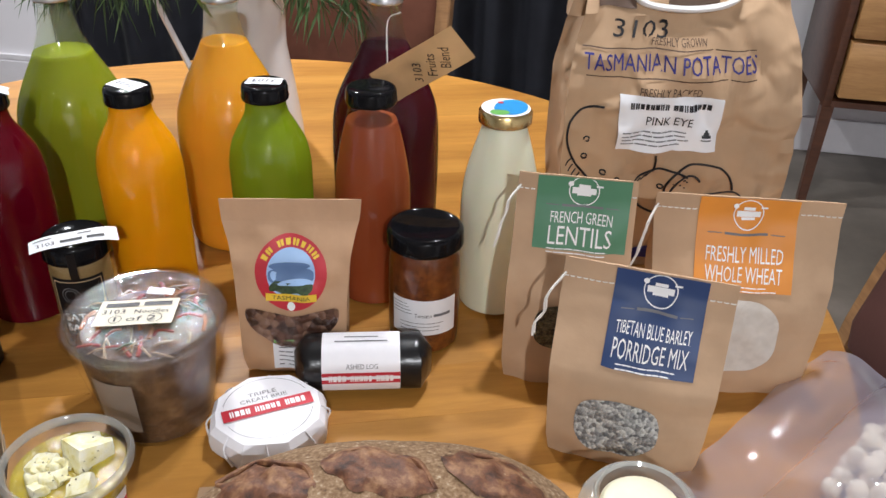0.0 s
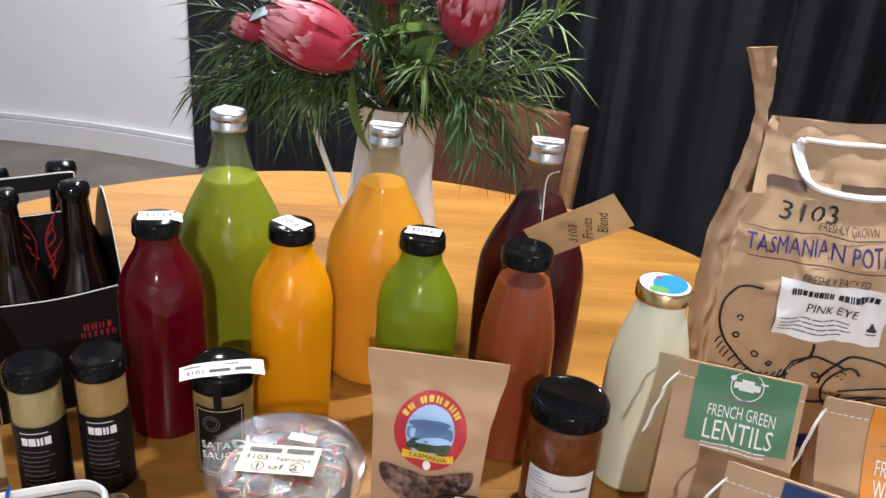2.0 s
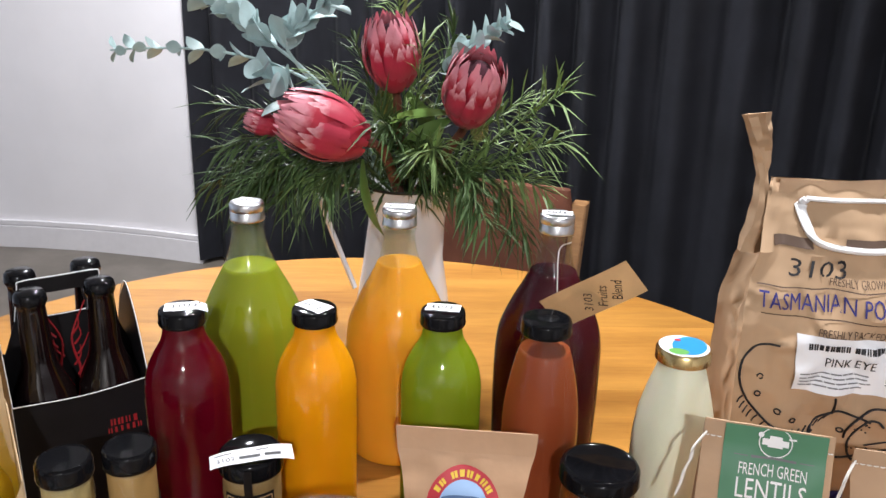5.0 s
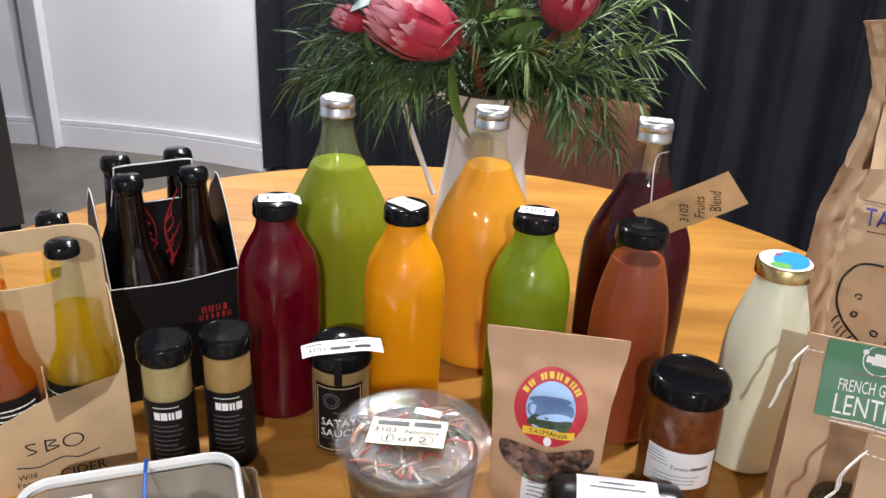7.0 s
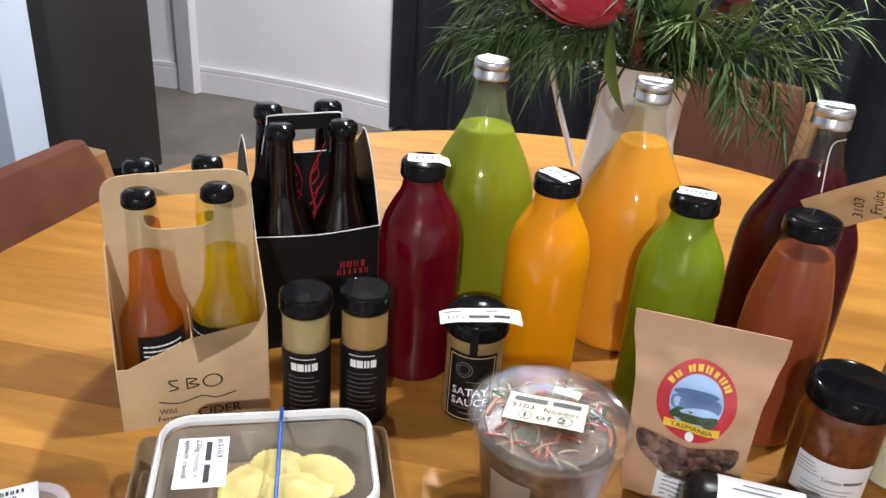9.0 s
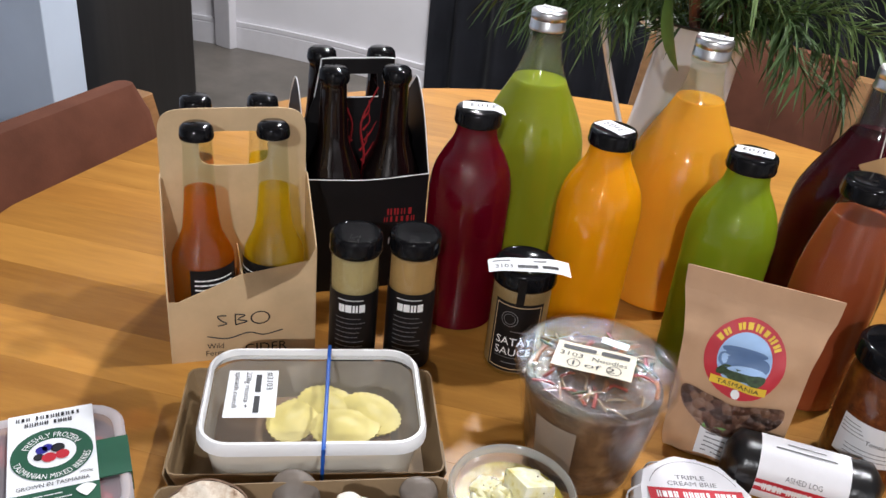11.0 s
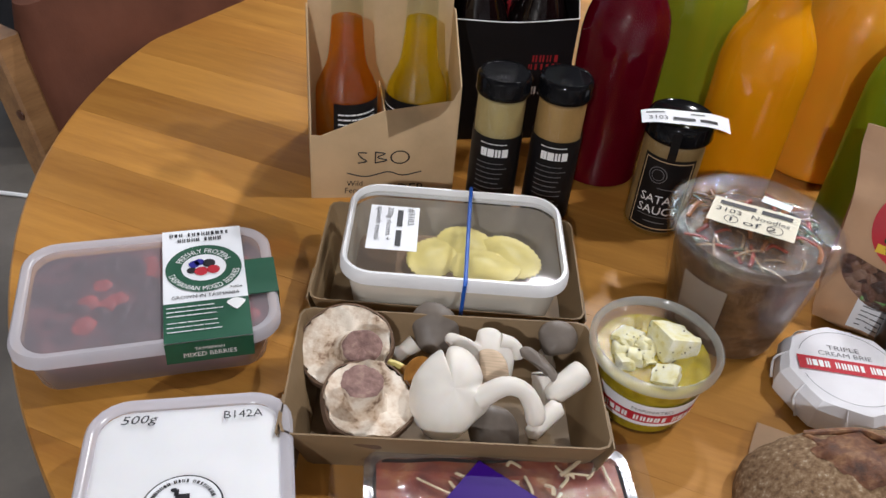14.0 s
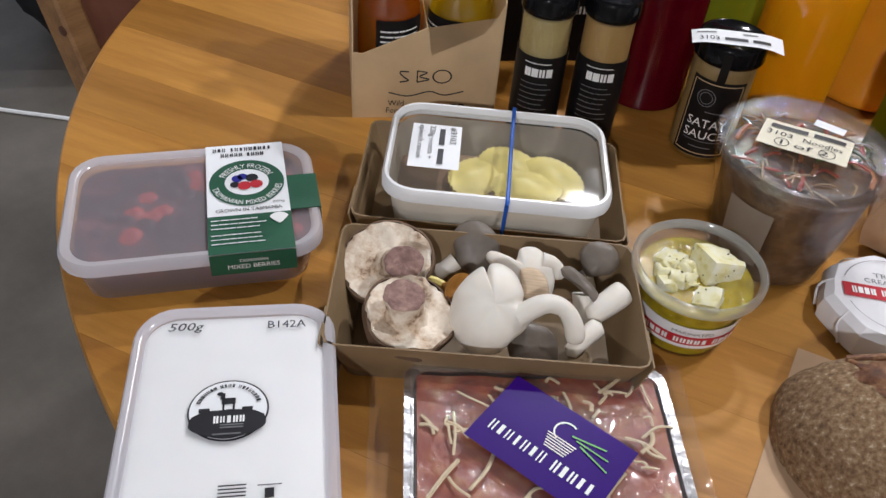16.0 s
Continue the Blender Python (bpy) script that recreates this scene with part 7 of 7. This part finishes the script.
def bract_mat(name, low, high, tip):
    m, nt, b = nodes_of(name)
    tc, sp, mr = nt.nodes.new("ShaderNodeTexCoord"), nt.nodes.new("ShaderNodeSeparateXYZ"), nt.nodes.new("ShaderNodeMapRange")
    nt.links.new(tc.outputs["Object"], sp.inputs[0])
    nt.links.new(sp.outputs[2], mr.inputs[0])
    mr.inputs[2].default_value = 0.066
    nz = noise_tex(nt, tc.outputs["Object"], 120)
    ad = nt.nodes.new("ShaderNodeMath")
    ad.operation, ad.inputs[1].default_value = "MULTIPLY_ADD", 0.25
    nt.links.new(nz.outputs[0], ad.inputs[0])
    nt.links.new(mr.outputs[0], ad.inputs[2])
    nt.links.new(ramp(nt, ad.outputs[0], [(0.1, low), (0.82, high), (1.02 - 0.02, tip)]), b.inputs["Base Color"])
    b.inputs["Roughness"].default_value, b.inputs["Sheen Weight"].default_value = 0.55, 0.08
    return m


M_BRACT = bract_mat("pink_protea_bract", (0.40, 0.015, 0.04), (0.40, 0.008, 0.030), (0.66, 0.25, 0.30))
M_BRACTPALE = bract_mat("pale_pink_bract", (0.50, 0.05, 0.08), (0.44, 0.016, 0.05), (0.76, 0.42, 0.46))
M_CONE = mat("dark_protea_centre", (0.055, 0.012, 0.022), 0.9, var=0.4, scale=120, bumps=0.8, bscale=400)
M_LEAFG = mat("green_leaf", (0.115, 0.20, 0.045), 0.42, var=0.25, scale=30)
M_STEMR = mat("reddish_stem", (0.16, 0.05, 0.03), 0.6)
M_GUM = mat("blue_grey_gum_leaf", (0.38, 0.50, 0.50), 0.5, var=0.22, scale=22)
M_NEEDLE = mat("dark_green_needles", (0.055, 0.10, 0.030), 0.5, var=0.4, scale=15)
M_NEEDLE2 = mat("fresh_green_needles", (0.17, 0.26, 0.085), 0.5, var=0.3, scale=15)


def bract_mesh(ln, w, material):
    bm = bmesh.new()
    V = []
    for j in range(7):
        t = j / 6
        ww = w * (0.45 + 1.15 * t - 1.25 * t ** 3) * (1 if j < 6 else 0.3)
        bulge = 0.15 * ln * math.sin(t * math.pi * 0.9) - 0.05 * ln * t ** 3
        V.append([bm.verts.new((u * ww / 2, -bulge + 0.12 * ww * u * u, t * ln)) for u in (-1, 0, 1)])
    for a, b in zip(V, V[1:]):
        for i in range(2):
            bm.faces.new((a[i], a[i + 1], b[i + 1], b[i]))
    return mesh_of(bm, "bract", material, 80)


BR = [bract_mesh(0.070, 0.0135, M_BRACT), bract_mesh(0.060, 0.0135, M_BRACTPALE), bract_mesh(0.040, 0.013, M_BRACT)]


def leaf_mesh(ln, w, material, name="leaf", fold=0.15):
    bm = bmesh.new()
    V = []
    for j in range(8):
        t = j / 7
        ww = w * math.sin(math.pi * min(1, 0.06 + 0.93 * t)) ** 0.8
        V.append([bm.verts.new((u * ww / 2, t * ln, fold * ww * abs(u) + 0.10 * ln * math.sin(t * 2.4))) for u in (-1, 0, 1)])
    for a, b in zip(V, V[1:]):
        for i in range(2):
            bm.faces.new((a[i], a[i + 1], b[i + 1], b[i]))
    return mesh_of(bm, name, material, 80)


def aim(p, d, spin=0.0):
    """A pose at p whose z points along d."""
    return Matrix.Translation(p) @ Vector(d).to_track_quat("Z", "Y").to_matrix().to_4x4() @ pose(0, 0, 0, 0, 0, spin)


LEAFM = leaf_mesh(0.080, 0.025, M_LEAFG)
JUGTOP = Vector((-0.045, 1.262, T + 0.225))


def protea(p, d, label, k=1.0, leaves=()):
    m = aim(Vector(p), d)
    f = thing("protea_flower", m @ Matrix.Scale(k, 4), label, "flower", "proteas in the jug")
    part("flower_base", lathe([(0.004, -0.012), (0.013, -0.004), (0.020, 0.008), (0.022, 0.02), (0.012, 0.03)], 20), M_BRACT, f, smooth=60)
    part("flower_centre", lathe([(0.012, 0.015), (0.021, 0.035), (0.022, 0.052), (0.014, 0.066), (0.002, 0.072)], 20), M_CONE, f, "dark furry centre", smooth=60)
    rnd = random.Random(int(1000 * p[0]) + 5)
    for me, n, r, z, op, ph in ((BR[0], 17, 0.017, 0.012, -2, 0), (BR[0], 18, 0.019, 0.008, 4, 11), (BR[1], 18, 0.020, 0.002, 8, 5), (BR[1], 17, 0.0195, -0.003, 11, 16), (BR[2], 17, 0.018, -0.006, 12, 3), (BR[2], 15, 0.017, -0.010, 15, 20)):
        for i in range(n):
            a = 360 * i / n + ph + rnd.uniform(-4, 4)
            part("bract", me, None, f, at=pose(0, 0, 0, 0, 0, a) @ pose(0, -r, z, op + rnd.uniform(-4, 4), rnd.uniform(-4, 4), 0))
    back = m.inverted() @ JUGTOP / k
    part("stem", tube([(0, 0, -0.008), (0, 0, -0.03), back * 0.6 + Vector((0, 0, -0.01)), back], 0.0055, 8), M_STEMR, f)
    for way, lean, size in leaves:
        w = m.to_3x3().inverted() @ Vector(way)
        part("leaf", LEAFM, None, f, at=pose(0, 0, 0, 0, 0, math.degrees(math.atan2(w.x, -w.y))) @ pose(0, -0.017, -0.014, -lean, 0, 180) @ Matrix.Scale(size, 4), label="green leathery leaf")


protea((-0.066, 1.130, T + 0.346), (-0.72, -0.50, 0.36), "large pink protea bloom with a dark centre", 1.25, (((0.5, 0.2, 1), 66, 1.2), ((0.3, -0.3, -1), 35, 1.0), ((-0.2, 0.9, 0.1), 50, 1.0)))
protea((-0.046, 1.215, T + 0.410), (0.02, -0.35, 0.92), "pink protea bloom standing upright", 1.08, (((1, -0.35, 0), 66, 1.15), ((-0.7, 0.7, 0), 72, 1.3), ((0.6, 0.8, 0), 64, 1.1)))
protea((0.062, 1.190, T + 0.379), (0.30, -0.48, 0.78), "pink protea bloom with silvery bract tips", 1.12, (((-1, -0.5, 0), 58, 1.2), ((0.2, 0.9, 0.3), 70, 1.2), ((-0.4, 0.9, 0), 56, 1.1)))
protea((-0.190, 1.150, T + 0.345), (-0.75, -0.3, 0.30), "small closed pink protea bud", 0.5, (((0, 0.3, 1), 60, 1.3), ((0.6, -0.5, -0.6), 40, 1.1), ((-0.2, 0.9, 0), 45, 1.4)))

GUM = [leaf_mesh(0.046, 0.036, M_GUM, "gum_leaf", 0.08), leaf_mesh(0.034, 0.030, M_GUM, "gum_leaf", 0.10)]


def gum_spray(pts, label, n=11, size=1.0, edge=False):
    C = soft_curve([JUGTOP] + [Vector(p) for p in pts], 8)
    g = thing("eucalyptus_stem", Matrix.Translation(JUGTOP), label, "foliage", "eucalyptus stems in the jug")
    part("stem", tube([p - JUGTOP for p in C[::4]] + [C[-1] - JUGTOP], (0.003, 0.0012), 6), M_GUM, g)
    rnd = random.Random(n + int(pts[-1][0] * 100))
    start = int(len(C) * 0.38)
    for k in range(n):
        i = start + int((len(C) - 2 - start) * k / (n - 1))
        d = (C[i + 1] - C[i]).normalized()
        for side in (0, 180):
            sp = rnd.uniform(-25, 25) + 90 * (k % 2) + side
            part("leaf", GUM[k % 2], None, g, at=Matrix.Translation(-JUGTOP) @ aim(C[i], d, sp) @ pose(0, 0, 0, 62 - 40 * (k / n) + rnd.uniform(-12, 12), rnd.uniform(-20, 20), 0) @ Matrix.Scale(size * (1.05 - 0.45 * k / n), 4))


gum_spray([(-0.14, 1.22, 1.13), (-0.22, 1.20, 1.20), (-0.265, 1.20, 1.234), (-0.324, 1.20, 1.262), (-0.40, 1.20, 1.305)], "blue-grey eucalyptus stem with round leaves", 17, 1.05)
gum_spray([(-0.15, 1.23, 1.13), (-0.27, 1.20, 1.180), (-0.404, 1.20, 1.181), (-0.475, 1.20, 1.174)], "blue-grey eucalyptus stem reaching sideways", 11, 0.72)
gum_spray([(-0.15, 1.22, 1.13), (-0.195, 1.20, 1.20), (-0.131, 1.20, 1.256), (-0.065, 1.20, 1.301), (-0.01, 1.19, 1.345)], "blue-grey eucalyptus stem rising above the proteas", 18, 1.05)
gum_spray([(0.0, 1.26, 1.13), (0.042, 1.21, 1.192), (0.078, 1.20, 1.222), (0.108, 1.20, 1.242)], "small blue-grey eucalyptus sprig", 11, 0.85)
gum_spray([(-0.11, 1.19, 1.09), (-0.165, 1.15, 1.14), (-0.192, 1.12, 1.172)], "short eucalyptus sprig with rounded leaves", 6, 1.35)


def needle_spray(end, mid, label, seed, n=60, ln=0.07, fresh=False):
    P = [JUGTOP, Vector(mid), Vector(end)]
    C = soft_curve(P, 14)
    g = thing("grevillea_branch", Matrix.Translation(JUGTOP), label, "foliage", "fine-leaved branches in the jug")
    part("stem", tube([p - JUGTOP for p in C[::4]] + [C[-1] - JUGTOP], (0.0022, 0.0007), 5), M_NEEDLE, g)
    rnd = random.Random(seed)
    bm = bmesh.new()
    for k in range(n):
        i = 3 + int((len(C) - 5) * (k / n) ** 0.85)
        d = (C[i + 1] - C[i]).normalized()
        side = Vector((rnd.gauss(0, 1), rnd.gauss(0, 1), rnd.gauss(0, 1)))
        side = (side - d * side.dot(d)).normalized()
        v = (d * rnd.uniform(0.5, 1.2) + side * rnd.uniform(0.5, 1.0)).normalized()
        L = ln * rnd.uniform(0.5, 1.25)
        w = rnd.uniform(0.0013, 0.0026)
        a = v.cross(Vector((0.3, 0.2, 1))).normalized() * w
        p0 = C[i] - JUGTOP
        droop = Vector((0, 0, -1)) * L * rnd.uniform(0.1, 0.45)
        c1, c2 = p0 + v * L * 0.5 + droop * 0.2, p0 + v * L + droop
        up = a.cross(v).normalized() * w * 0.5
        vs = [bm.verts.new(q) for q in (p0 - a * 0.4, p0 + a * 0.4, c1 + a, c1 - a, c1 + up, c2)]
        bm.faces.new((vs[0], vs[1], vs[4]))
        bm.faces.new((vs[1], vs[2], vs[4]))
        bm.faces.new((vs[0], vs[4], vs[3]))
        bm.faces.new((vs[3], vs[4], vs[5]))
        bm.faces.new((vs[4], vs[2], vs[5]))
    tagged(part("needle_leaves", bm, M_NEEDLE2 if fresh else M_NEEDLE, g, smooth=0), kind="stuff")


rnd = random.Random(3)
SPRAYS = [((-0.29, 1.13, 1.01), (-0.18, 1.18, 1.06)), ((-0.26, 1.11, 1.07), (-0.16, 1.17, 1.08)), ((-0.21, 1.11, 1.02), (-0.17, 1.16, 1.04)), ((-0.17, 1.12, 1.00), (-0.14, 1.17, 1.05)),
          ((-0.13, 1.14, 1.02), (-0.13, 1.18, 1.04)), ((-0.29, 1.16, 1.12), (-0.15, 1.20, 1.09)), ((-0.23, 1.09, 1.02), (-0.14, 1.16, 1.07)), ((-0.21, 1.10, 1.01), (-0.13, 1.16, 1.06)),
          ((0.20, 1.16, 1.18), (0.08, 1.20, 1.08)), ((0.20, 1.15, 1.12), (0.09, 1.20, 1.06)), ((0.17, 1.12, 0.99), (0.09, 1.18, 1.05)), ((0.19, 1.14, 1.05), (0.08, 1.18, 1.06)), ((0.13, 1.10, 1.00), (0.05, 1.17, 1.05)),
          ((0.14, 1.2, 1.16), (0.05, 1.22, 1.08)), ((0.02, 1.13, 1.08), (-0.01, 1.19, 1.06)), ((0.05, 1.11, 1.10), (0.01, 1.18, 1.07)), ((-0.03, 1.12, 1.13), (-0.03, 1.19, 1.08)), ((0.0, 1.2, 1.22), (-0.02, 1.22, 1.10)),
          ((-0.10, 1.2, 1.22), (-0.07, 1.23, 1.10)), ((-0.13, 1.18, 1.17), (-0.09, 1.21, 1.09)), ((0.10, 1.13, 1.04), (0.05, 1.18, 1.06)), ((-0.06, 1.26, 1.28), (-0.05, 1.26, 1.14)), ((0.03, 1.24, 1.24), (0.0, 1.25, 1.12)), ((-0.10, 1.10, 1.03), (-0.08, 1.16, 1.06))]
for i, (e, m) in enumerate(SPRAYS):
    needle_spray(e, m, "feathery dark green branch with needle-like leaves" if i not in (4, 8, 9, 11, 13, 15, 17, 19, 21) else "feathery fresh green branch with needle-like leaves", i, 92, 0.062, i in (4, 8, 9, 11, 13, 15, 17, 19, 21))
